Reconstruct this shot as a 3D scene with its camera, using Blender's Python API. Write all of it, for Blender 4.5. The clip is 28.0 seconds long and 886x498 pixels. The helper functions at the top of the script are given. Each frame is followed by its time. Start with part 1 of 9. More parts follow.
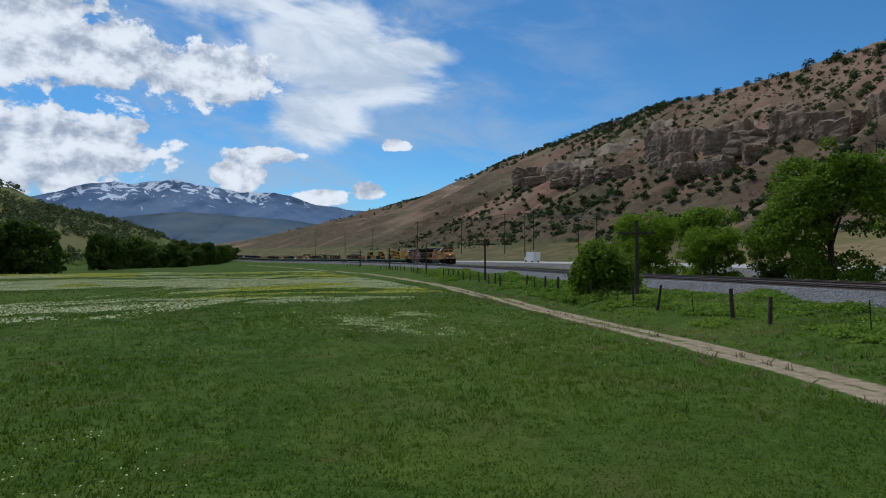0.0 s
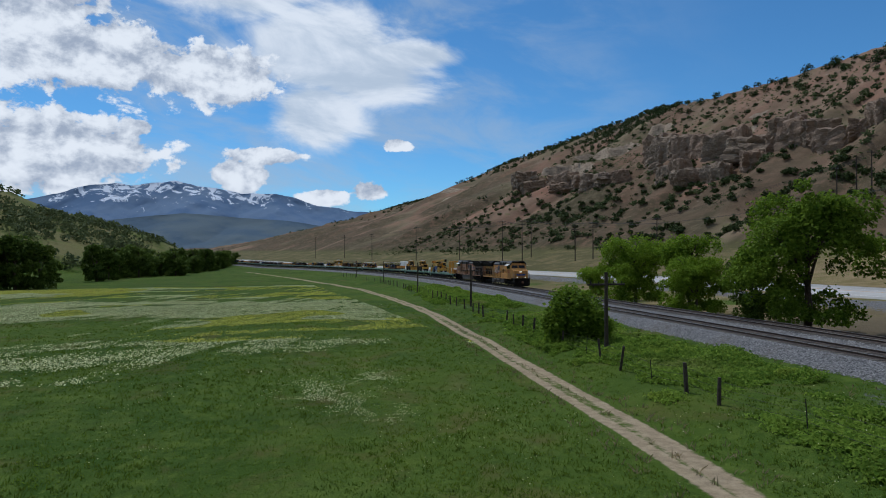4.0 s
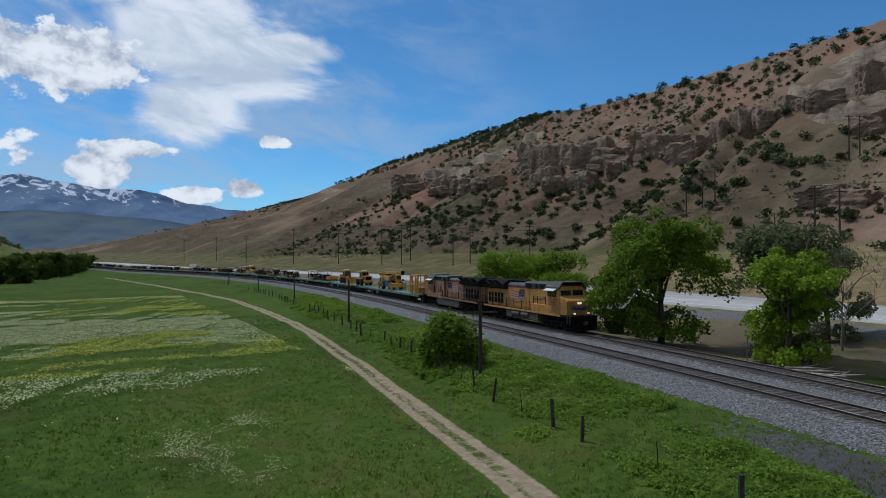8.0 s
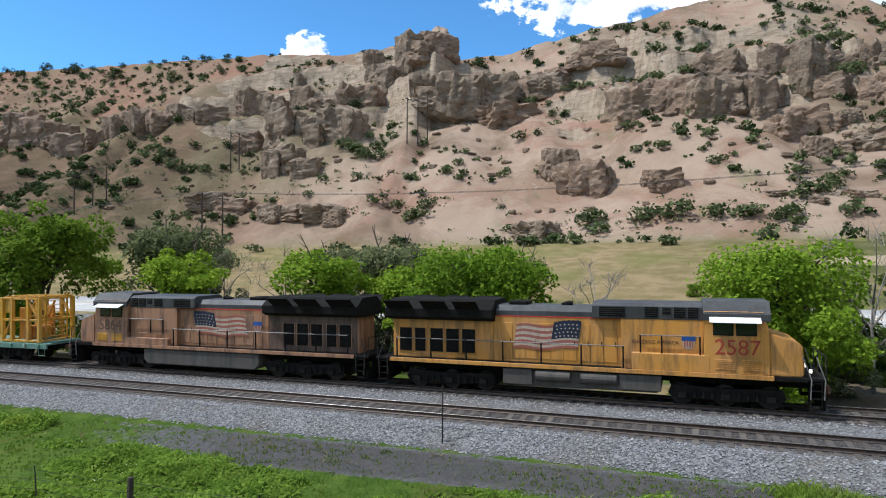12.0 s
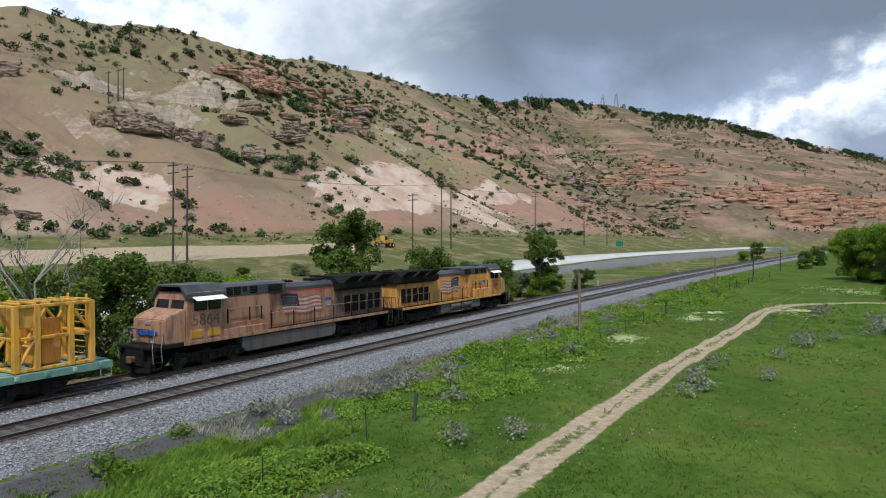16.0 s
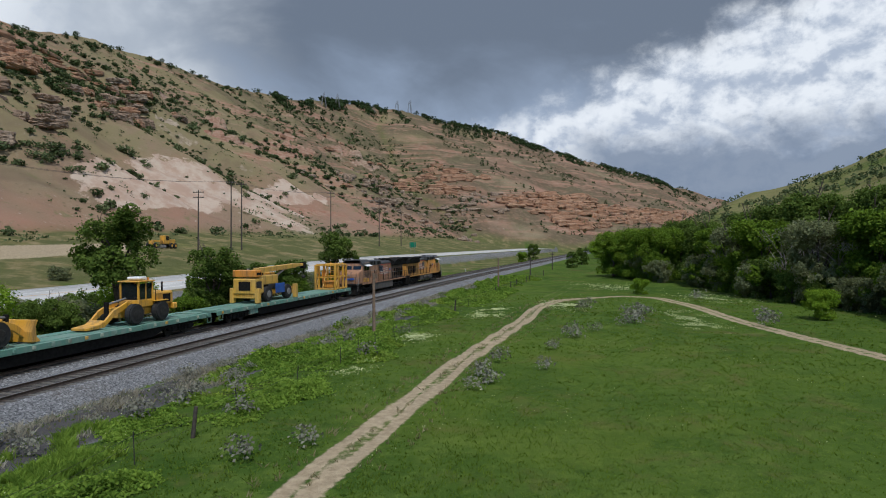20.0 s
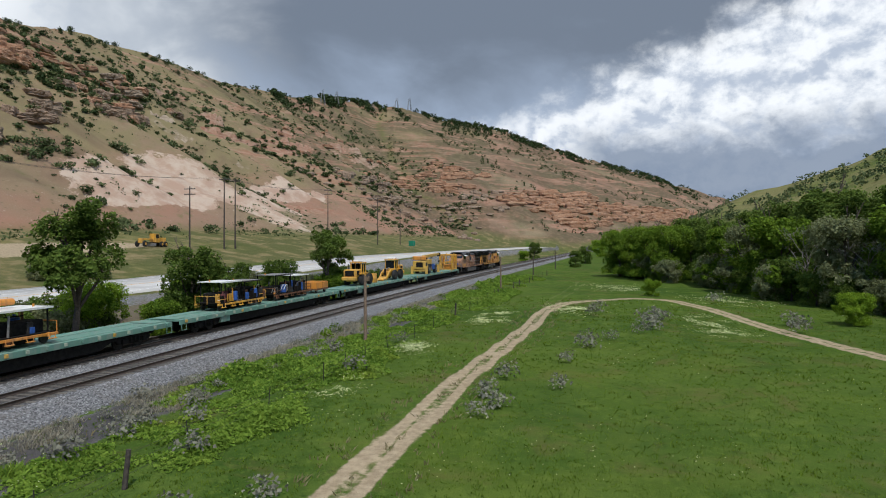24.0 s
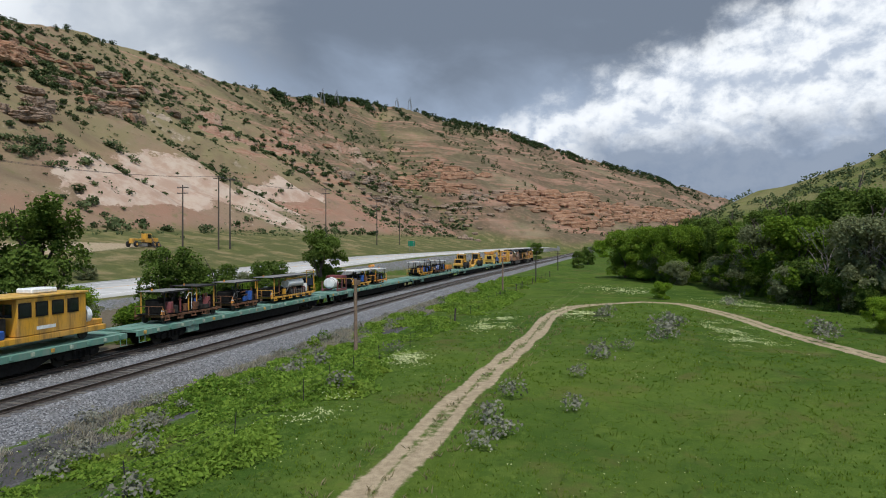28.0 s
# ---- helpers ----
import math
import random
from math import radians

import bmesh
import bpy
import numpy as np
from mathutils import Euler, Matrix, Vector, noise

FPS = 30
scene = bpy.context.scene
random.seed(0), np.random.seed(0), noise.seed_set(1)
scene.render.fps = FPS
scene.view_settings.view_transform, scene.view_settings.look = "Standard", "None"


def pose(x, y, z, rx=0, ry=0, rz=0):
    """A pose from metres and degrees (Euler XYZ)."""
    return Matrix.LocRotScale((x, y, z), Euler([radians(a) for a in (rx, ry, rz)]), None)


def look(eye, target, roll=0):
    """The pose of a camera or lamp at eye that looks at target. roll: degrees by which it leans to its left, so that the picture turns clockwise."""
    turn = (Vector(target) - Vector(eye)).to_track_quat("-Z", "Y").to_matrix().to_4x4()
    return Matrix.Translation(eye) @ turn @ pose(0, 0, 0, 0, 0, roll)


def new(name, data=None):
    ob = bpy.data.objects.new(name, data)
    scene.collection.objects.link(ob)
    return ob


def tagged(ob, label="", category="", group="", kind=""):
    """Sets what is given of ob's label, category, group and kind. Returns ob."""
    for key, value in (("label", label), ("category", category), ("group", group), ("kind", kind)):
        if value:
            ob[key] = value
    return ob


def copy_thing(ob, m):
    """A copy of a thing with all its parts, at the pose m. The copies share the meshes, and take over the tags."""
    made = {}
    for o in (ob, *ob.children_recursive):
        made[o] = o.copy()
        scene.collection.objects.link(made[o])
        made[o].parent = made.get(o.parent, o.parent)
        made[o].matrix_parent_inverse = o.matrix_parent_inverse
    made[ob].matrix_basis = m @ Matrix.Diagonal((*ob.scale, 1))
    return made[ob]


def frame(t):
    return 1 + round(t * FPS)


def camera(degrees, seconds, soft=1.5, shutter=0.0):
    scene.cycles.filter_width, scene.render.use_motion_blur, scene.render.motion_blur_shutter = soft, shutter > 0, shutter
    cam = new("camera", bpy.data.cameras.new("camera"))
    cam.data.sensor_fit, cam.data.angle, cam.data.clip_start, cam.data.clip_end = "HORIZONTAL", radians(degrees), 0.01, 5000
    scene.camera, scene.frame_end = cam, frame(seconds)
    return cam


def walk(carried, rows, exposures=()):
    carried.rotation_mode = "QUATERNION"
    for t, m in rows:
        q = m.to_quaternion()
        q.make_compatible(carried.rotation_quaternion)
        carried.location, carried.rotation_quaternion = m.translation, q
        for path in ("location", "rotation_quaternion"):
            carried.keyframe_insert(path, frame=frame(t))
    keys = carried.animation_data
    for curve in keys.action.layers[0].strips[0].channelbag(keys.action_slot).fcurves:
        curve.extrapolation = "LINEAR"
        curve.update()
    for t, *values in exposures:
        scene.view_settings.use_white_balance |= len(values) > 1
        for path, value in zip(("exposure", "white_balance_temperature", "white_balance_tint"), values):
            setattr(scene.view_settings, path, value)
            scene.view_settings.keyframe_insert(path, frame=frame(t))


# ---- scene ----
cam = camera(69.91, 28.0, soft=1.0, shutter=0.0)
PATH = [  # seconds, eye, yaw, pitch, roll
    (0, -0.81, -2.01, 2.51, 72.11, 0.03, -0.12),
    (0.5, -0.54, -1.43, 2.51, 72.13, 0.04, -0.13),
    (1, -0.15, -0.81, 2.56, 72.2, 0, -0.17),
    (1.5, -0.15, -0.15, 2.57, 72.21, 0.03, -0.12),
    (2, -0.03, -0.17, 2.94, 72.22, 0.03, -0.15),
    (2.5, -0.07, -0.19, 3.41, 72.23, 0.04, -0.14),
    (3, -0.07, -0.21, 4.02, 72.25, 0.04, -0.16),
    (3.5, 0.04, -0.28, 4.76, 72.26, 0.05, -0.16),
    (5.5, 0, 0, 7.5, 72.35, 0.11, -0.29),
    (6, 0, 0, 7.5, 72.32, 0.13, -0.3),
    (6.5, 0, 0, 7.5, 70.75, 0.09, -0.24),
    (7, 0, 0, 7.5, 66.95, 0.04, -0.23),
    (7.5, 0, 0, 7.5, 63.8, 0.04, -0.21),
    (8, 0, 0, 7.5, 61.46, 0.01, -0.17),
    (8.5, 0, 0, 7.5, 58.82, -0.01, -0.07),
    (9, 0, 0, 7.5, 55.17, -0, -0.01),
    (9.5, 0, 0, 7.5, 51.53, 0, 0.09),
    (10, 0, 0, 7.5, 46.22, 0.06, 0.15),
    (10.5, 0, 0, 7.5, 40.1, 0.09, 0.19),
    (11, 0, 0, 7.5, 31.19, 0.1, 0.3),
    (11.5, 0, 0, 7.5, 21.67, 0.17, 0.34),
    (12, 0, 0, 7.5, 10.21, 0.21, 0.42),
    (12.5, 0, 0, 7.5, -0.08, 0.21, 0.26),
    (13, 0, 0, 7.5, -11.88, 0.23, 0.13),
    (13.5, 0, 0, 7.5, -22.33, 0.32, 0.05),
    (15.5, 0, 0, 7.5, -61.53, 0.49, 0.12),
    (16, 0, 0, 7.5, -70.19, 0.55, 0.02),
    (16.5, 0, 0, 7.5, -75.17, 0.57, 0.06),
    (17, 0, 0, 7.5, -80.54, 0.6, 0.04),
    (17.5, 0, 0, 7.5, -85.88, 0.61, -0.01),
    (18, 0, 0, 7.5, -88.5, 0.6, -0.13),
    (18.5, 0, 0, 7.5, -88.48, 0.61, -0.12),
    (19, 0.17, 0.03, 7.45, -88.52, 0.64, -0.1),
    (19.5, 0.36, 0.01, 7.44, -88.49, 0.63, -0.18),
    (20, 0.75, 0.01, 7.41, -88.47, 0.66, -0.15),
    (20.5, 1.1, -0.01, 7.42, -88.47, 0.62, -0.19),
    (21, 1.64, -0.01, 7.42, -88.46, 0.63, -0.19),
    (21.5, 2.24, 0.01, 7.38, -88.45, 0.63, -0.15),
    (23.5, 4.91, 0.1, 7.49, -88.48, 0.56, -0.06),
    (24, 5.86, 0.09, 7.56, -88.48, 0.51, -0.12),
    (24.5, 7.01, 0.04, 7.56, -88.46, 0.49, -0.14),
    (25, 7.93, 0.02, 7.56, -88.44, 0.51, -0.12),
    (25.5, 8.74, 0.01, 7.61, -88.43, 0.52, -0.15),
    (26, 9.63, -0.07, 7.58, -88.39, 0.53, -0.15),
    (26.5, 9.96, -0.02, 7.65, -88.39, 0.53, -0.15),
    (27, 9.98, 0.01, 7.64, -88.41, 0.54, -0.1),
    (27.5, 9.99, 0.01, 7.64, -88.4, 0.54, -0.11),
    (28, 9.96, 0.03, 7.64, -88.43, 0.54, -0.09),
]
EXPOSURES = [(0, -1.05, 5750, 9), (8, -1.08, 5750, 9), (11, -0.30, 5900, 9), (13, 0.18, 6000, 9), (16, -0.15, 5950, 9), (18, -0.62, 5950, 9), (20, -0.58, 6000, 9), (21, -0.46, 6100, 9), (24, -0.36, 6200, 9), (28, -0.36, 6200, 9)]
walk(cam, [(t, pose(x, y, z, 90 + p, -r, a)) for t, x, y, z, a, p, r in PATH], EXPOSURES)

# ---- world and sun ----
SUN_FROM = Vector((-0.62, -0.16, 1.05)).normalized()
sun_el = math.asin(SUN_FROM.z)
world = bpy.data.worlds.new("sky")
scene.world = world
world.use_nodes = True
wt = world.node_tree
for n in list(wt.nodes):
    wt.nodes.remove(n)


def wmath(op, a, b=None, clamp=False):
    n = wt.nodes.new("ShaderNodeMath")
    n.operation, n.use_clamp = op, clamp
    for i, v in enumerate((a, b)):
        if v is None:
            continue
        if isinstance(v, (int, float)):
            n.inputs[i].default_value = v
        else:
            wt.links.new(v, n.inputs[i])
    return n.outputs[0]


def wramp(v, lo, hi):
    n = wt.nodes.new("ShaderNodeMapRange")
    n.interpolation_type = "SMOOTHSTEP"
    n.inputs["From Min"].default_value, n.inputs["From Max"].default_value = lo, hi
    wt.links.new(v, n.inputs["Value"])
    return n.outputs["Result"]


def wmix(f, a, b):
    n = wt.nodes.new("ShaderNodeMix")
    n.data_type = "RGBA"
    for sock, v in ((n.inputs[0], f), (n.inputs[6], a), (n.inputs[7], b)):
        if isinstance(v, (tuple, list, float, int)):
            sock.default_value = v
        else:
            wt.links.new(v, sock)
    return n.outputs[2]


sky_tex = wt.nodes.new("ShaderNodeTexSky")
sky_tex.sky_type, sky_tex.sun_disc = "NISHITA", False
sky_tex.sun_elevation = sun_el
sky_tex.sun_rotation = math.atan2(SUN_FROM.x, SUN_FROM.y)
sky_tex.altitude, sky_tex.dust_density, sky_tex.ozone_density = 1600, 0.6, 0.8
bg = wt.nodes.new("ShaderNodeBackground")
bg.inputs["Strength"].default_value = 0.10
wout = wt.nodes.new("ShaderNodeOutputWorld")
wt.links.new(bg.outputs[0], wout.inputs[0])
# clouds, laid out by bearing (degrees, to the left of north) and height (degrees)
coord = wt.nodes.new("ShaderNodeTexCoord")
sep = wt.nodes.new("ShaderNodeSeparateXYZ")
wt.links.new(coord.outputs["Generated"], sep.inputs[0])
dx, dy, dz = sep.outputs
bearing = wmath("MULTIPLY", wmath("ARCTAN2", wmath("MULTIPLY", dx, -1.0), dy), 57.2958)
rise_deg = wmath("MULTIPLY", wmath("ARCSINE", dz), 57.2958)


def wspot(su, sv, ou=0.0, ov=0.0, tilt=0.0):
    """A place on the sky's dome for a noise: bearing and height, scaled, shifted and sheared."""
    n = wt.nodes.new("ShaderNodeCombineXYZ")
    wt.links.new(wmath("MULTIPLY", wmath("ADD", wmath("ADD", bearing, ou), wmath("MULTIPLY", rise_deg, tilt)), su), n.inputs[0])
    wt.links.new(wmath("MULTIPLY", wmath("ADD", rise_deg, ov), sv), n.inputs[1])
    return n.outputs[0]


def wnoise(scale, detail, rough, vec, dist=0.0):
    n = wt.nodes.new("ShaderNodeTexNoise")
    n.inputs["Scale"].default_value, n.inputs["Detail"].default_value = scale, detail
    n.inputs["Roughness"].default_value, n.inputs["Distortion"].default_value = rough, dist
    wt.links.new(vec, n.inputs["Vector"])
    return n.outputs["Fac"]


def wblob(yaw, el, ry, re):
    """1 in the middle of an oval of the sky, 0 on its edge."""
    a = wmath("MULTIPLY", wmath("SUBTRACT", bearing, yaw), 1 / ry)
    b = wmath("MULTIPLY", wmath("SUBTRACT", rise_deg, el), 1 / re)
    return wmath("SUBTRACT", 1.0, wmath("SQRT", wmath("ADD", wmath("MULTIPLY", a, a), wmath("MULTIPLY", b, b))))


def wmost(parts):
    out = parts[0]
    for p in parts[1:]:
        out = wmath("MAXIMUM", out, p)
    return out


puff = wnoise(3.2, 9, 0.60, wspot(0.1, 0.13), 0.15)
puff_sun = wnoise(3.2, 9, 0.60, wspot(0.1, 0.13, 0.7, 1.0), 0.15)
wide = wnoise(0.8, 5, 0.55, wspot(0.1, 0.16), 0.3)
wisp = wnoise(1.5, 8, 0.6, wspot(0.07, 0.15, 0, 0, -0.9), 0.4)
lit = wramp(wmath("SUBTRACT", puff, puff_sun), -0.20, 0.14)
# heaped white clouds over the lower valley
heap = wmost([wblob(*q) for q in ((108, 17.5, 10, 6.5), (100.5, 15.2, 6, 3.6), (93.5, 14.6, 8.5, 3.0), (115, 24, 12, 10), (104, 7.4, 8.8, 4.2), (113, 8.5, 10, 5), (90.2, 6.4, 3.0, 1.8), (88.2, 8.1, 3.6, 0.9),
                                  (83.0, 4.7, 3.0, 1.0), (79.0, 5.2, 1.9, 1.0), (76.4, 9.4, 1.6, 0.8), (98.2, 9.9, 1.4, 0.7), (22.5, 16.8, 2.6, 1.9), (-8, 23, 16, 4.6), (-3, 20.5, 6, 1.6), (3.5, 22.5, 3, 1.0), (140, 24, 22, 10), (150, 50, 40, 14), (-150, 30, 26, 14), (40, 62, 60, 14))])
heap = wramp(wmath("ADD", heap, wmath("MULTIPLY", wmath("SUBTRACT", puff, 0.5), 2.0)), 0.10, 0.26)
heap_white = wmix(lit, (7.6, 8.4, 9.8, 1), (17.0, 17.0, 16.9, 1))
# the swept veil with its bright pointed end
veil = wmost([wblob(*q) for q in ((83, 17.0, 8.0, 4.6), (79.5, 15.4, 8, 3.0), (75.5, 17.0, 6, 1.5), (83.5, 12, 4.6, 3.6), (90, 22.5, 8, 4))])
veil = wmath("MULTIPLY", wramp(wmath("ADD", veil, wmath("MULTIPLY", wmath("SUBTRACT", wisp, 0.5), 1.3)), -0.12, 0.40), 0.95)
west = wramp(bearing, 44, 78)
thin = wmath("MULTIPLY", wmath("MULTIPLY", wramp(wisp, 0.38, 0.70), west), 0.62)
# grey cover over the upper valley
cover = wmath("MULTIPLY", wramp(wmath("ADD", bearing, wmath("MULTIPLY", wmath("SUBTRACT", puff, 0.5), 26)), -12, -30), wramp(bearing, -160, -128))
line = wmath("SUBTRACT", wmath("ADD", 10.8, wmath("MULTIPLY", wmath("SUBTRACT", -91.1, bearing), 0.36)), rise_deg)
edge = wmath("ADD", wmath("MINIMUM", line, wmath("SUBTRACT", -90.3, bearing)), wmath("ADD", wmath("MULTIPLY", wmath("SUBTRACT", puff, 0.5), 6), wmath("MULTIPLY", wmath("SUBTRACT", wide, 0.5), 5)))
bright = wramp(edge, -1.4, 2.6)
storm_low = wmix(wramp(wmath("ADD", rise_deg, wmath("MULTIPLY", wmath("SUBTRACT", wide, 0.5), 14)), 8, 19), (5.5, 6.6, 8.4, 1), (2.4, 2.85, 3.6, 1))
pale = wmix(wramp(wide, 0.35, 0.65), (6.4, 6.9, 7.6, 1), (9.6, 9.9, 10.2, 1))
pale = wmix(wramp(bearing, -62, -46), pale, wmix(wramp(puff, 0.36, 0.6), (8.6, 9.3, 10.4, 1), (13.0, 13.1, 13.2, 1)))
storm = wmix(wramp(wmath("ADD", bearing, wmath("MULTIPLY", wmath("SUBTRACT", wide, 0.5), 14)), -63, -76), pale, storm_low)
right = wmix(lit, (6.6, 7.3, 8.5, 1), (12.6, 12.7, 12.8, 1))
base = wmath("MULTIPLY", wramp(wmath("SUBTRACT", wmath("ADD", 10.6, wmath("MULTIPLY", wmath("SUBTRACT", puff, 0.5), 9)), rise_deg), -1.2, 2.6), wramp(bearing, -97, -104))
right = wmix(wmath("MULTIPLY", base, 0.9), right, (3.0, 3.7, 4.9, 1))
east = wmix(bright, storm, right)
tinted = wt.nodes.new("ShaderNodeMix")
tinted.data_type, tinted.blend_type = "RGBA", "MULTIPLY"
tinted.inputs[0].default_value, tinted.inputs[7].default_value = 1.0, (0.90, 1.58, 1.94, 1)
wt.links.new(sky_tex.outputs[0], tinted.inputs[6])
color = wmix(thin, tinted.outputs[2], (8.0, 9.4, 11.0, 1))
color = wmix(veil, color, wmix(wramp(wisp, 0.35, 0.62), (10.5, 11.6, 12.8, 1), (16.2, 16.4, 16.6, 1)))
color = wmix(heap, color, heap_white)
color = wmix(cover, color, east)
wt.links.new(color, bg.inputs["Color"])

sun = new("sun", bpy.data.lights.new("sun", "SUN"))
sun.data.energy, sun.data.angle, sun.data.color = 4.0, radians(0.53), (1.0, 0.95, 0.87)
sun.matrix_world = look(SUN_FROM * 300, (0, 0, 0))

# ---- materials ----
class Mat:
    """A node material with a principled shader and short helpers."""

    def __init__(self, name, rough=0.8, metal=0.0, color=(0.5, 0.5, 0.5), spec=0.5):
        self.m = bpy.data.materials.new(name)
        self.m.use_nodes = True
        self.t = self.m.node_tree
        self.b = self.t.nodes["Principled BSDF"]
        self.b.inputs["Roughness"].default_value = rough
        self.b.inputs["Metallic"].default_value = metal
        self.b.inputs["Specular IOR Level"].default_value = spec
        self.b.inputs["Base Color"].default_value = (*color, 1)
        self.co = None

    def coord(self, kind="Object"):
        n = self.t.nodes.new("ShaderNodeTexCoord")
        return n.outputs[kind]

    def world(self):
        return self.t.nodes.new("ShaderNodeNewGeometry").outputs["Position"]

    def noise(self, scale, detail=4, rough=0.55, vec=None, dist=0.0, stretch=None):
        n = self.t.nodes.new("ShaderNodeTexNoise")
        n.inputs["Scale"].default_value, n.inputs["Detail"].default_value = scale, detail
        n.inputs["Roughness"].default_value, n.inputs["Distortion"].default_value = rough, dist
        v = vec if vec is not None else self.coord()
        if stretch:
            mp = self.t.nodes.new("ShaderNodeMapping")
            mp.inputs["Scale"].default_value = stretch
            self.t.links.new(v, mp.inputs[0])
            v = mp.outputs[0]
        self.t.links.new(v, n.inputs["Vector"])
        return n.outputs["Fac"]

    def voronoi(self, scale, vec=None, out="Distance", feature="F1", rand=1.0):
        n = self.t.nodes.new("ShaderNodeTexVoronoi")
        n.feature = feature
        n.inputs["Scale"].default_value = scale
        n.inputs["Randomness"].default_value = rand
        self.t.links.new(vec if vec is not None else self.coord(), n.inputs["Vector"])
        return n.outputs[out]

    def range(self, v, lo, hi, a=0.0, b=1.0, smooth=True):
        n = self.t.nodes.new("ShaderNodeMapRange")
        if smooth:
            n.interpolation_type = "SMOOTHSTEP"
        for k, x in zip(("From Min", "From Max", "To Min", "To Max"), (lo, hi, a, b)):
            n.inputs[k].default_value = x
        self.t.links.new(v, n.inputs["Value"])
        return n.outputs["Result"]

    def math(self, op, a, b=None):
        n = self.t.nodes.new("ShaderNodeMath")
        n.operation = op
        for i, v in enumerate((a, b)):
            if v is None:
                continue
            if isinstance(v, (int, float)):
                n.inputs[i].default_value = v
            else:
                self.t.links.new(v, n.inputs[i])
        return n.outputs[0]

    def mix(self, f, a, b):
        n = self.t.nodes.new("ShaderNodeMix")
        n.data_type = "RGBA"
        for sock, v in ((n.inputs[0], f), (n.inputs[6], a), (n.inputs[7], b)):
            if isinstance(v, (int, float)):
                sock.default_value = v
            elif isinstance(v, tuple):
                sock.default_value = (*v, 1) if len(v) == 3 else v
            else:
                self.t.links.new(v, sock)
        return n.outputs[2]

    def attr(self, name):
        n = self.t.nodes.new("ShaderNodeAttribute")
        n.attribute_name = name
        return n

    def split(self, c):
        n = self.t.nodes.new("ShaderNodeSeparateColor")
        self.t.links.new(c, n.inputs[0])
        return n.outputs

    def random(self):
        return self.t.nodes.new("ShaderNodeObjectInfo").outputs["Random"]

    def island(self):
        return self.t.nodes.new("ShaderNodeNewGeometry").outputs["Random Per Island"]

    def base(self, c):
        self.t.links.new(c, self.b.inputs["Base Color"])
        return self

    def roughness(self, r):
        self.t.links.new(r, self.b.inputs["Roughness"])
        return self

    def bump(self, h, strength=0.4, dist=0.02):
        n = self.t.nodes.new("ShaderNodeBump")
        n.inputs["Strength"].default_value, n.inputs["Distance"].default_value = strength, dist
        self.t.links.new(h, n.inputs["Height"])
        self.t.links.new(n.outputs[0], self.b.inputs["Normal"])
        return self

    def translucent(self, color, amount):
        """Thin leaves let some light through."""
        tr = self.t.nodes.new("ShaderNodeBsdfTranslucent")
        if isinstance(color, tuple):
            tr.inputs[0].default_value = (*color, 1)
        else:
            self.t.links.new(color, tr.inputs[0])
        mx = self.t.nodes.new("ShaderNodeMixShader")
        mx.inputs[0].default_value = amount
        self.t.links.new(self.b.outputs[0], mx.inputs[1])
        self.t.links.new(tr.outputs[0], mx.inputs[2])
        self.t.links.new(mx.outputs[0], self.t.nodes["Material Output"].inputs[0])
        return self


def paint(name, color, rough=0.45, dirt=(0.16, 0.12, 0.08), amount=0.5, metal=0.0, scale=1.0):
    """Weathered paint: soft fading, grime that runs down, chips."""
    m = Mat(name, rough, metal, color)
    w = m.coord()
    fade = m.range(m.noise(0.7 * scale, 4, 0.6, w), 0.3, 0.75)
    run = m.range(m.noise(2.2 * scale, 6, 0.7, w, stretch=(1.0, 1.0, 0.14)), 0.44, 0.66, 0, amount)
    speck = m.range(m.noise(19 * scale, 3, 0.6, w), 0.62, 0.72, 0, amount * 0.8)
    pale = tuple(min(1, c * 0.82 + 0.05) for c in color)
    c = m.mix(fade, color, pale)
    c = m.mix(run, c, dirt)
    c = m.mix(speck, c, dirt)
    m.base(c)
    m.roughness(m.range(fade, 0, 1, rough - 0.08, rough + 0.18))
    m.bump(m.noise(40 * scale, 3, 0.5, w), 0.08, 0.01)
    return m.m


def plain(name, color, rough=0.7, metal=0.0, vary=0.25, scale=6.0, bump=0.15, spec=0.4):
    m = Mat(name, rough, metal, color, spec)
    n = m.noise(scale, 5, 0.6)
    lo = tuple(c * (1 - vary) for c in color)
    hi = tuple(min(1, c * (1 + vary)) for c in color)
    m.base(m.mix(m.range(n, 0.3, 0.7), lo, hi))
    m.bump(m.noise(scale * 7, 3, 0.6), bump, 0.01)
    return m.m


def leaf_mat(name, dark, light, trans=0.35):
    m = Mat(name, 0.7, 0.0, dark, 0.06)
    v = m.math("ADD", m.math("MULTIPLY", m.island(), 0.6), m.math("MULTIPLY", m.random(), 0.4))
    c = m.mix(v, dark, light)
    m.base(c)
    m.translucent(c, trans)
    return m.m


M = {}
M["rail"] = plain("rail_steel", (0.10, 0.075, 0.06), 0.5, 0.6, 0.3, 8)
M["rail_head"] = plain("rail_head_steel", (0.35, 0.34, 0.33), 0.3, 0.9, 0.15, 8)
M["black"] = plain("grimy_black", (0.012, 0.011, 0.010), 0.85, 0.0, 0.4, 4, spec=0.12)
M["dark_metal"] = plain("dark_metal", (0.036, 0.033, 0.03), 0.7, 0.1, 0.4, 5, spec=0.25)
M["grey_metal"] = plain("grey_metal", (0.22, 0.21, 0.2), 0.5, 0.3, 0.25, 5)
M["rubber"] = plain("rubber", (0.022, 0.021, 0.02), 0.85, 0, 0.3, 5)
M["rust"] = plain("rusty_steel", (0.16, 0.075, 0.04), 0.8, 0.2, 0.4, 5)
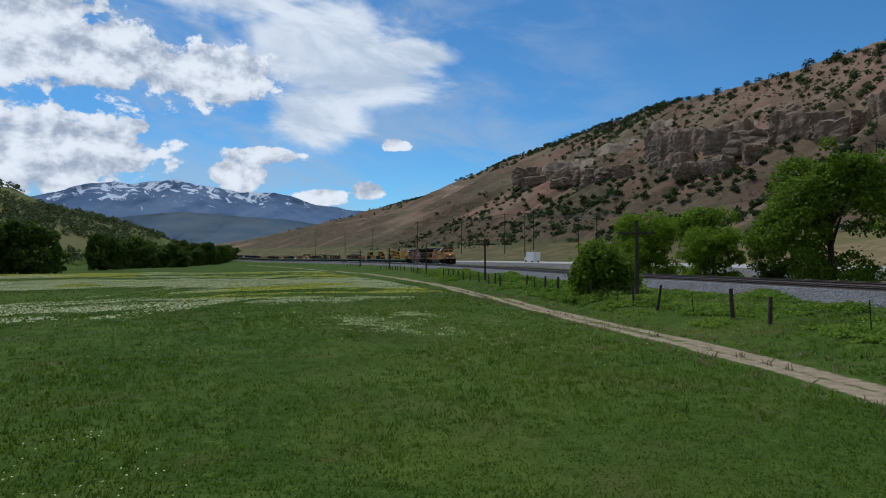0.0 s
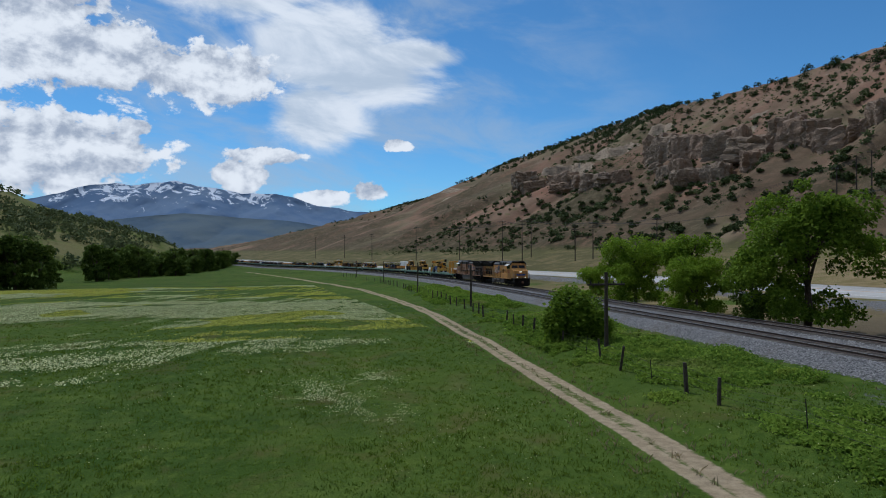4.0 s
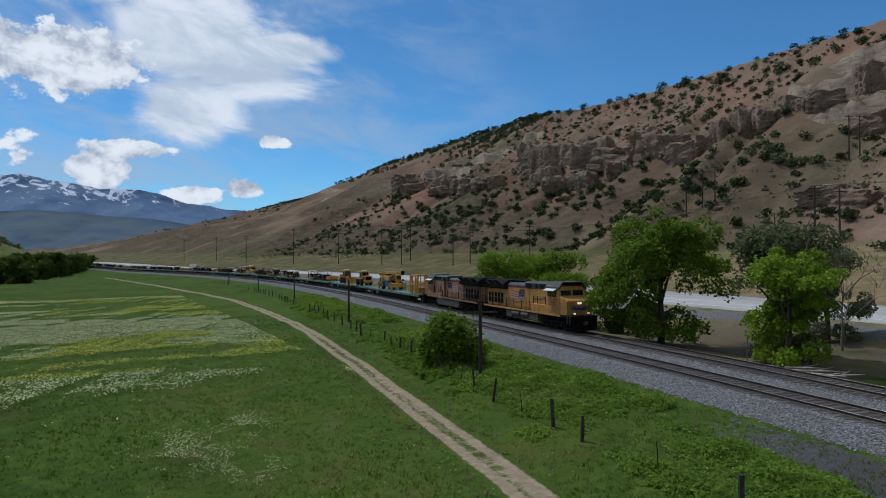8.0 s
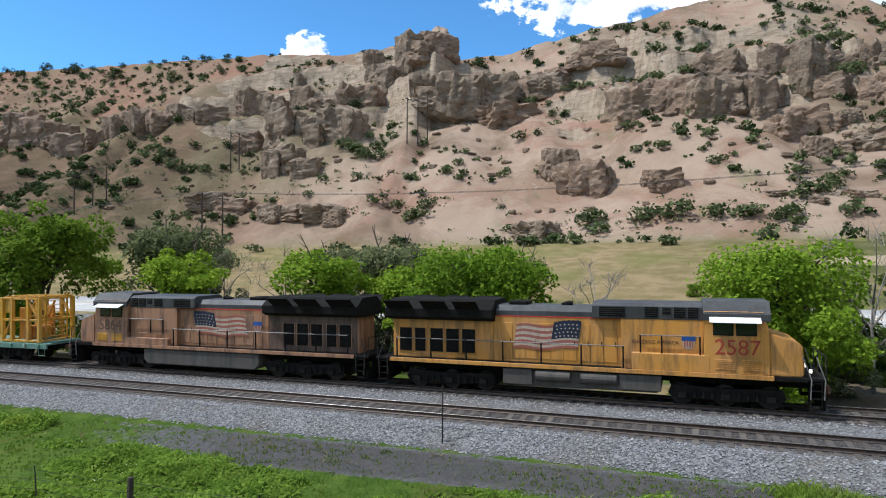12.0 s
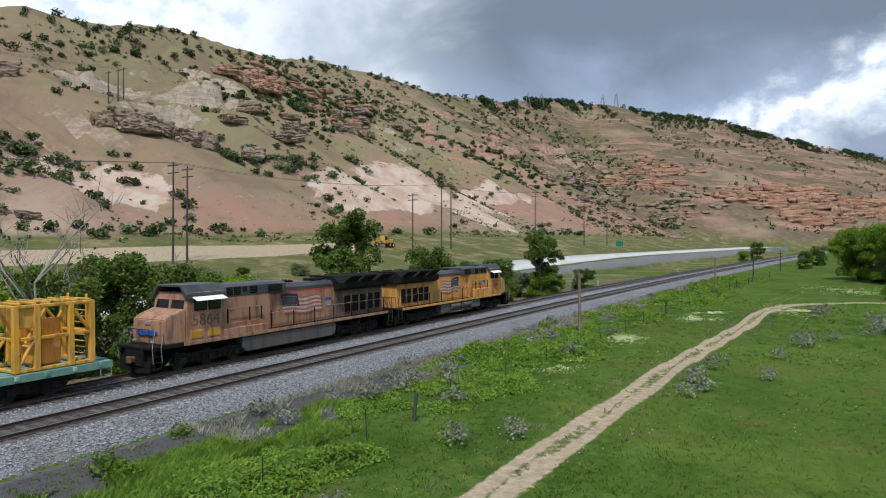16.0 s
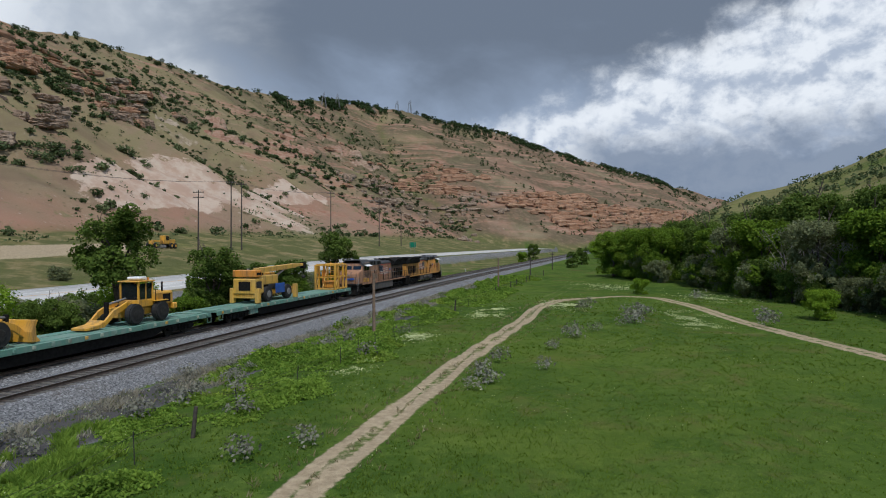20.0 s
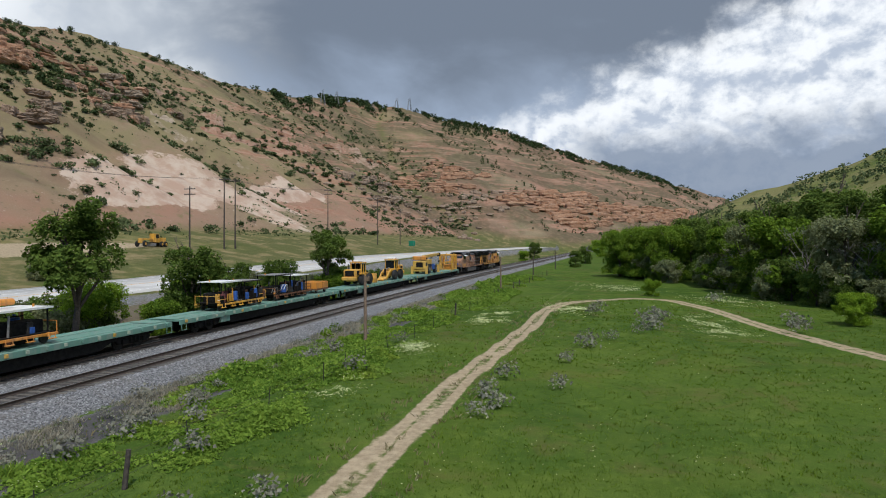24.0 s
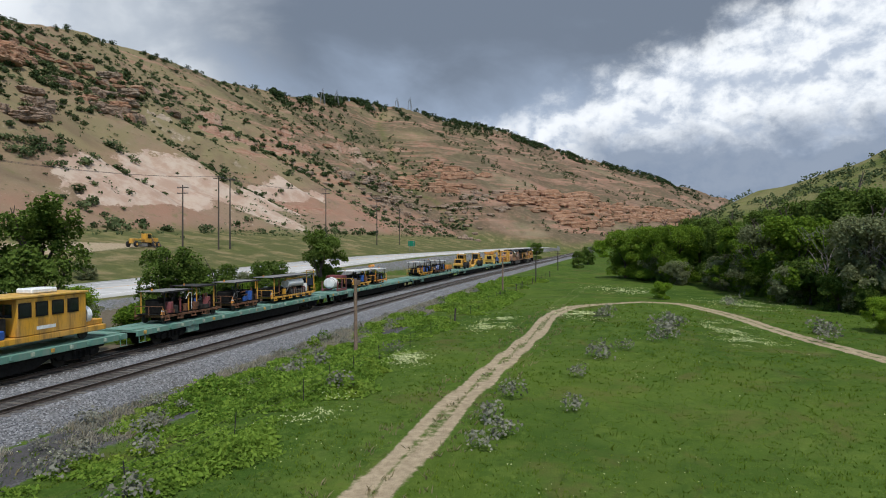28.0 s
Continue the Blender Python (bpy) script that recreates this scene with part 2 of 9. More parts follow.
M["loco_yellow"] = paint("armour_yellow", (0.62, 0.285, 0.05), 0.5, (0.12, 0.07, 0.04), 0.6)
M["loco_faded"] = paint("faded_yellow", (0.36, 0.175, 0.085), 0.65, (0.11, 0.06, 0.045), 0.85)
M["loco_soot"] = paint("sooty_brown", (0.13, 0.075, 0.05), 0.75, (0.03, 0.022, 0.02), 0.8)
M["tank_grey"] = paint("dusty_tank", (0.075, 0.06, 0.05), 0.75, (0.035, 0.04, 0.035), 0.7)
M["loco_grey"] = paint("harbour_grey", (0.035, 0.036, 0.039), 0.6, (0.03, 0.026, 0.023), 0.6)
M["red_line"] = plain("red_stripe", (0.5, 0.05, 0.03), 0.5)
M["number_red"] = plain("number_red", (0.36, 0.05, 0.03), 0.5)
M["white"] = plain("white_paint", (0.75, 0.75, 0.73), 0.5, 0, 0.12)
M["blue"] = plain("blue_paint", (0.03, 0.09, 0.32), 0.45)
M["flag_blue"] = plain("flag_blue", (0.012, 0.02, 0.045), 0.6, 0, 0.4)
M["flag_red"] = paint("flag_red", (0.34, 0.09, 0.06), 0.6, (0.14, 0.07, 0.04), 0.6)
M["flag_white"] = paint("flag_white", (0.50, 0.40, 0.31), 0.6, (0.2, 0.12, 0.07), 0.6)
M["deck_green"] = paint("flatcar_green", (0.10, 0.235, 0.175), 0.7, (0.24, 0.27, 0.23), 0.6)
M["pocket"] = paint("worn_pocket", (0.34, 0.40, 0.30), 0.7, (0.12, 0.12, 0.09), 0.7)
M["machine_yellow"] = paint("machine_yellow", (0.66, 0.33, 0.022), 0.5, (0.10, 0.065, 0.04), 0.6)
M["machine_orange"] = paint("machine_orange", (0.66, 0.25, 0.02), 0.5, (0.10, 0.065, 0.04), 0.55)
M["pale_yellow"] = paint("pale_yellow", (0.64, 0.37, 0.055), 0.5, (0.14, 0.09, 0.05), 0.5)
M["machine_red"] = paint("oxide_red", (0.18, 0.03, 0.03), 0.6, (0.06, 0.04, 0.03), 0.4)
M["tank_white"] = paint("tank_white", (0.78, 0.78, 0.75), 0.4, (0.35, 0.3, 0.25), 0.3)
M["headlight"] = Mat("headlight", 0.2).m
hl = M["headlight"].node_tree.nodes["Principled BSDF"]
hl.inputs["Emission Color"].default_value, hl.inputs["Emission Strength"].default_value = (1, 0.9, 0.7, 1), 1.6
gm = Mat("window_glass", 0.06, 0, (0.012, 0.015, 0.017), 0.6)
M["glass"] = gm.m
M["lamp_off"] = plain("unlit_lamp", (0.35, 0.34, 0.32), 0.2, 0.3, 0.1)
M["leaf"] = leaf_mat("cottonwood_leaves", (0.055, 0.11, 0.012), (0.22, 0.32, 0.032), 0.40)
M["leaf_bright"] = leaf_mat("young_leaves", (0.10, 0.19, 0.014), (0.31, 0.43, 0.040), 0.42)
M["leaf_dark"] = leaf_mat("dark_leaves", (0.045, 0.082, 0.014), (0.16, 0.225, 0.042), 0.38)
M["leaf_grey"] = leaf_mat("grey_green_leaves", (0.11, 0.13, 0.055), (0.28, 0.30, 0.15), 0.40)
M["juniper"] = leaf_mat("juniper_needles", (0.024, 0.042, 0.015), (0.075, 0.10, 0.036), 0.2)
M["scrub"] = leaf_mat("scrub_leaves", (0.06, 0.085, 0.034), (0.155, 0.185, 0.08), 0.3)
M["sage"] = leaf_mat("sage_leaves", (0.15, 0.148, 0.11), (0.31, 0.30, 0.235), 0.3)
M["bark"] = plain("bark", (0.085, 0.065, 0.05), 0.9, 0, 0.35, 9, 0.5)
M["dead_wood"] = plain("bare_grey_wood", (0.24, 0.21, 0.18), 0.9, 0, 0.3, 9, 0.4)
M["pole_wood"] = plain("pole_wood", (0.06, 0.048, 0.04), 0.9, 0, 0.35, 7, 0.4)
M["pale_pole"] = plain("weathered_pole", (0.19, 0.13, 0.09), 0.9, 0, 0.3, 7, 0.4)
M["tie"] = None
tm = Mat("tie_wood", 0.9, 0, (0.1, 0.08, 0.065))
tv = tm.mix(tm.random(), (0.055, 0.045, 0.038), (0.17, 0.145, 0.12))
tm.base(tm.mix(tm.range(tm.noise(6, 4, 0.6, stretch=(0.3, 3, 3)), 0.35, 0.7), tv, (0.07, 0.06, 0.05)))
tm.bump(tm.noise(14, 4, 0.6, stretch=(0.2, 3, 3)), 0.4, 0.01)
M["tie"] = tm.m
rm = Mat("concrete_road", 0.85, 0, (0.5, 0.48, 0.45))
rw = rm.world()
rc = rm.mix(rm.range(rm.noise(0.25, 5, 0.6, rw), 0.3, 0.7), (0.40, 0.385, 0.36), (0.52, 0.50, 0.47))
rc = rm.mix(rm.range(rm.noise(5, 4, 0.7, rw), 0.6, 0.75, 0, 0.35), rc, (0.22, 0.2, 0.19))
rm.base(rc).bump(rm.noise(18, 4, 0.6, rw), 0.2, 0.01)
M["road"] = rm.m


def ground_material():
    m = Mat("ground_surface", 0.95, 0, (0.1, 0.1, 0.05), 0.04)
    w = m.world()
    a, b = m.split(m.attr("mask").outputs["Color"]), m.split(m.attr("mask2").outputs["Color"])
    path, gravel, hill = a
    oil_shade = m.attr("mask").outputs["Alpha"]
    scar, meadow, redrock = b
    rise, brushy, bare = m.split(m.attr("mask3").outputs["Color"])
    hills = m.attr("mask2").outputs["Alpha"]
    broad, mid, small, tiny = m.noise(0.035, 5, 0.6, w), m.noise(0.35, 6, 0.6, w), m.noise(2.6, 6, 0.65, w), m.noise(14, 4, 0.7, w)
    # grass of the field
    g = m.mix(m.range(broad, 0.35, 0.65), (0.036, 0.074, 0.011), (0.066, 0.108, 0.016))
    g = m.mix(m.range(mid, 0.42, 0.68, 0, 0.7), g, (0.088, 0.13, 0.024))
    g = m.mix(m.range(small, 0.48, 0.70, 0, 0.55), g, (0.034, 0.062, 0.011))
    g = m.mix(m.range(m.noise(0.75, 6, 0.65, w), 0.50, 0.66, 0, 0.6), g, (0.105, 0.148, 0.026))
    g = m.mix(m.range(m.noise(3.4, 6, 0.75, w, 0.4), 0.52, 0.64, 0, 0.6), g, (0.115, 0.165, 0.03))
    g = m.mix(m.range(m.noise(1.7, 6, 0.75, w, 0.4), 0.55, 0.66, 0, 0.6), g, (0.022, 0.046, 0.008))
    g = m.mix(m.range(m.noise(0.09, 5, 0.6, w), 0.55, 0.68, 0, 0.55), g, (0.04, 0.075, 0.014))
    g = m.mix(m.range(m.noise(0.16, 4, 0.6, w), 0.60, 0.74, 0, 0.35), g, (0.15, 0.12, 0.06))
    g = m.mix(m.math("MULTIPLY", hills, m.range(m.noise(0.03, 6, 0.65, w), 0.36, 0.56, 0.25, 0.95)), g, m.mix(mid, (0.15, 0.15, 0.055), (0.205, 0.175, 0.085)))
    g = m.mix(m.range(m.noise(0.21, 6, 0.7, w, 0.6), 0.52, 0.68, 0, 0.55), g, (0.115, 0.092, 0.035))
    g = m.mix(m.range(m.noise(0.06, 6, 0.65, w, 0.9), 0.54, 0.66, 0, 0.3), g, (0.105, 0.14, 0.02))
    # roadside meadow
    md = m.mix(m.range(mid, 0.35, 0.65), (0.20, 0.155, 0.072), (0.30, 0.225, 0.125))
    md = m.mix(m.range(m.noise(0.05, 4, 0.6, w), 0.5, 0.64, 0, 0.5), md, (0.135, 0.15, 0.04))
    wx = m.t.nodes.new("ShaderNodeSeparateXYZ")
    m.t.links.new(w, wx.inputs[0])
    md = m.mix(m.math("MULTIPLY", m.range(wx.outputs[0], 5, 50), m.range(m.noise(0.14, 5, 0.65, w), 0.36, 0.56, 0.25, 0.9)), md, m.mix(small, (0.055, 0.075, 0.022), (0.10, 0.105, 0.04)))
    md = m.mix(m.math("MULTIPLY", m.range(wx.outputs[0], -70, -170), m.range(m.noise(0.09, 6, 0.7, w), 0.36, 0.58, 0.45, 0.95)), md, m.mix(small, (0.07, 0.072, 0.03), (0.135, 0.12, 0.055)))
    md = m.mix(bare, md, m.mix(small, (0.085, 0.066, 0.05), (0.19, 0.15, 0.115)))
    c = m.mix(meadow, g, md)
    # slopes: red-brown earth, dry grass, strata of pale rock where it is steep
    e = m.mix(m.range(m.noise(0.028, 5, 0.6, w), 0.35, 0.65), (0.285, 0.158, 0.108), (0.245, 0.165, 0.112))
    e = m.mix(m.range(m.noise(0.012, 4, 0.5, w), 0.48, 0.62), e, (0.21, 0.165, 0.10))
    e = m.mix(m.range(small, 0.5, 0.75, 0, 0.5), e, (0.32, 0.24, 0.18))
    e = m.mix(m.range(tiny, 0.55, 0.75, 0, 0.5), e, (0.15, 0.12, 0.07))
    e = m.mix(m.range(m.noise(0.11, 6, 0.7, w), 0.56, 0.66, 0, 0.75), e, (0.15, 0.15, 0.065))
    e = m.mix(m.range(m.noise(0.45, 6, 0.72, w), 0.60, 0.72, 0, 0.5), e, (0.115, 0.105, 0.05))
    e = m.mix(m.range(m.voronoi(0.42, w), 0.20, 0.12, 0, 0.4), e, (0.07, 0.075, 0.035))
    e = m.mix(m.range(m.noise(0.3, 7, 0.75, w), 0.60, 0.68, 0, 0.7), e, (0.40, 0.33, 0.26))
    px = m.t.nodes.new("ShaderNodeSeparateXYZ")
    m.t.links.new(w, px.inputs[0])
    dusty = m.math("MULTIPLY", m.range(px.outputs[0], -110, -50), m.range(px.outputs[0], 130, 70))
    e = m.mix(m.math("MULTIPLY", dusty, m.range(m.noise(0.045, 6, 0.7, w, 0.6), 0.38, 0.58, 0.15, 0.8)), e, m.mix(small, (0.33, 0.245, 0.175), (0.44, 0.34, 0.26)))
    olive = m.math("MULTIPLY", m.math("MULTIPLY", m.range(px.outputs[0], 60, 200), m.range(m.math("ADD", rise, m.math("MULTIPLY", broad, 0.5)), 0.42, 0.66)), m.range(m.noise(0.022, 6, 0.65, w, 0.5), 0.33, 0.52, 0.3, 0.95))
    e = m.mix(olive, e, m.mix(small, (0.16, 0.135, 0.068), (0.24, 0.195, 0.105)))
    e = m.mix(m.math("MULTIPLY", brushy, m.range(m.noise(0.2, 6, 0.7, w), 0.36, 0.56, 0.55, 0.98)), e, m.mix(small, (0.055, 0.05, 0.028), (0.115, 0.09, 0.054)))
    e = m.mix(m.range(m.noise(0.02, 6, 0.68, w, 0.8), 0.50, 0.64, 0, 0.6), e, (0.15, 0.105, 0.07))
    strat = m.noise(0.55, 6, 0.72, w, 0.8, (0.3, 0.3, 1.2))
    rock = m.mix(m.range(strat, 0.35, 0.65), (0.25, 0.19, 0.135), (0.40, 0.32, 0.235))
    rock = m.mix(m.range(m.noise(0.5, 6, 0.7, w, 0, (1.6, 1.6, 0.25)), 0.5, 0.7, 0, 0.7), rock, (0.14, 0.105, 0.08))
    red = m.mix(m.range(strat, 0.4, 0.6), (0.27, 0.13, 0.085), (0.34, 0.22, 0.155))
    rock = m.mix(redrock, rock, red)
    nz = m.t.nodes.new("ShaderNodeSeparateXYZ")
    m.t.links.new(m.t.nodes.new("ShaderNodeNewGeometry").outputs["True Normal"], nz.inputs[0])
    steep = m.range(m.math("ADD", nz.outputs[2], m.math("MULTIPLY", m.math("SUBTRACT", mid, 0.5), 0.25)), 0.64, 0.52)
    band = m.range(m.noise(0.12, 6, 0.7, w, 0.5, (0.12, 0.12, 1.3)), 0.50, 0.60)
    e = m.mix(m.math("MULTIPLY", band, m.math("MULTIPLY", redrock, 0.85)), e, red)
    h = m.mix(steep, e, rock)
    pale = m.mix(m.range(m.noise(0.12, 6, 0.7, w), 0.4, 0.6), (0.40, 0.275, 0.205), (0.50, 0.395, 0.31))
    h = m.mix(m.range(m.math("ADD", scar, m.math("MULTIPLY", m.math("SUBTRACT", m.noise(0.16, 7, 0.7, w), 0.5), 2.6)), 0.42, 0.66, 0, 0.85), h, pale)
    c = m.mix(hill, c, h)
    # path and ballast
    d = m.mix(m.range(small, 0.35, 0.7), (0.29, 0.225, 0.145), (0.42, 0.335, 0.22))
    rag = m.math("ADD", path, m.math("MULTIPLY", m.math("SUBTRACT", small, 0.5), 0.8))
    c = m.mix(m.range(rag, 0.35, 0.65), c, d)
    stone = m.split(m.voronoi(16, w, "Color"))[0]
    bl = m.mix(stone, (0.07, 0.07, 0.074), (0.27, 0.268, 0.27))
    bl = m.mix(m.range(mid, 0.45, 0.7, 0, 0.45), bl, (0.14, 0.115, 0.09))
    # oil between the rails, and the train's shadow painted dark under it
    bl = m.mix(m.math("MULTIPLY", oil_shade, 0.8), bl, m.mix(stone, (0.022, 0.019, 0.017), (0.075, 0.064, 0.056)))
    bl = m.mix(m.math("MULTIPLY", redrock, 0.9), bl, m.mix(small, (0.035, 0.033, 0.032), (0.10, 0.092, 0.088)))
    rag = m.math("ADD", gravel, m.math("MULTIPLY", m.math("SUBTRACT", small, 0.5), 0.9))
    c = m.mix(m.range(rag, 0.4, 0.6), c, bl)
    m.base(c)
    hgt = m.math("ADD", m.math("MULTIPLY", tiny, 0.6), m.math("ADD", small, m.math("MULTIPLY", m.voronoi(16, w), 0.6)))
    m.bump(hgt, 0.7, 0.06)
    return m.m


M["ground"] = ground_material()

# ---- lie of the land ----
CURVE = (25.2955, -37.5538, -12.3432, 5.4831, -2.5021, -1.4337)


def track_y(x):
    """The near track's centre line: y over x, straight beyond both ends of the bend."""
    x = np.asarray(x, float)
    xc = np.clip(x, -420, 150)
    u = xc / 200
    slope = sum(k * c * u ** (k - 1) for k, c in enumerate(CURVE) if k) / 200
    return sum(c * u**k for k, c in enumerate(CURVE)) + slope * (x - xc)


def grade(x):
    """The valley floor climbs gently to the east."""
    x = np.asarray(x, float)
    return np.where(x > -60, 0.02 * np.minimum(x, 500), -1.2 + 0.012 * (np.maximum(x, -400) + 60))


def lattice(i, j, seed):
    n = (i * 374761393 + j * 668265263 + seed * 974634777) & 0xFFFFFFFF
    n = ((n ^ (n >> 13)) * 1274126177) & 0xFFFFFFFF
    return ((n ^ (n >> 16)) & 0xFFFF) / 65535.0


def vnoise(x, y, seed=0):
    i, j = np.floor(x).astype(np.int64), np.floor(y).astype(np.int64)
    u, v = x - i, y - j
    u, v = u * u * (3 - 2 * u), v * v * (3 - 2 * v)
    a, b = lattice(i, j, seed), lattice(i + 1, j, seed)
    c, d = lattice(i, j + 1, seed), lattice(i + 1, j + 1, seed)
    return (a * (1 - u) + b * u) * (1 - v) + (c * (1 - u) + d * u) * v


def fbm(x, y, octaves=4, seed=0, gain=0.5):
    total, amp, norm = 0.0, 1.0, 0.0
    for o in range(octaves):
        total = total + amp * vnoise(x * 2**o + 17.3 * o, y * 2**o - 9.1 * o, seed + o)
        norm += amp
        amp *= gain
    return total / norm


def step(lo, hi, x):
    t = np.clip((x - lo) / (hi - lo), 0, 1)
    return t * t * (3 - 2 * t)


CREST = ((-2600, 22), (-1800, 30), (-1500, 60), (-1200, 87), (-1000, 98), (-890, 108), (-820, 128), (-700, 139), (-607, 147), (-524, 138),
         (-442, 125), (-385, 117), (-300, 109), (-200, 104), (-144, 101), (-100, 96), (-69, 96), (-57, 98), (-51, 102), (-46, 101), (-41, 87), (-20, 87),
         (2, 91), (32, 95), (69, 102), (97, 94), (120, 85), (127, 82), (165, 99), (190, 101), (229, 112), (258, 116), (310, 122),
         (387, 143), (450, 151), (530, 153), (640, 167), (700, 181), (860, 211), (1300, 235))
CREST_X, CREST_Z = np.array(CREST, float).T


def crest_d(x):
    d = 225 + 0.00055 * (x - 20) ** 2
    return np.where(x < 20, np.minimum(d, 430), np.minimum(d, 310))


def tent(x, y, ridge, slope):
    """A ridge of the given crest points (x, y, z) that falls off at one slope."""
    best = np.full(np.shape(x), -1e3)
    for (ax, ay, az), (bx, by, bz) in zip(ridge, ridge[1:]):
        ux, uy = bx - ax, by - ay
        t = np.clip(((x - ax) * ux + (y - ay) * uy) / (ux * ux + uy * uy), 0, 1)
        best = np.maximum(best, az + t * (bz - az) - slope * np.hypot(x - ax - t * ux, y - ay - t * uy))
    return best


RIDGE_EAST = ((860, 95, 205), (1000, -60, 196), (1100, -230, 172), (1200, -420, 132), (1260, -580, 100), (1400, -900, 120))
RIDGE_SOUTH = ((640, -330, 55), (430, -300, 82), (330, -330, 110), (150, -420, 150), (-100, -600, 170))
RIDGE_WEST = ((-820, -60, 0), (-640, -150, 40), (-560, -230, 72), (-500, -360, 110), (-350, -560, 150), (-100, -600, 170))
PATH_LINE = ((-330, 2), (-196, 18.5), (-143, 23.4), (-118, 23.6), (-80, 22.2), (-55, 19.1), (-34, 15.6), (-25, 14.2), (-17, 12.7), (0, 9.3), (19, 5.0), (27.6, 3.0), (35.4, 1.1),
             (41, -0.2), (47.4, -2.0), (56.3, -4.7), (66.6, -7.2), (73.4, -8.9), (79, -10.9), (84, -13.6), (86.8, -18.6), (87, -23), (83.5, -26), (75.5, -26.3), (59, -26.6), (48.9, -27), (40, -27), (10, -28.5))
SPUR_LINE = ((71, -9.1), (84, -11), (100, -16), (125, -23))


def near_line(x, y, line):
    """Signed distance from a smooth line, with the nearest point's place along it."""
    best, side = np.full(np.shape(x), 1e3), np.zeros(np.shape(x))
    for (ax, ay), (bx, by) in zip(line, line[1:]):
        ux, uy = bx - ax, by - ay
        t = np.clip(((x - ax) * ux + (y - ay) * uy) / (ux * ux + uy * uy), 0, 1)
        d = np.hypot(x - ax - t * ux, y - ay - t * uy)
        best = np.minimum(best, d)
    return best


def smooth_line(line, times=2):
    """Corners cut off."""
    p = np.array(line, float)
    for _ in range(times):
        q = np.empty((2 * len(p), 2))
        q[0], q[-1] = p[0], p[-1]
        q[1:-1:2] = p[:-1] * 0.75 + p[1:] * 0.25
        q[2:-1:2] = p[:-1] * 0.25 + p[1:] * 0.75
        p = q
    return p


PATH_SMOOTH, SPUR_SMOOTH = smooth_line(PATH_LINE), smooth_line(SPUR_LINE)


def road_rise(x):
    """Height of the highway over the valley floor."""
    return 1.0 + 2.2 * step(70, 220, x)


def hill_frac(x, d):
    toe = 104 + 10 * (fbm(x / 70, x * 0, 3, 5) - 0.5) * 2
    return (d - toe) / (crest_d(x) - toe)


def land(x, y, d=None):
    """Height of the ground, and the masks of its surfaces."""
    x, y = np.asarray(x, float), np.asarray(y, float)
    if d is None:
        d = y - track_y(x)
    g = grade(x)
    rough = fbm(x / 9, y / 9, 4, 11) - 0.5
    field = g + rough * 0.35 + (fbm(x / 60, y / 60, 3, 3) - 0.5) * 0.8 * step(-6, -30, d) - 0.6 * step(-11, -14.5, d) * step(22, 2, x)
    # track bed
    bed = np.interp(d, [-5.2, -3.0, -1.8, 6.5, 8.0, 11.0], [0.05, 0.18, 0.815, 0.815, 0.1, -0.1]) + g
    on_bed = step(-5.6, -4.4, d) * step(11.5, 9.5, d)
    z = field * (1 - on_bed) + bed * on_bed
    # hollow with trees, then the highway's bank
    rise = road_rise(x)
    bank = g + np.interp(d, [11, 16, 28, 32.5, 55, 58, 104], [-0.1, -0.5, -0.2, 0, 0, 0.2, 1.0]) * 1.0
    bank = bank + np.where(d > 28, step(27, 32.5, d) * rise, 0) + np.interp(d, [58, 104, 130], [0, 7.2, 7.2])
    past = step(9.5, 12.5, d)
    lumps = rough * 0.5 * np.where((d > 32) & (d < 55.5), 0.0, 1.0)
    z = z * (1 - past) + (bank + lumps) * past
    # the hillside
    s = hill_frac(x, d)
    base = g + rise + 8.2
    top = np.interp(x, CREST_X, CREST_Z)
    ss = np.clip(s, 0, 1)
    warp = (fbm(x / 45, d / 70, 4, 21) - 0.5)
    shape = ss ** (1.12 + 0.3 * warp)
    hz = base + (top - base) * shape
    hz = np.where(s > 1, top - 0.30 * (d - crest_d(x)), hz)
    mid = np.clip(4 * ss * (1 - ss), 0, 1)
    gully = np.abs(fbm(x / 34 + d / 160, d / 150, 3, 31) - 0.5) * 2
    hz = hz + mid * ((gully - 0.35) * 16 + warp * 9) + (fbm(x / 7, d / 7, 4, 41) - 0.5) * 2.4 * step(0, 0.1, s)
    rocky = fbm(x / 55, d / 45, 3, 51) + 0.30 * step(-260, -60, x) * step(150, 60, x) + 0.12 * step(260, 420, x) - 0.25 * np.abs(ss - 0.62) * 2
    rocky = step(0.60, 0.74, rocky) * step(0.44, 0.58, ss) * step(1.0, 0.93, ss)
    high = 13.0
    q = hz / high + 0.9 * fbm(x / 50, d / 80, 3, 61)
    f = q - np.floor(q)
    stepped = (np.floor(q) + 0.22 * f + 0.78 * step(0.50, 0.64, f)) * high - 0.9 * high * fbm(x / 50, d / 80, 3, 61)
    crag = (fbm(x / 4.5, d / 4.5, 3, 71) - 0.5) * 5.0 * step(0.45, 0.7, f)
    hz = hz + rocky * (stepped - hz) * 0.95 + rocky * crag
    climb = step(-0.03, 0.05, s)
    z = z * (1 - climb) + np.maximum(hz, z) * climb
    hill = climb
    # the other sides of the valley
    far = np.maximum(tent(x, y, RIDGE_EAST, 0.52), np.maximum(tent(x, y, RIDGE_SOUTH, 0.42), tent(x, y, RIDGE_WEST, 0.36)))
    far = far + (fbm(x / 60, y / 60, 4, 81) - 0.5) * 22 * step(0, 40, far - g)
    lift = np.maximum(far - z, 0)
    z = np.where(far > z, far, z)
    return z, d, s, hill, rocky, lift, rough


def height(x, y):
    return land(np.atleast_1d(x), np.atleast_1d(y))[0]


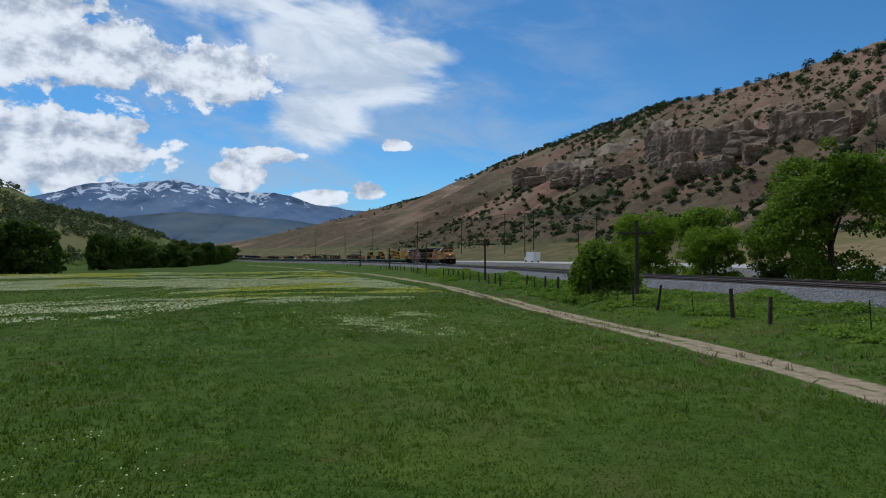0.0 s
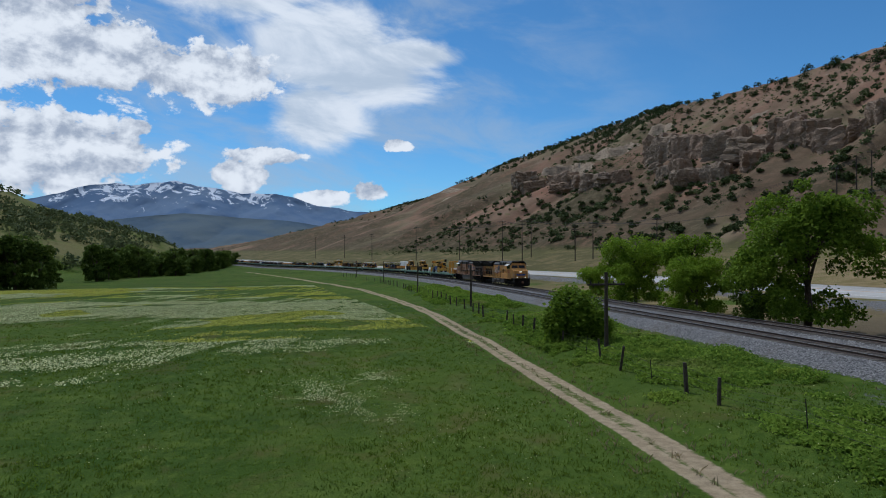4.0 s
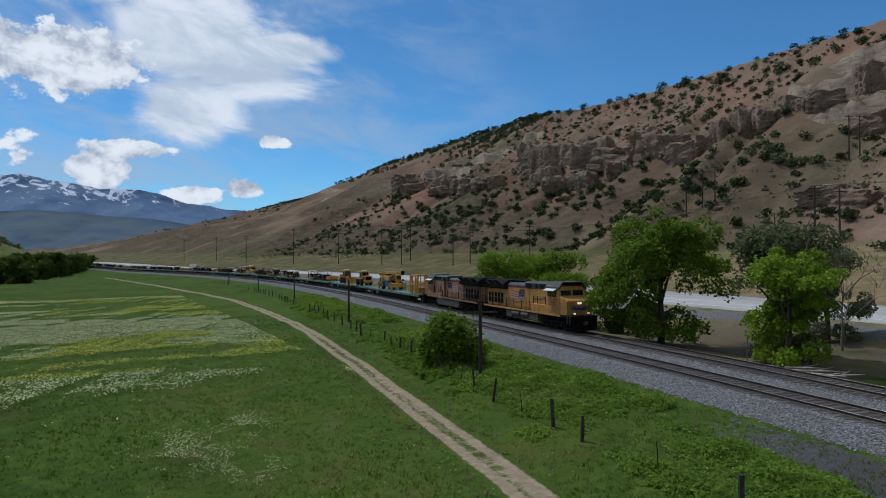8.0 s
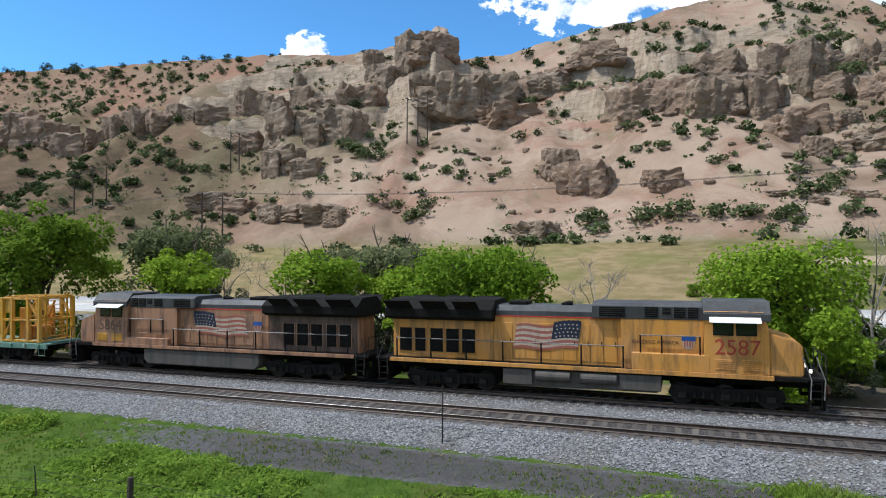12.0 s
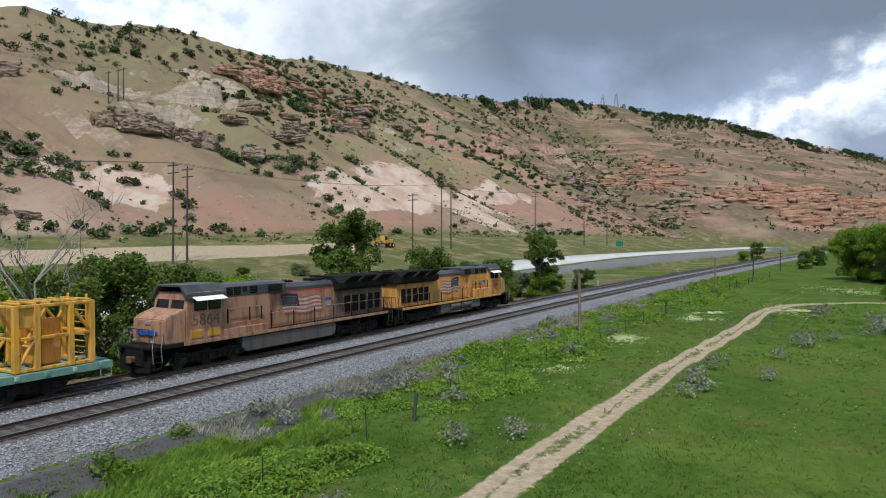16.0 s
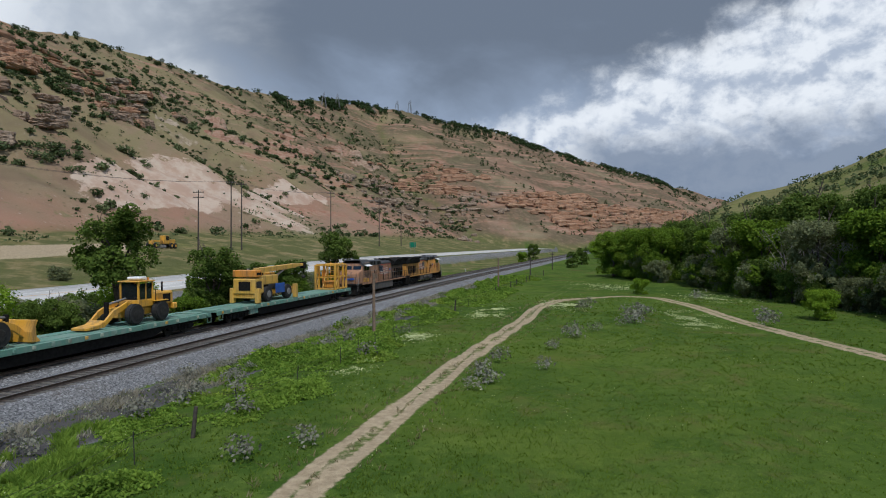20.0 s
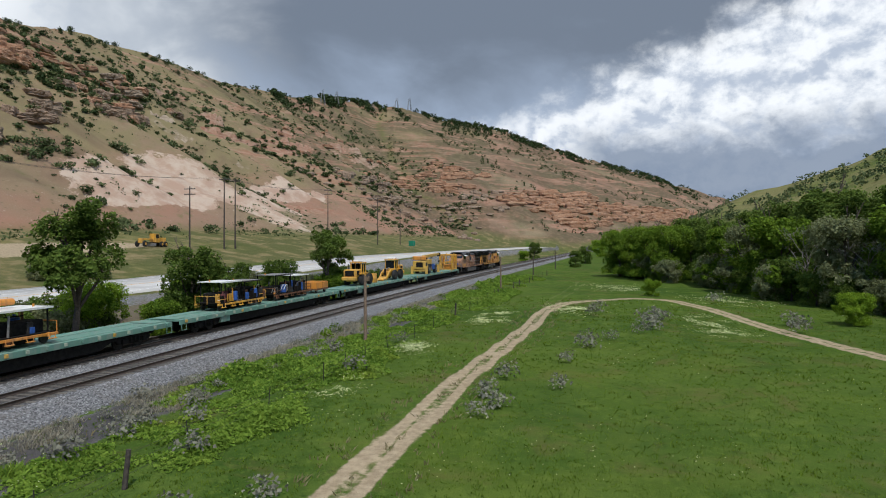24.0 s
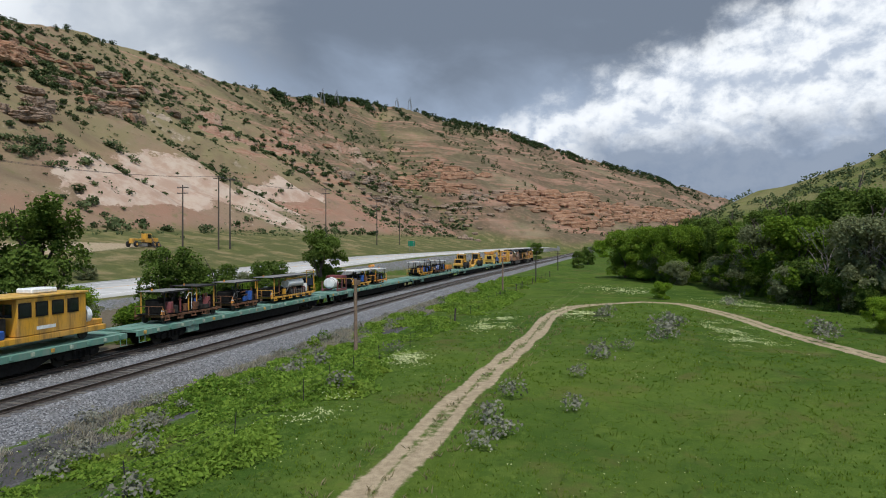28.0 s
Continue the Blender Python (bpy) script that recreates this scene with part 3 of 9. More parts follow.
def grow(start, end, first, rate):
    out, p, w = [], start, first
    while p < end:
        p += w
        w *= rate
        out.append(p)
    return out


def ground():
    xs = np.concatenate([[-v for v in reversed(grow(1500, 4300, 30, 1.3))], np.arange(-1500, -520, 14), np.arange(-520, -110, 2.2), np.arange(-110, -45, 1.0), np.arange(-45, 95, 0.5),
                         np.arange(95, 130, 1.0), np.arange(130, 640, 2.2), np.arange(640, 1270, 9), grow(1270, 4300, 30, 1.3)])
    ds = np.concatenate([[-v for v in reversed(grow(480, 4300, 10, 1.3))], np.arange(-480, -110, 8), np.arange(-110, -45, 2.0), np.arange(-45, 9, 0.4), np.arange(9, 30, 1.0), np.arange(30, 100, 1.6),
                         np.arange(100, 330, 1.6), np.arange(330, 700, 8), grow(700, 4300, 12, 1.3)])
    X, D = np.meshgrid(xs, ds, indexing="ij")
    Y = track_y(X) + D
    z, d, s, hill, rocky, lift, rough = land(X, Y, D)
    nx, nd = X.shape
    me = bpy.data.meshes.new("ground")
    co = np.stack([X, Y, z], -1).reshape(-1, 3).astype(np.float32)
    idx = np.arange(nx * nd, dtype=np.int32).reshape(nx, nd)
    quads = np.stack([idx[:-1, :-1], idx[1:, :-1], idx[1:, 1:], idx[:-1, 1:]], -1).reshape(-1, 4)
    me.vertices.add(len(co))
    me.vertices.foreach_set("co", co.ravel())
    me.loops.add(quads.size)
    me.loops.foreach_set("vertex_index", quads.ravel())
    me.polygons.add(len(quads))
    me.polygons.foreach_set("loop_start", np.arange(0, quads.size, 4, dtype=np.int32))
    me.polygons.foreach_set("use_smooth", np.ones(len(quads), bool))
    me.update(calc_edges=True)
    # masks
    pd = near_line(X, Y, PATH_SMOOTH)
    rut = np.maximum(step(0.42, 0.1, np.abs(pd - 0.5)), 0.47 * step(0.9, 0.5, pd))
    sp = near_line(X, Y, SPUR_SMOOTH)
    rut = np.maximum(rut, 0.40 * step(0.5, 0.2, np.abs(sp - 0.7)))
    gravel = step(-3.2, -2.6, d) * step(8.6, 7.6, d) * step(660, 640, X)
    cin = -7.6 + 3.4 * (fbm(X / 11, Y / 5, 3, 7) - 0.4)
    cinder = step(cin, cin + 1.2, d) * step(-2.6, -3.4, d) * step(140, 60, X) * step(-30, -8, X)
    bank = step(27.5, 29.5, d) * step(33, 32, d) * 0.6
    scar = np.zeros_like(X)
    for cx, cd, rx, rd in SCARS:
        scar = np.maximum(scar, step(1.25, 0.75, np.hypot((X - cx) / rx, (d - cd) / rd)))
    scar = scar * step(-0.02, 0.02, s)
    gravel, bank = gravel * step(6, 1, lift), bank * step(6, 1, lift)
    lot = step(1.2, 0.8, np.hypot((X - 95) / 60, (d - 84) / 7))
    meadow = np.maximum(step(55, 60, d), 0.9 * step(8.0, 9.6, d) * step(0.26, 0.46, fbm(X / 7, Y / 7, 3, 17))) * (1 - hill)
    dark_far = step(2, 12, lift)
    red = np.where(hill > 0.5, step(0.42, 0.58, fbm(X / 45, D / 30, 3, 91)) * step(235, 300, X), cinder)
    east = step(330, 420, X) * (tent(X, Y, RIDGE_EAST, 0.52) > tent(X, Y, RIDGE_SOUTH, 0.42))
    # last channel: oil stain, widened at the far track to paint the train's shadow
    a = np.stack([np.maximum(rut, lot * 0.9), np.maximum(gravel, np.maximum(bank, cinder * 0.8)), np.maximum(hill * (1 - dark_far), dark_far * east), np.maximum(step(1.25, 0.85, np.abs(d)), step(2.0, 1.4, np.abs(d - GAP)))], -1)
    b = np.stack([scar, meadow, np.maximum(red, east * (0.45 + 0.5 * step(0.40, 0.58, fbm(X / 60, Y / 60, 3, 93)))), dark_far], -1)
    brushy = np.clip(step(-60, -150, X) * step(0.75, 0.25, s) + 0.8 * step(420, 520, X) + 0.5 * step(-250, -420, X), 0, 1) * step(0.22, 0.50, fbm(X / 30 + D / 120, D / 60, 4, 95))
    bare = step(8.2, 9.4, d) * step(32, 29, d) * step(-70, -30, X) * step(150, 90, X) * step(0.34, 0.52, fbm(X / 9, Y / 6, 3, 97))
    c3 = np.stack([np.clip(s, 0, 1), brushy, bare, X * 0], -1)
    for name, v in (("mask", a), ("mask2", b), ("mask3", c3)):
        at = me.attributes.new(name, "FLOAT_COLOR", "POINT")
        at.data.foreach_set("color", v.reshape(-1).astype(np.float32))
    me.materials.append(M["ground"])
    ob = tagged(new("ground", me), "green valley floor with flowering pasture rising to dry red-brown hillsides", "ground", kind="structure")
    return ob


SCARS = ((218, 131, 32, 11), (250, 142, 22, 19), (262, 118, 12, 18), (203, 122, 20, 6), (330, 145, 36, 8), (285, 128, 20, 9), (120, 135, 18, 11))
GAP = 4.7
ground()


# ---- small builders ----
def mesh_of(bm, name, mats, smooth=False):
    me = bpy.data.meshes.new(name)
    bm.to_mesh(me)
    bm.free()
    for m in mats if isinstance(mats, (list, tuple)) else [mats]:
        me.materials.append(m)
    if smooth:
        me.polygons.foreach_set("use_smooth", np.ones(len(me.polygons), bool))
    return me


def part(name, bm, material, parent=None, label="", smooth=False):
    """Links a bmesh as one mesh object under a thing or a part."""
    ob = new(name, mesh_of(bm, name, material, smooth) if isinstance(bm, bmesh.types.BMesh) else bm)
    if parent is not None:
        ob.parent = parent
    if label:
        ob["label"] = label
    return ob


def box(bm, x0, x1, y0, y1, z0, z1, bevel=0.0, mat=0):
    """A box, with its edges broken."""
    vs = bmesh.ops.create_cube(bm, size=1.0, matrix=Matrix.Translation(((x0 + x1) / 2, (y0 + y1) / 2, (z0 + z1) / 2)) @ Matrix.Diagonal((x1 - x0, y1 - y0, z1 - z0, 1)))["verts"]
    if bevel:
        es = list({e for v in vs for e in v.link_edges})
        bmesh.ops.bevel(bm, geom=es, offset=bevel, segments=1, affect="EDGES")
    if mat:
        for f in {f for v in vs if v.is_valid for f in v.link_faces}:
            f.material_index = mat
    return vs


def slab(bm, outline, y0, y1, bevel=0.0):
    """A plate: an outline in x and z, drawn out from y0 to y1."""
    a = [bm.verts.new((x, y0, z)) for x, z in outline]
    b = [bm.verts.new((x, y1, z)) for x, z in outline]
    faces = [bm.faces.new(a), bm.faces.new(list(reversed(b)))]
    for i in range(len(a)):
        j = (i + 1) % len(a)
        faces.append(bm.faces.new((a[j], a[i], b[i], b[j])))
    bmesh.ops.recalc_face_normals(bm, faces=faces)
    if bevel:
        bmesh.ops.bevel(bm, geom=list({e for f in faces for e in f.edges}), offset=bevel, segments=1, affect="EDGES")


def rod(bm, p, q, r, r2=None, sides=6):
    """A round bar from p to q."""
    p, q = Vector(p), Vector(q)
    m = Matrix.Translation((p + q) / 2) @ (q - p).to_track_quat("Z", "Y").to_matrix().to_4x4()
    return bmesh.ops.create_cone(bm, cap_ends=True, segments=sides, radius1=r, radius2=r if r2 is None else r2, depth=(q - p).length, matrix=m)["verts"]


def tube_line(bm, pts, r, sides=5):
    for a, b in zip(pts, pts[1:]):
        rod(bm, a, b, r, sides=sides)


def raw_mesh(name, verts, faces, mats, smooth=False, normals=None):
    """A mesh from arrays: faces all of one length."""
    me = bpy.data.meshes.new(name)
    verts, faces = np.asarray(verts, np.float32), np.asarray(faces, np.int32)
    me.vertices.add(len(verts))
    me.vertices.foreach_set("co", verts.ravel())
    me.loops.add(faces.size)
    me.loops.foreach_set("vertex_index", faces.ravel())
    me.polygons.add(len(faces))
    me.polygons.foreach_set("loop_start", np.arange(0, faces.size, faces.shape[1], dtype=np.int32))
    if smooth:
        me.polygons.foreach_set("use_smooth", np.ones(len(faces), bool))
    me.update(calc_edges=True)
    if normals is not None:
        at = me.attributes.new("custom_normal", "FLOAT_VECTOR", "POINT")
        at.data.foreach_set("vector", np.asarray(normals, np.float32).ravel())
        me.update()
    for m in mats if isinstance(mats, (list, tuple)) else [mats]:
        me.materials.append(m)
    return me


def lettering(name, words, size, material, parent, m, depth=0.01):
    """Words as a mesh under a thing."""
    cu = bpy.data.curves.new(name, "FONT")
    cu.body, cu.size, cu.extrude, cu.align_x = words, size, depth, "CENTER"
    tmp = new(name, cu)
    bpy.context.view_layer.update()
    me = bpy.data.meshes.new_from_object(tmp.evaluated_get(bpy.context.evaluated_depsgraph_get()))
    bpy.data.objects.remove(tmp)
    me.materials.clear()
    me.materials.append(material)
    ob = part(name, me, None, parent)
    ob.matrix_basis = m
    return ob


# ---- the two tracks ----
RAIL_TOP = 1.0
LINE_X = np.linspace(-640, 640, 12801)
LINE_Y = track_y(LINE_X)
SLOPE = np.gradient(LINE_Y, LINE_X)
NORM = np.stack([-SLOPE, np.ones_like(SLOPE)], -1) / np.sqrt(1 + SLOPE**2)[:, None]


def along(offset):
    """Arc length, x and y of the line at that distance from the near track's centre; arc 0 is at x = 0."""
    px, py = LINE_X + offset * NORM[:, 0], LINE_Y + offset * NORM[:, 1]
    s = np.concatenate([[0], np.cumsum(np.hypot(np.diff(px), np.diff(py)))])
    return s - np.interp(0, px, s), px, py


def build_track(name, offset, label):
    s, px, py = along(offset)
    thing = tagged(new(name), label, "railway track", kind="structure")
    cuts = np.unique(np.concatenate([np.arange(-600, -120, 6.0), np.arange(-120, 160, 2.0), np.arange(160, 620, 6.0)]))
    for side in (-0.7525, 0.7525):
        rs, rx, ry = along(offset + side)
        x, y = np.interp(cuts, rs, rx), np.interp(cuts, rs, ry)
        tx, ty = np.gradient(x), np.gradient(y)
        ln = np.hypot(tx, ty)
        nx, ny = -ty / ln, tx / ln
        prof = ((-0.07, -0.17), (0.07, -0.17), (0.07, -0.155), (0.012, -0.13), (0.012, -0.045), (0.036, -0.035), (0.036, 0.0), (-0.036, 0.0), (-0.036, -0.035), (-0.012, -0.045), (-0.012, -0.13), (-0.07, -0.155))
        k = len(prof)
        z = grade(x) + RAIL_TOP
        v = np.stack([np.stack([x + a * nx, y + a * ny, z + b], -1) for a, b in prof], 1).reshape(-1, 3)
        i = np.arange(len(x) - 1)[:, None] * k
        j, j2 = np.arange(k)[None], (np.arange(k)[None] + 1) % k
        f = np.stack([i + j, i + k + j, i + k + j2, i + j2], -1).reshape(-1, 4)
        me = raw_mesh("rail", v, f, [M["rail"], M["rail_head"]])
        mi = np.zeros((len(x) - 1, k), np.int32)
        mi[:, 6] = 1
        me.polygons.foreach_set("material_index", mi.ravel())
        part("rail", me, None, thing)
    # sleepers: those near the middle of the clip singly, the rest as one
    bm = bmesh.new()
    box(bm, -0.115, 0.115, -1.3, 1.3, -0.36, -0.165, 0.012)
    tie_me = mesh_of(bm, "tie", M["tie"])
    rng = random.Random(int(offset * 10) + 3)
    far = []
    for st in np.arange(-590, 610, 0.54):
        x, y = float(np.interp(st, s, px)), float(np.interp(st, s, py))
        ang = math.atan2(float(np.interp(x, LINE_X, SLOPE)), 1.0)
        m = pose(x + rng.uniform(-0.03, 0.03), y + rng.uniform(-0.05, 0.05), float(grade(x)) + RAIL_TOP + rng.uniform(-0.012, 0.004), 0, 0, math.degrees(ang) + rng.uniform(-0.8, 0.8))
        if -62 < st < 98:
            t = new("tie", tie_me)
            t.parent = thing
            t.matrix_basis = m
        else:
            far.append(m)
    cube = np.array([(x, y, z) for x in (-0.115, 0.115) for y in (-1.3, 1.3) for z in (-0.36, -0.165)])
    cf = np.array(((0, 1, 3, 2), (4, 6, 7, 5), (0, 4, 5, 1), (2, 3, 7, 6), (1, 5, 7, 3)))
    mats = np.array([np.array(m) for m in far])
    v = np.einsum("nij,kj->nki", mats[:, :3, :3], cube) + mats[:, None, :3, 3]
    f = (np.arange(len(far))[:, None, None] * 8 + cf[None]).reshape(-1, 4)
    tagged(part("far_ties", raw_mesh("far_ties", v.reshape(-1, 3), f, M["tie"]), None, thing), kind="stuff")
    return thing


build_track("railway_track_1", 0.0, "empty rusty railway track on wooden sleepers in grey ballast")
build_track("railway_track_2", GAP, "railway track under the work train on wooden sleepers")


def road():
    """The highway: a slab that follows the valley, with painted lines."""
    xs = np.arange(-700, 630, 5.0)
    y0 = track_y(xs)
    sl = np.gradient(y0, xs)
    thing = tagged(new("road"), "pale concrete highway running beside the railway", "road", kind="structure")

    def strip(name, d0, d1, z0, z1, mat, dash=None):
        v, f = [], []
        ranges = [(0, len(xs) - 1)] if dash is None else [(i, i + 1) for i in range(0, 260, 3)]
        for a, b in ranges:
            st = len(v)
            for i in range(a, b + 1):
                x, z = xs[i], float(grade(xs[i]) + road_rise(xs[i]))
                for d, h in ((d0, z0), (d0, z1), (d1, z1), (d1, z0)):
                    v.append((x, y0[i] + d, z + h))
            for i in range(b - a):
                for j in range(3):
                    p = st + i * 4 + j
                    f.append((p, p + 1, p + 5, p + 4))
        me = raw_mesh(name, v, [tuple(reversed(q)) for q in f], mat)
        part(name, me, None, thing)

    strip("road_slab", 33.5, 54.0, -0.5, 0.10, M["road"])
    strip("edge_line", 36.3, 36.5, 0.1, 0.106, M["white"])
    strip("edge_line", 51.2, 51.4, 0.1, 0.106, M["white"])
    strip("lane_line", 40.0, 40.15, 0.1, 0.106, M["white"], 1)
    strip("lane_line", 47.5, 47.65, 0.1, 0.106, M["white"], 1)
    strip("centre_line", 43.6, 43.75, 0.1, 0.106, M["machine_yellow"])
    strip("centre_line", 44.0, 44.15, 0.1, 0.106, M["machine_yellow"])


road()

# ---- the train ----
FAR_S, FAR_X, FAR_Y = along(GAP)
SPEED, NOSE_AT_12 = 13.594, 11.7


def on_track(s, half):
    """The pose of a vehicle whose middle is at arc s and whose bogies stand half apart from it."""
    ax, bx = np.interp([s - half, s + half], FAR_S, FAR_X)
    ay, by = np.interp([s - half, s + half], FAR_S, FAR_Y)
    az, bz = float(grade(ax)) + RAIL_TOP, float(grade(bx)) + RAIL_TOP
    yaw = math.degrees(math.atan2(by - ay, bx - ax))
    tilt = math.degrees(math.atan2(bz - az, math.hypot(bx - ax, by - ay)))
    return pose((ax + bx) / 2, (ay + by) / 2, (az + bz) / 2, 0, -tilt, yaw)


TRAIN = []  # thing, metres behind the nose, half the bogie distance, pose on its car


def run(thing, behind, half, local=None):
    TRAIN.append((thing, behind, half, local if local is not None else Matrix.Identity(4)))
    return thing


def wheel_mesh(r=0.5, w=0.13):
    bm = bmesh.new()
    m = Matrix.Rotation(radians(90), 4, "X")
    bmesh.ops.create_cone(bm, cap_ends=True, segments=20, radius1=r, radius2=r, depth=w, matrix=m)
    bmesh.ops.create_cone(bm, cap_ends=True, segments=12, radius1=r * 0.35, radius2=r * 0.3, depth=w * 1.6, matrix=m)
    return mesh_of(bm, "wheel", M["dark_metal"])


WHEEL, WHEEL_SMALL = wheel_mesh(), wheel_mesh(0.44)


def bogie(parent, x, axles, spread, frame_mat, wheel, tall=0.95):
    """A truck: side frames with axle boxes and springs, wheels under it."""
    bm = bmesh.new()
    half = spread * (axles - 1) / 2
    for side in (-1, 1):
        y0, y1 = sorted((side * 1.02, side * 1.2))
        out = [(x - half - 0.6, 0.58), (x - half - 0.45, 0.40), (x - half + 0.45, 0.40), (x - 0.4, 0.33), (x + 0.4, 0.33), (x + half - 0.45, 0.40), (x + half + 0.45, 0.40), (x + half + 0.6, 0.58),
               (x + half + 0.45, tall - 0.1), (x + 0.6, tall - 0.18), (x - 0.6, tall - 0.18), (x - half - 0.45, tall - 0.1)]
        slab(bm, out, y0, y1)
        for k in range(axles):
            ax = x - half + k * spread
            box(bm, ax - 0.19, ax + 0.19, side * 1.24 - 0.07, side * 1.24 + 0.07, 0.36, 0.68, 0.03)
            if k < axles - 1:
                for sx in (0.3, 0.5, 0.7):
                    rod(bm, (ax + spread * sx, side * 1.24, 0.42), (ax + spread * sx, side * 1.24, 0.74), 0.07, sides=8)
    box(bm, x - 0.35, x + 0.35, -1.1, 1.1, 0.55, 0.85)
    tr = part("truck", bm, frame_mat, parent)
    for k in range(axles):
        for side in (-1, 1):
            w = part("wheel", wheel, None, tr)
            w.matrix_basis = pose(x - half + k * spread, side * 0.76, 0.5 if wheel is WHEEL else 0.44)
    return tr


def handrails(parent, xs, y, z0, z1, post_mat, rail_mat, top=True):
    for x in xs:
        bm = bmesh.new()
        rod(bm, (x, y, z0), (x, y, z1), 0.042, sides=6)
        part("handrail_post", bm, post_mat, parent)
    if top:
        bm = bmesh.new()
        rod(bm, (xs[0], y, z1), (xs[-1], y, z1), 0.026, sides=5)
        part("handrail", bm, rail_mat, parent)


def steps_at(parent, x, side, face, mat, rail_mat):
    """Corner steps with their two grab rails. face: +1 at the front end."""
    y0, y1 = sorted((side * 0.85, side * 1.48))
    bm = bmesh.new()
    box(bm, x - 0.22, x - 0.19, y0, y1, 0.36, 1.5)
    st = part("step_side", bm, mat, parent)
    bm = bmesh.new()
    box(bm, x + 0.2, x + 0.23, y0, y1, 0.36, 1.5)
    part("step_side", bm, mat, parent)
    for k in range(4):
        z = 0.38 + 0.32 * k
        bm = bmesh.new()
        box(bm, x - 0.19, x + 0.2, y0, y1, z, z + 0.04)
        part("step", bm, mat, parent)
    for dx in (-0.22, 0.3):
        bm = bmesh.new()
        tube_line(bm, [(x + dx, side * 1.5, 0.7), (x + dx + face * 0.05, side * 1.5, 1.5), (x + dx - face * 0.25, side * 1.3, 2.45)], 0.024)
        part("grab_rail", bm, rail_mat, parent)
    return st


def flag(parent, x0, x1, z0, z1, y, flip):
    """A waving flag painted on the hood: striped bands and a starry canton. flip: the canton lies at the higher x."""
    n, rows, yy = 14, 9, y

    def wave(u):
        return 0.09 * math.sin(u * 9.0) * (0.4 + u * 0.6)

    def at(u, v):
        uu = u if not flip else 1 - u
        return (x0 + (x1 - x0) * (uu * 0.94 + 0.06 * v), yy, z0 + (z1 - z0) * (0.12 + v * 0.76) + wave(u) + 0.12 * (1 - u))

    sheets = {"stripe_red": (M["flag_red"], [r for r in range(rows) if r % 2 == 0]), "stripe_white": (M["flag_white"], [r for r in range(rows) if r % 2 == 1])}
    side = 1 if y > 0 else -1
    for nm, (mat, rr) in sheets.items():
        bm = bmesh.new()
        for r in rr:
            for i in range(n):
                u0, u1 = i / n, (i + 1) / n
                q = [bm.verts.new(at(u, v)) for u, v in ((u0, r / rows), (u1, r / rows), (u1, (r + 1) / rows), (u0, (r + 1) / rows))]
                bm.faces.new(q)
        part(nm, bm, mat, parent)
    bm = bmesh.new()
    for i in range(6):
        u0, u1 = i / 6 * 0.42, (i + 1) / 6 * 0.42
        q = [Vector(at(u, v)) + Vector((0, side * 0.006, 0)) for u, v in ((u0, 0.42), (u1, 0.42), (u1, 1.16 - 0.1 * u1), (u0, 1.1))]
        bm.faces.new([bm.verts.new(p) for p in q])
    part("canton", bm, M["flag_blue"], parent)
    bm = bmesh.new()
    for i in range(6):
        for j in range(4):
            p = Vector(at(0.04 + i * 0.062 + 0.02 * (j % 2), 0.5 + j * 0.15)) + Vector((0, side * 0.012, 0))
            bmesh.ops.create_circle(bm, cap_ends=True, segments=5, radius=0.045, matrix=Matrix.Translation(p) @ Matrix.Rotation(radians(90), 4, "X"))
    part("stars", bm, M["flag_white"], parent)


def shield(parent, x, z, y, size=0.55):
    """A railway badge as plain shapes: striped shield with a blue head."""
    side = 1 if y > 0 else -1
    w = size / 2
    bm = bmesh.new()
    slab(bm, [(x - w, z + w * 0.3), (x + w, z + w * 0.3), (x + w * 0.85, z - w * 0.75), (x, z - w * 1.25), (x - w * 0.85, z - w * 0.75)], y, y + side * 0.008)
    part("badge_field", bm, M["flag_white"], parent)
    bm = bmesh.new()
    for k in (-0.6, -0.2, 0.2, 0.6):
        box(bm, x + k * w - 0.035, x + k * w + 0.035, min(y, y + side * 0.014), max(y, y + side * 0.014), z - w * 0.75, z + w * 0.3)
    part("badge_stripes", bm, M["flag_red"], parent)
    bm = bmesh.new()
    slab(bm, [(x - w * 1.08, z + w * 0.25), (x + w * 1.08, z + w * 0.25), (x + w * 1.08, z + w * 1.1), (x - w * 1.08, z + w * 1.1)], y, y + side * 0.012)
    part("badge_head", bm, M["blue"], parent)


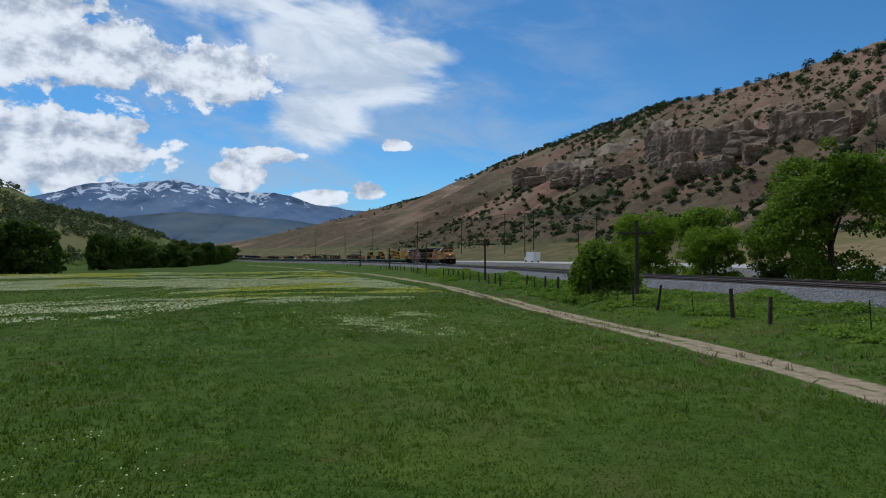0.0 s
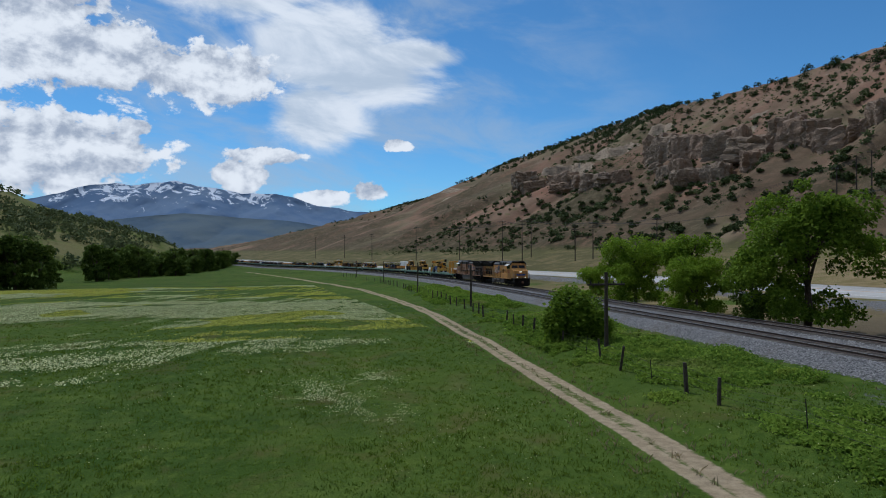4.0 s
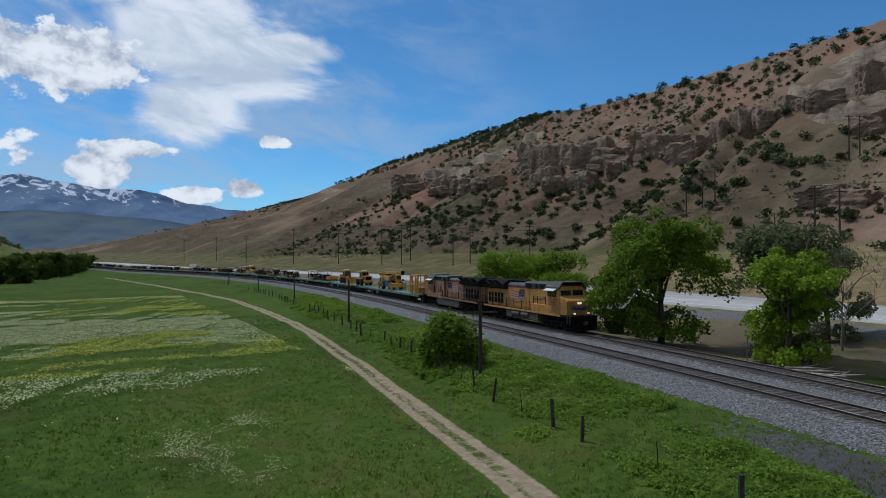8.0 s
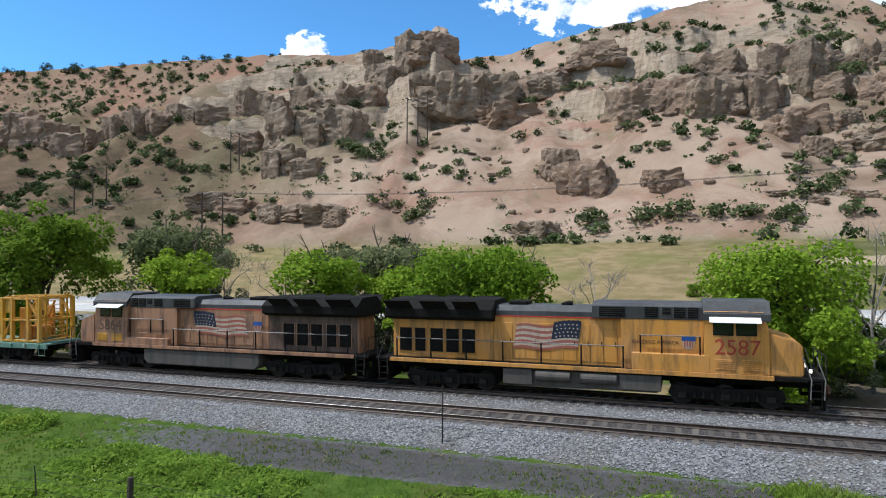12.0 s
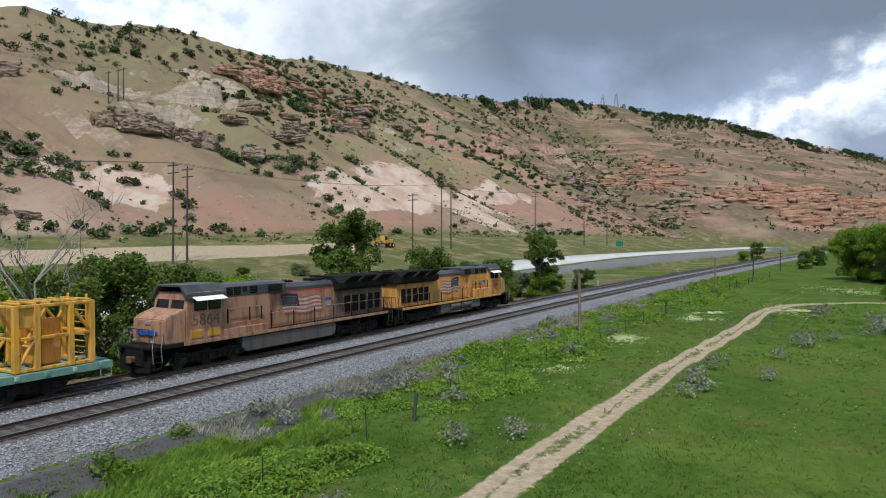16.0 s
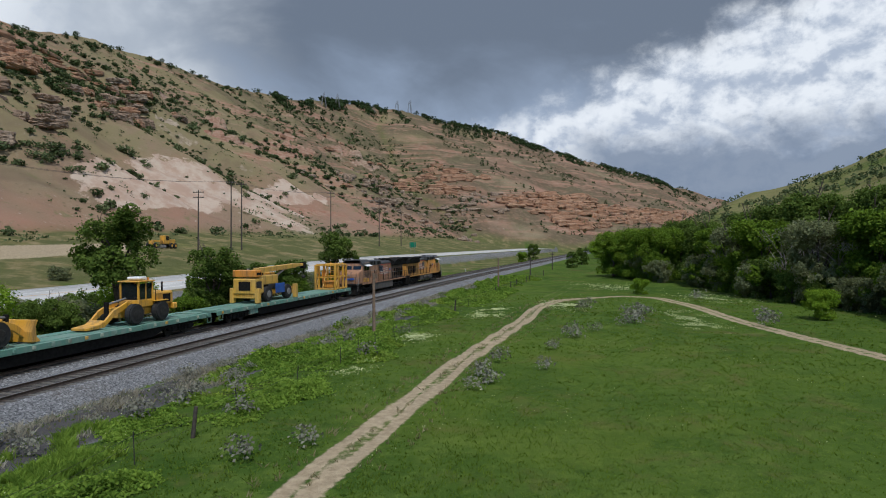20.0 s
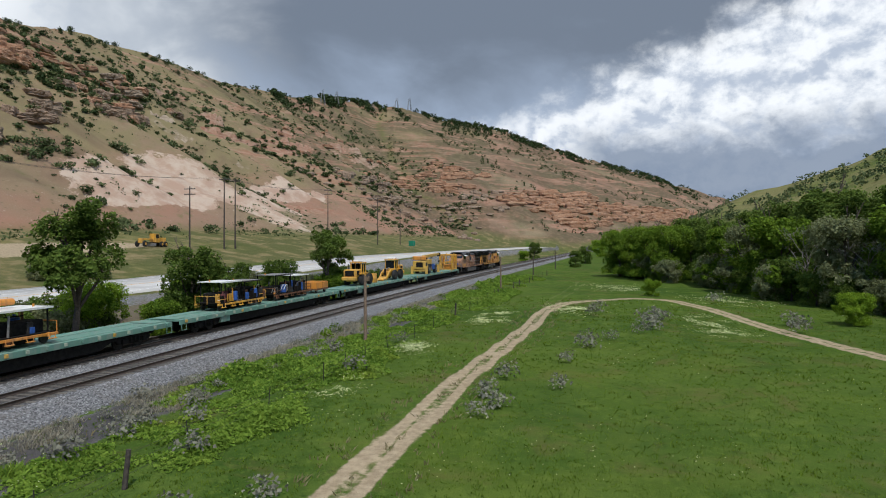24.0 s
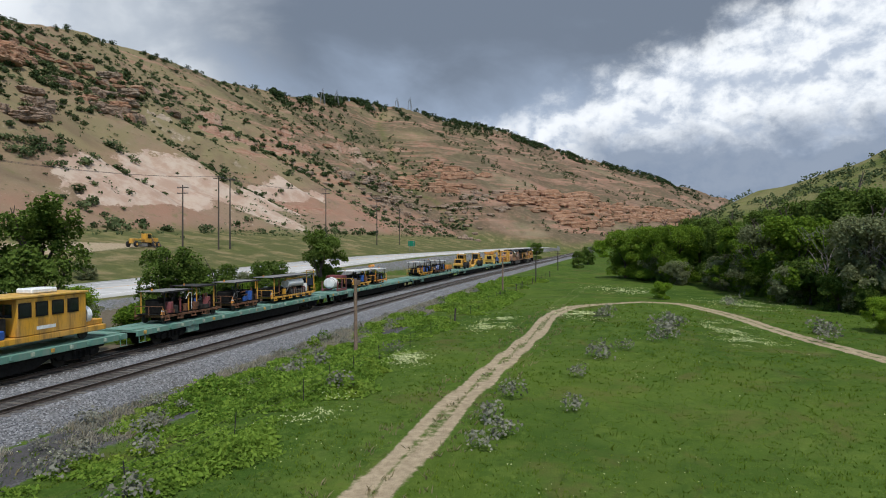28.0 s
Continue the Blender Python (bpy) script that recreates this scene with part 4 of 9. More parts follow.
def locomotive(label, number, body_mat, kind):
    """A six-axle diesel: +x is the cab end, 0 the rail top."""
    L = tagged(new("locomotive"), label, "locomotive", "locomotives")
    yel, gry, blk, drk = body_mat, M["loco_grey"], M["black"], M["dark_metal"]
    # frame and walkway
    bm = bmesh.new()
    box(bm, -10.1, 9.9, -1.45, 1.45, 1.36, 1.56, 0.02)
    box(bm, -10.3, 10.1, -0.75, 0.75, 1.0, 1.4, 0.03)
    part("underframe", bm, blk, L)
    for side in (-1, 1):
        bm = bmesh.new()
        y0, y1 = sorted((side * 1.44, side * 1.5))
        box(bm, -10.0, 8.6, y0, y1, 1.38, 1.58, 0.01)
        part("side_sill", bm, yel, L)
    # fuel tank, or air tanks beside it
    bm = bmesh.new()
    if kind == 1:
        slab(bm, [(-3.5, 0.5), (3.7, 0.5), (3.9, 0.62), (3.9, 1.32), (-3.7, 1.32), (-3.7, 0.62)], -1.25, 1.25, 0.04)
        for side in (-1, 1):
            box(bm, -3.7, -2.2, side * 1.3 - 0.1, side * 1.3 + 0.1, 0.55, 1.3, 0.02)
            box(bm, 2.0, 3.9, side * 1.3 - 0.1, side * 1.3 + 0.1, 0.6, 1.3, 0.02)
    else:
        slab(bm, [(-3.6, 0.42), (4.2, 0.42), (4.5, 0.7), (4.5, 1.32), (-3.9, 1.32), (-3.9, 0.7)], -1.42, 1.42, 0.05)
    part("fuel_tank", bm, M["tank_grey"], L, "dusty grey fuel tank")
    if kind == 1:
        for side in (-1, 1):
            for x0, x1 in ((-2.0, -0.3), (0.2, 1.9)):
                bm = bmesh.new()
                bmesh.ops.create_cone(bm, cap_ends=True, segments=14, radius1=0.25, radius2=0.25, depth=x1 - x0, matrix=pose((x0 + x1) / 2, side * 1.34, 1.03, 0, 90, 0))
                part("air_tank", bm, M["tank_grey"], L, smooth=False)
    bogie(L, -6.65, 3, 1.85, blk, WHEEL, 1.05)
    bogie(L, 6.65, 3, 1.85, blk, WHEEL, 1.05)
    # long hood
    W = 0.98
    bm = bmesh.new()
    box(bm, -4.3, 5.6, -W, W, 1.56, 3.85, 0.04)
    hood = part("hood", bm, yel, L)
    bm = bmesh.new()
    box(bm, -9.9, -4.303, -W, W, 1.56, 3.85, 0.04)
    part("radiator_cabin", bm, yel if kind == 1 else M["loco_soot"], L)
    bm = bmesh.new()
    slab(bm, [(-W, 3.853), (W, 3.853), (W, 4.1), (W - 0.3, 4.36), (-W + 0.3, 4.36), (-W, 4.1)], -4.15, 0.9)
    me = mesh_of(bm, "hood_roof", gry)
    me.transform(Matrix.Rotation(radians(-90), 4, "Z"))
    part("hood_roof", me, None, L)
    # hood doors with hinges and handles
    for side in (-1, 1):
        x = -3.9
        while x < 5.2:
            wd = 0.62
            bm = bmesh.new()
            y0, y1 = sorted((side * W, side * (W + 0.025)))
            box(bm, x + 0.02, x + wd - 0.02, y0, y1, 1.75, 3.5 if x < 0.8 else 3.3, 0.008)
            d = part("hood_door", bm, yel, hood)
            bm = bmesh.new()
            box(bm, x + wd - 0.12, x + wd - 0.08, min(side * (W + .025), side * (W + .05)), max(side * (W + .025), side * (W + .05)), 2.5, 2.72)
            part("latch", bm, drk, d)
            x += wd + 0.03
        bm = bmesh.new()
        y0, y1 = sorted((side * W, side * (W + 0.012)))
        box(bm, -4.2, 5.7, y0, y1, 3.80, 3.86)
        part("red_band", bm, M["red_line"], L)
    # taller inverter cabin behind the cab
    bm = bmesh.new()
    slab(bm, [(-1.22, 1.57), (1.22, 1.57), (1.22, 3.86), (-1.22, 3.86)], 2.1, 5.75, 0.02)
    me = mesh_of(bm, "cabin_side", yel)
    me.transform(Matrix.Rotation(radians(-90), 4, "Z"))
    part("inverter_cabin", me, None, L)
    bm = bmesh.new()
    slab(bm, [(-1.24, 3.862), (1.24, 3.862), (1.24, 4.45), (1.0, 4.58), (-1.0, 4.58), (-1.24, 4.45)], 0.75, 5.75, 0.02)
    me = mesh_of(bm, "cabin_roof", gry)
    me.transform(Matrix.Rotation(radians(-90), 4, "Z"))
    part("cabin_roof", me, None, L)
    for side in (-1, 1):
        for x0, x1, z0, z1 in ((1.1, 2.3, 3.95, 4.4), (3.2, 3.8, 3.95, 4.42), (4.0, 4.35, 4.1, 4.4), (4.5, 5.0, 3.95, 4.42), (5.1, 5.55, 3.95, 4.42)):
            bm = bmesh.new()
            y0, y1 = sorted((side * 1.24, side * 1.262))
            box(bm, x0, x1, y0, y1, z0, z1)
            g = part("grille", bm, blk, L)
            for k in range(4):
                bm = bmesh.new()
                zz = z0 + (k + 0.7) * (z1 - z0) / 4.6
                box(bm, x0 + 0.02, x1 - 0.02, min(side * 1.262, side * 1.28), max(side * 1.262, side * 1.28), zz, zz + 0.025)
                part("slat", bm, drk, g)
        for x0 in (3.1, 4.4):
            bm = bmesh.new()
            box(bm, x0, x0 + 0.6, min(side * 1.22, side * 1.24), max(side * 1.22, side * 1.24), 2.0, 2.3, 0.01)
            for k in range(4):
                box(bm, x0 + 0.05, x0 + 0.55, min(side * 1.24, side * 1.255), max(side * 1.24, side * 1.255), 2.04 + k * 0.065, 2.06 + k * 0.065)
            part("louvre", bm, yel, L)
        # low locker under the raised walkway
        bm = bmesh.new()
        y0, y1 = sorted((side * 0.9, side * 1.46))
        box(bm, 2.6, 6.0, y0, y1, 1.57, 2.35 if kind == 1 else 2.0, 0.03)
        part("equipment_locker", bm, yel, L)
    # radiator end with overhanging wings
    bm = bmesh.new()
    slab(bm, [(-1.5, 3.72), (-1.1, 3.55), (1.1, 3.55), (1.5, 3.72), (1.5, 4.15), (0.85, 4.62), (-0.85, 4.62), (-1.5, 4.15)], -10.25, -4.2, 0.02)
    me = mesh_of(bm, "radiator_wing", blk)
    me.transform(Matrix.Rotation(radians(-90), 4, "Z"))
    wing = part("radiator_wing", me, None, L)
    for side in (-1, 1):
        for x0, x1 in ((-10.1, -8.6), (-8.0, -6.6), (-6.2, -4.9)):
            bm = bmesh.new()
            slab(bm, [(x0, 0), (x1, 0), (x1, 0.72), (x0, 0.72)], -0.02, 0.02)
            ob = part("radiator_screen", bm, blk if x0 < -5 else gry, wing)
            ob.matrix_basis = pose(0, side * 1.47, 4.175, -54 * -side * -1, 0, 0)
        for x0, x1 in ((-9.6, -8.9), (-8.7, -8.1), (-7.8, -7.1), (-6.9, -6.2), (-6.0, -5.3)):
            bm = bmesh.new()
            y0, y1 = sorted((side * 0.985, side * 1.03))
            box(bm, x0, x1, y0, y1, 1.9, 3.1, 0.01)
            d = part("vent_door", bm, blk, L)
            for xa in (x0 - 0.05, x1 + 0.01):
                bm = bmesh.new()
                box(bm, xa, xa + 0.04, y0, y1, 1.85, 3.15)
                part("door_frame", bm, yel, d)
    bm = bmesh.new()
    box(bm, -10.05, -9.9, -0.9, 0.9, 1.56, 3.6, 0.02)
    part("rear_panel", bm, yel, L)
    # roof gear
    bm = bmesh.new()
    box(bm, -3.6, -2.6, -0.5, 0.5, 4.36, 4.55, 0.05)
    part("exhaust_stack", bm, blk, L)
    bm = bmesh.new()
    for k in range(3):
        rod(bm, (-0.9, -0.2 + 0.2 * k, 4.42), (-0.35 - 0.1 * k, -0.2 + 0.2 * k, 4.47), 0.05, 0.1, 8)
    rod(bm, (-0.9, 0, 4.36), (-0.9, 0, 4.44), 0.06)
    part("horn", bm, blk, L)
    # cab
    bm = bmesh.new()
    slab(bm, [(5.76, 1.57), (8.45, 1.57), (8.45, 3.4), (8.25, 4.3), (5.76, 4.3)], -1.45, 1.45, 0.03)
    cab = part("cab", bm, yel, L)
    bm = bmesh.new()
    slab(bm, [(-1.5, 3.9), (-1.46, 3.9), (-1.0, 4.62), (1.0, 4.62), (1.46, 3.9), (1.5, 3.9), (1.5, 4.2), (1.05, 4.72), (-1.05, 4.72), (-1.5, 4.2)], 5.74, 8.5)
    me = mesh_of(bm, "cab_roof", gry)
    me.transform(Matrix.Rotation(radians(-90), 4, "Z"))
    part("cab_roof", me, None, L)
    for side in (-1, 1):
        bm = bmesh.new()
        box(bm, 5.78, 8.25, min(side * 1.45, side * 1.462), max(side * 1.45, side * 1.462), 3.9, 4.28)
        part("cab_band", bm, gry, cab)
        for x0, x1 in ((6.15, 7.0), (7.1, 7.95)):
            bm = bmesh.new()
            box(bm, x0, x1, min(side * 1.46, side * 1.475), max(side * 1.46, side * 1.475), 3.25, 3.95, 0.01)
            fr = part("window_frame", bm, blk, cab)
            bm = bmesh.new()
            box(bm, x0 + 0.06, x1 - 0.06, min(side * 1.475, side * 1.482), max(side * 1.475, side * 1.482), 3.31, 3.89)
            part("pane", bm, M["glass"], fr)
        bm = bmesh.new()
        slab(bm, [(6.0, 0), (8.1, 0), (8.1, 0.02), (6.0, 0.02)], 0, 0.5)
        ob = part("sun_visor", bm, M["white"], cab, "white sun visor")
        ob.matrix_basis = pose(0, side * 1.47, 4.05, 25 if side < 0 else -25, 0, 0) @ (pose(0, -0.5, 0) if side < 0 else pose(0, 0, 0))
        lettering("road_number", number, 0.95, M["number_red"] if kind == 1 else M["loco_soot"], cab, pose(7.15, side * 1.452, 2.42, 90, 0, 0 if side < 0 else 180), 0.008)
        for x0 in (6.2, 7.35):
            bm = bmesh.new()
            box(bm, x0, x0 + 0.85, min(side * 1.45, side * 1.47), max(side * 1.45, side * 1.47), 1.72, 2.2, 0.01)
            for k in range(5):
                box(bm, x0 + 0.08, x0 + 0.77, min(side * 1.47, side * 1.485), max(side * 1.47, side * 1.485), 1.78 + k * 0.08, 1.80 + k * 0.08)
            part("cab_louvre", bm, M["loco_yellow"] if kind == 1 else M["machine_yellow"], cab)
        lettering("slogan", "BUILDING AMERICA", 0.235, M["rust"], L, pose(3.65 if kind == 1 else -4.9, side * (1.228 if kind == 1 else 1.012), 2.75, 90, 0, 0 if side < 0 else 180), 0.004)
        shield(L, 5.12 if kind == 1 else -3.55, 2.85, side * (1.23 if kind == 1 else 1.02))
        flag(L, -3.25 if kind == 1 else -2.9, 0.2 if kind == 1 else 1.0, 2.0, 3.6, side * 1.03, (side < 0) == (kind == 1))
        # number boards and lights on the nose
    for y0, y1 in ((-1.2, -0.12), (0.12, 1.2)):
        bm = bmesh.new()
        a, b = Vector((8.47, 0, 3.4)), Vector((8.27, 0, 4.16))
        q = [(a.x, y0, a.z), (a.x, y1, a.z), (b.x, y1, b.z), (b.x, y0, b.z)]
        vs = [bm.verts.new(p) for p in q] + [bm.verts.new((p[0] - 0.05, p[1], p[2])) for p in q]
        bm.faces.new(vs[:4])
        bm.faces.new(list(reversed(vs[4:])))
        for i in range(4):
            j = (i + 1) % 4
            bm.faces.new((vs[j], vs[i], vs[4 + i], vs[4 + j]))
        part("windscreen", bm, M["glass"], cab)
    # nose
    bm = bmesh.new()
    slab(bm, [(8.45, 1.57), (9.75, 1.57), (9.8, 2.0), (9.74, 2.9), (9.5, 3.08), (8.45, 3.42)], -1.44, 1.44, 0.0)
    for v in bm.verts:
        if v.co.x > 9.2:
            v.co.y *= 0.95
    bmesh.ops.bevel(bm, geom=list(bm.edges), offset=0.05, segments=2, affect="EDGES")
    part("nose", bm, yel, L)
    for y in (-0.55, -0.32):
        bm = bmesh.new()
        bmesh.ops.create_cone(bm, cap_ends=True, segments=12, radius1=0.1, radius2=0.1, depth=0.08, matrix=pose(9.77, y + 0.43, 2.72, 0, 84, 0))
        part("headlight", bm, M["headlight"] if kind == 1 else M["lamp_off"], L)
    for side in (-1, 1):
        bm = bmesh.new()
        bmesh.ops.create_cone(bm, cap_ends=True, segments=10, radius1=0.09, radius2=0.09, depth=0.1, matrix=pose(10.12, side * 0.75, 1.75, 0, 90, 0))
        part("ditch_light", bm, M["headlight"] if kind == 1 else M["lamp_off"], L)
    bm = bmesh.new()
    slab(bm, [(0, 0.12), (0.55, 0.1), (1.0, 0.28), (0.6, 0.42), (0, 0.34)], 0, 0.012)
    slab(bm, [(0, 0.12), (-0.55, 0.1), (-1.0, 0.28), (-0.6, 0.42), (0, 0.34)], 0, 0.012)
    wings = part("wing_badge", bm, M["blue"], L)
    wings.matrix_basis = pose(9.88, 0, 1.95, 0, 0, 90)
    # ends: platform, pilot, plough, coupler, steps, rails
    for x, face in ((9.9, 1), (-10.1, -1)):
        bm = bmesh.new()
        box(bm, min(x, x + face * 0.75), max(x, x + face * 0.75), -1.45, 1.45, 1.42, 1.56, 0.02)
        box(bm, min(x + face * 0.6, x + face * 0.72), max(x + face * 0.6, x + face * 0.72), -0.8, 0.8, 0.5, 1.5, 0.02)
        part("end_platform", bm, blk, L)
        bm = bmesh.new()
        slab(bm, [(-1.4, 0.75), (1.4, 0.75), (1.3, 0.2), (0, 0.12), (-1.3, 0.2)], -0.05, 0.05)
        me = mesh_of(bm, "plough", blk)
        me.transform(Matrix.Rotation(radians(90), 4, "Z"))
        ob = part("snow_plough", me, None, L)
        ob.matrix_basis = pose(x + face * 0.62, 0, 0)
        bm = bmesh.new()
        box(bm, min(x + face * 0.6, x + face * 1.0), max(x + face * 0.6, x + face * 1.0), -0.14, 0.14, 0.72, 1.0, 0.03)
        box(bm, min(x + face * 0.9, x + face * 1.08), max(x + face * 0.9, x + face * 1.08), -0.2, 0.2, 0.68, 1.04, 0.05)
        part("coupler", bm, M["rust"], L)
        for side in (-1, 1):
            steps_at(L, x + face * 0.3, side, face, blk, M["grey_metal"] if face > 0 else M["dark_metal"])
        bm = bmesh.new()
        xx = x + face * 0.7
        tube_line(bm, [(xx, -1.35, 1.55), (xx, -1.3, 2.5), (xx, 1.3, 2.5), (xx, 1.35, 1.55)], 0.024)
        rod(bm, (xx, -0.45, 1.55), (xx, -0.45, 2.5), 0.02)
        rod(bm, (xx, 0.45, 1.55), (xx, 0.45, 2.5), 0.02)
        part("end_rail", bm, M["dark_metal"], L)
    for side in (-1, 1):
        handrails(L, [-9.6 + 1.27 * k * 1.55 for k in range(7)], side * 1.4, 1.56, 2.6, M["black"], M["grey_metal"])
        handrails(L, [3.0, 3.95, 5.6], side * 1.4, 2.3, 3.15, M["black"], M["grey_metal"])
    shrink = Matrix.Diagonal((0.905, 0.95, 0.93, 1) if kind == 1 else (0.94, 0.95, 0.93, 1))
    for ob in L.children:
        ob.matrix_basis = shrink @ ob.matrix_basis
    return L


def flatcar():
    """A long green flatcar with a steel-plank deck, stake pockets and two bogies."""
    F = tagged(new("flatcar"), "weathered green flatcar with steel decking and dark trucks", "flatcar", "flatcars of the work train")
    g, blk = M["deck_green"], M["black"]
    half = 13.45
    bm = bmesh.new()
    slab(bm, [(-half, 0.8), (-11.6, 0.8), (-8.4, 0.62), (-7.5, 0.28), (7.5, 0.28), (8.4, 0.62), (11.6, 0.8), (half, 0.8), (half, 1.1), (-half, 1.1)], -0.42, 0.42)
    part("centre_sill", bm, blk, F)
    for side in (-1, 1):
        bm = bmesh.new()
        y0, y1 = sorted((side * 1.3, side * 1.42))
        slab(bm, [(-half, 0.88), (half, 0.88), (half, 1.2), (-half, 1.2)], y0, y1, 0.01)
        rail_p = part("side_sill", bm, g, F)
        # assumed deep black girder; it also stands in for the shade under the deck
        bm = bmesh.new()
        y0, y1 = sorted((side * 1.1, side * 1.22))
        slab(bm, [(-12.0, 0.9), (-11.8, 0.72), (-8.2, 0.62), (-7.2, 0.26), (7.2, 0.26), (8.2, 0.62), (11.8, 0.72), (12.0, 0.9)], y0, y1)
        part("shade_girder", bm, blk, F)
        for k in range(23):
            x = -half + 0.6 + k * (2 * half - 1.2) / 22
            bm = bmesh.new()
            y2, y3 = sorted((side * 1.42, side * 1.53))
            box(bm, x - 0.08, x + 0.08, y2, y3, 0.98, 1.16, 0.01)
            part("stake_pocket", bm, M["pocket"] if k % 2 else (g if k % 3 else M["pale_yellow"]), rail_p)
        bm = bmesh.new()
        box(bm, -8.6, -7.4, min(side * 1.1, side * 1.35), max(side * 1.1, side * 1.35), 0.45, 0.9, 0.02)
        part("brake_box", bm, g, F)
    for k in range(9):
        bm = bmesh.new()
        y = -1.29 + k * 0.287
        box(bm, -half, half, y, y + 0.27, 1.1, 1.195 + 0.02 * (k in (1, 2, 6, 7)))
        part("deck_plank", bm, g, F)
    for x0, x1 in ((-half, -half + 1.2), (half - 1.2, half)):
        bm = bmesh.new()
        box(bm, x0, x1, -0.9, 0.9, 1.215, 1.26, 0.01)
        part("end_plate", bm, g, F)
    for face in (-1, 1):
        bm = bmesh.new()
        box(bm, min(face * half, face * (half + 0.5)), max(face * half, face * (half + 0.5)), -0.15, 0.15, 0.72, 1.0, 0.03)
        part("coupler", bm, M["rust"], F)
        bm = bmesh.new()
        tube_line(bm, [(face * (half - 0.1), -1.45, 0.5), (face * (half - 0.1), -1.45, 0.95)], 0.02)
        tube_line(bm, [(face * (half - 0.6), -1.45, 0.5), (face * (half - 0.6), -1.45, 0.95)], 0.02)
        rod(bm, (face * (half - 0.1), -1.45, 0.5), (face * (half - 0.6), -1.45, 0.5), 0.02)
        part("step_iron", bm, g, F)
    bogie(F, -10.1, 2, 1.75, blk, WHEEL_SMALL, 0.85)
    bogie(F, 10.1, 2, 1.75, blk, WHEEL_SMALL, 0.85)
    return F


run(locomotive("yellow diesel locomotive with a flag on its hood, leading the train", "2587", M["loco_yellow"], 1), 10.54, 6.1)
run(locomotive("faded, grimy yellow diesel locomotive coupled nose backwards", "5864", M["loco_faded"], 2), 31.0, 6.3, pose(0, 0, 0, 0, 0, 180))
CAR0, PITCH = 42.5, 27.75
CARS = 16
car0 = flatcar()
run(car0, CAR0 + PITCH / 2, 10.1)
for k in range(1, CARS):
    run(copy_thing(car0, Matrix.Identity(4)), CAR0 + PITCH * (k + 0.5), 10.1)

# ---- mountains behind the valley's lower end ----
def mountain(name, ridge, depth, seed, label, mat, rough, n=220, m=46):
    """A mountain front: crest points (bearing, slope up), at one distance, with spurs running down."""
    b = np.array([p[0] for p in reversed(ridge)], float)
    e = np.array([p[1] for p in reversed(ridge)], float)
    u = np.linspace(b[0], b[-1], n)
    top = np.interp(u, b, e)
    V = np.linspace(0, 1, m)
    U, VV = np.meshgrid(u, V, indexing="ij")
    sx, sy = U * 0.0174533 * depth / 420, VV * 2.6
    spur = np.abs(fbm(sx + 0.3 * sy, sy * 0.6, 5, seed) - 0.5) * 2
    rad = depth * (1 - 0.32 * (1 - VV) ** 1.2 - 0.07 * (spur - 0.3) * (1 - VV * 0.6))
    crag = (fbm(sx * 1.6, sy * 0.9, 5, seed + 9) - 0.5) * rough
    z = 2 + depth * (top[:, None] * VV ** 1.25 * (0.86 + 0.14 * VV + 0.22 * (1 - VV) * spur) + crag * VV) - 40 * (1 - VV)
    ang = np.radians(U)
    v = np.stack([-np.sin(ang) * rad, np.cos(ang) * rad, z], -1).reshape(-1, 3)
    i = np.arange(n * m).reshape(n, m)
    f = np.stack([i[:-1, :-1], i[1:, :-1], i[1:, 1:], i[:-1, 1:]], -1).reshape(-1, 4)
    return tagged(new(name, raw_mesh(name, v, f, mat, True)), label, "mountain", kind="structure")


# The blue haze of distance is mixed into the slope and snow colours.
def hazed_mat(name, low, high, snow):
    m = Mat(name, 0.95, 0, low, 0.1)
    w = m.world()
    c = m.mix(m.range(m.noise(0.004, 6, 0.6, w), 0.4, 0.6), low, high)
    if snow:
        z = m.t.nodes.new("ShaderNodeSeparateXYZ")
        m.t.links.new(w, z.inputs[0])
        n = m.noise(0.011, 7, 0.66, w, 1.2, (1.0, 1.0, 0.35))
        s = m.math("ADD", m.math("MULTIPLY", z.outputs[2], 0.0020), m.math("MULTIPLY", n, 1.7))
        c = m.mix(m.range(s, 1.56, 1.64), c, (0.72, 0.78, 0.88))
    m.base(c)
    m.bump(m.noise(0.01, 6, 0.65, w), 0.6, 12)
    return m.m


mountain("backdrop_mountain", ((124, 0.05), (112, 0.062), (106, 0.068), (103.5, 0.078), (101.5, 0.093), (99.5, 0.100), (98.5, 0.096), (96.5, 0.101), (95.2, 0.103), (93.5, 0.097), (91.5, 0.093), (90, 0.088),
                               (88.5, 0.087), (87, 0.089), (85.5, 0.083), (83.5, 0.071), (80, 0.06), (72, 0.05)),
         4200, 5, "snow-streaked mountain range beyond the valley, coloured hazy blue", hazed_mat("hazed_range", (0.10, 0.165, 0.28), (0.14, 0.205, 0.31), True), 0.014, 420, 70)
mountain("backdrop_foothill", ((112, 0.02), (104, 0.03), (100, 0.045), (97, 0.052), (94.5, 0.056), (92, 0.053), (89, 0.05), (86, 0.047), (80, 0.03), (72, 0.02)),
         2900, 8, "hazy blue-green foothill in front of the snowy mountains", hazed_mat("foothill", (0.075, 0.115, 0.16), (0.105, 0.14, 0.165), False), 0.004, 300, 50)


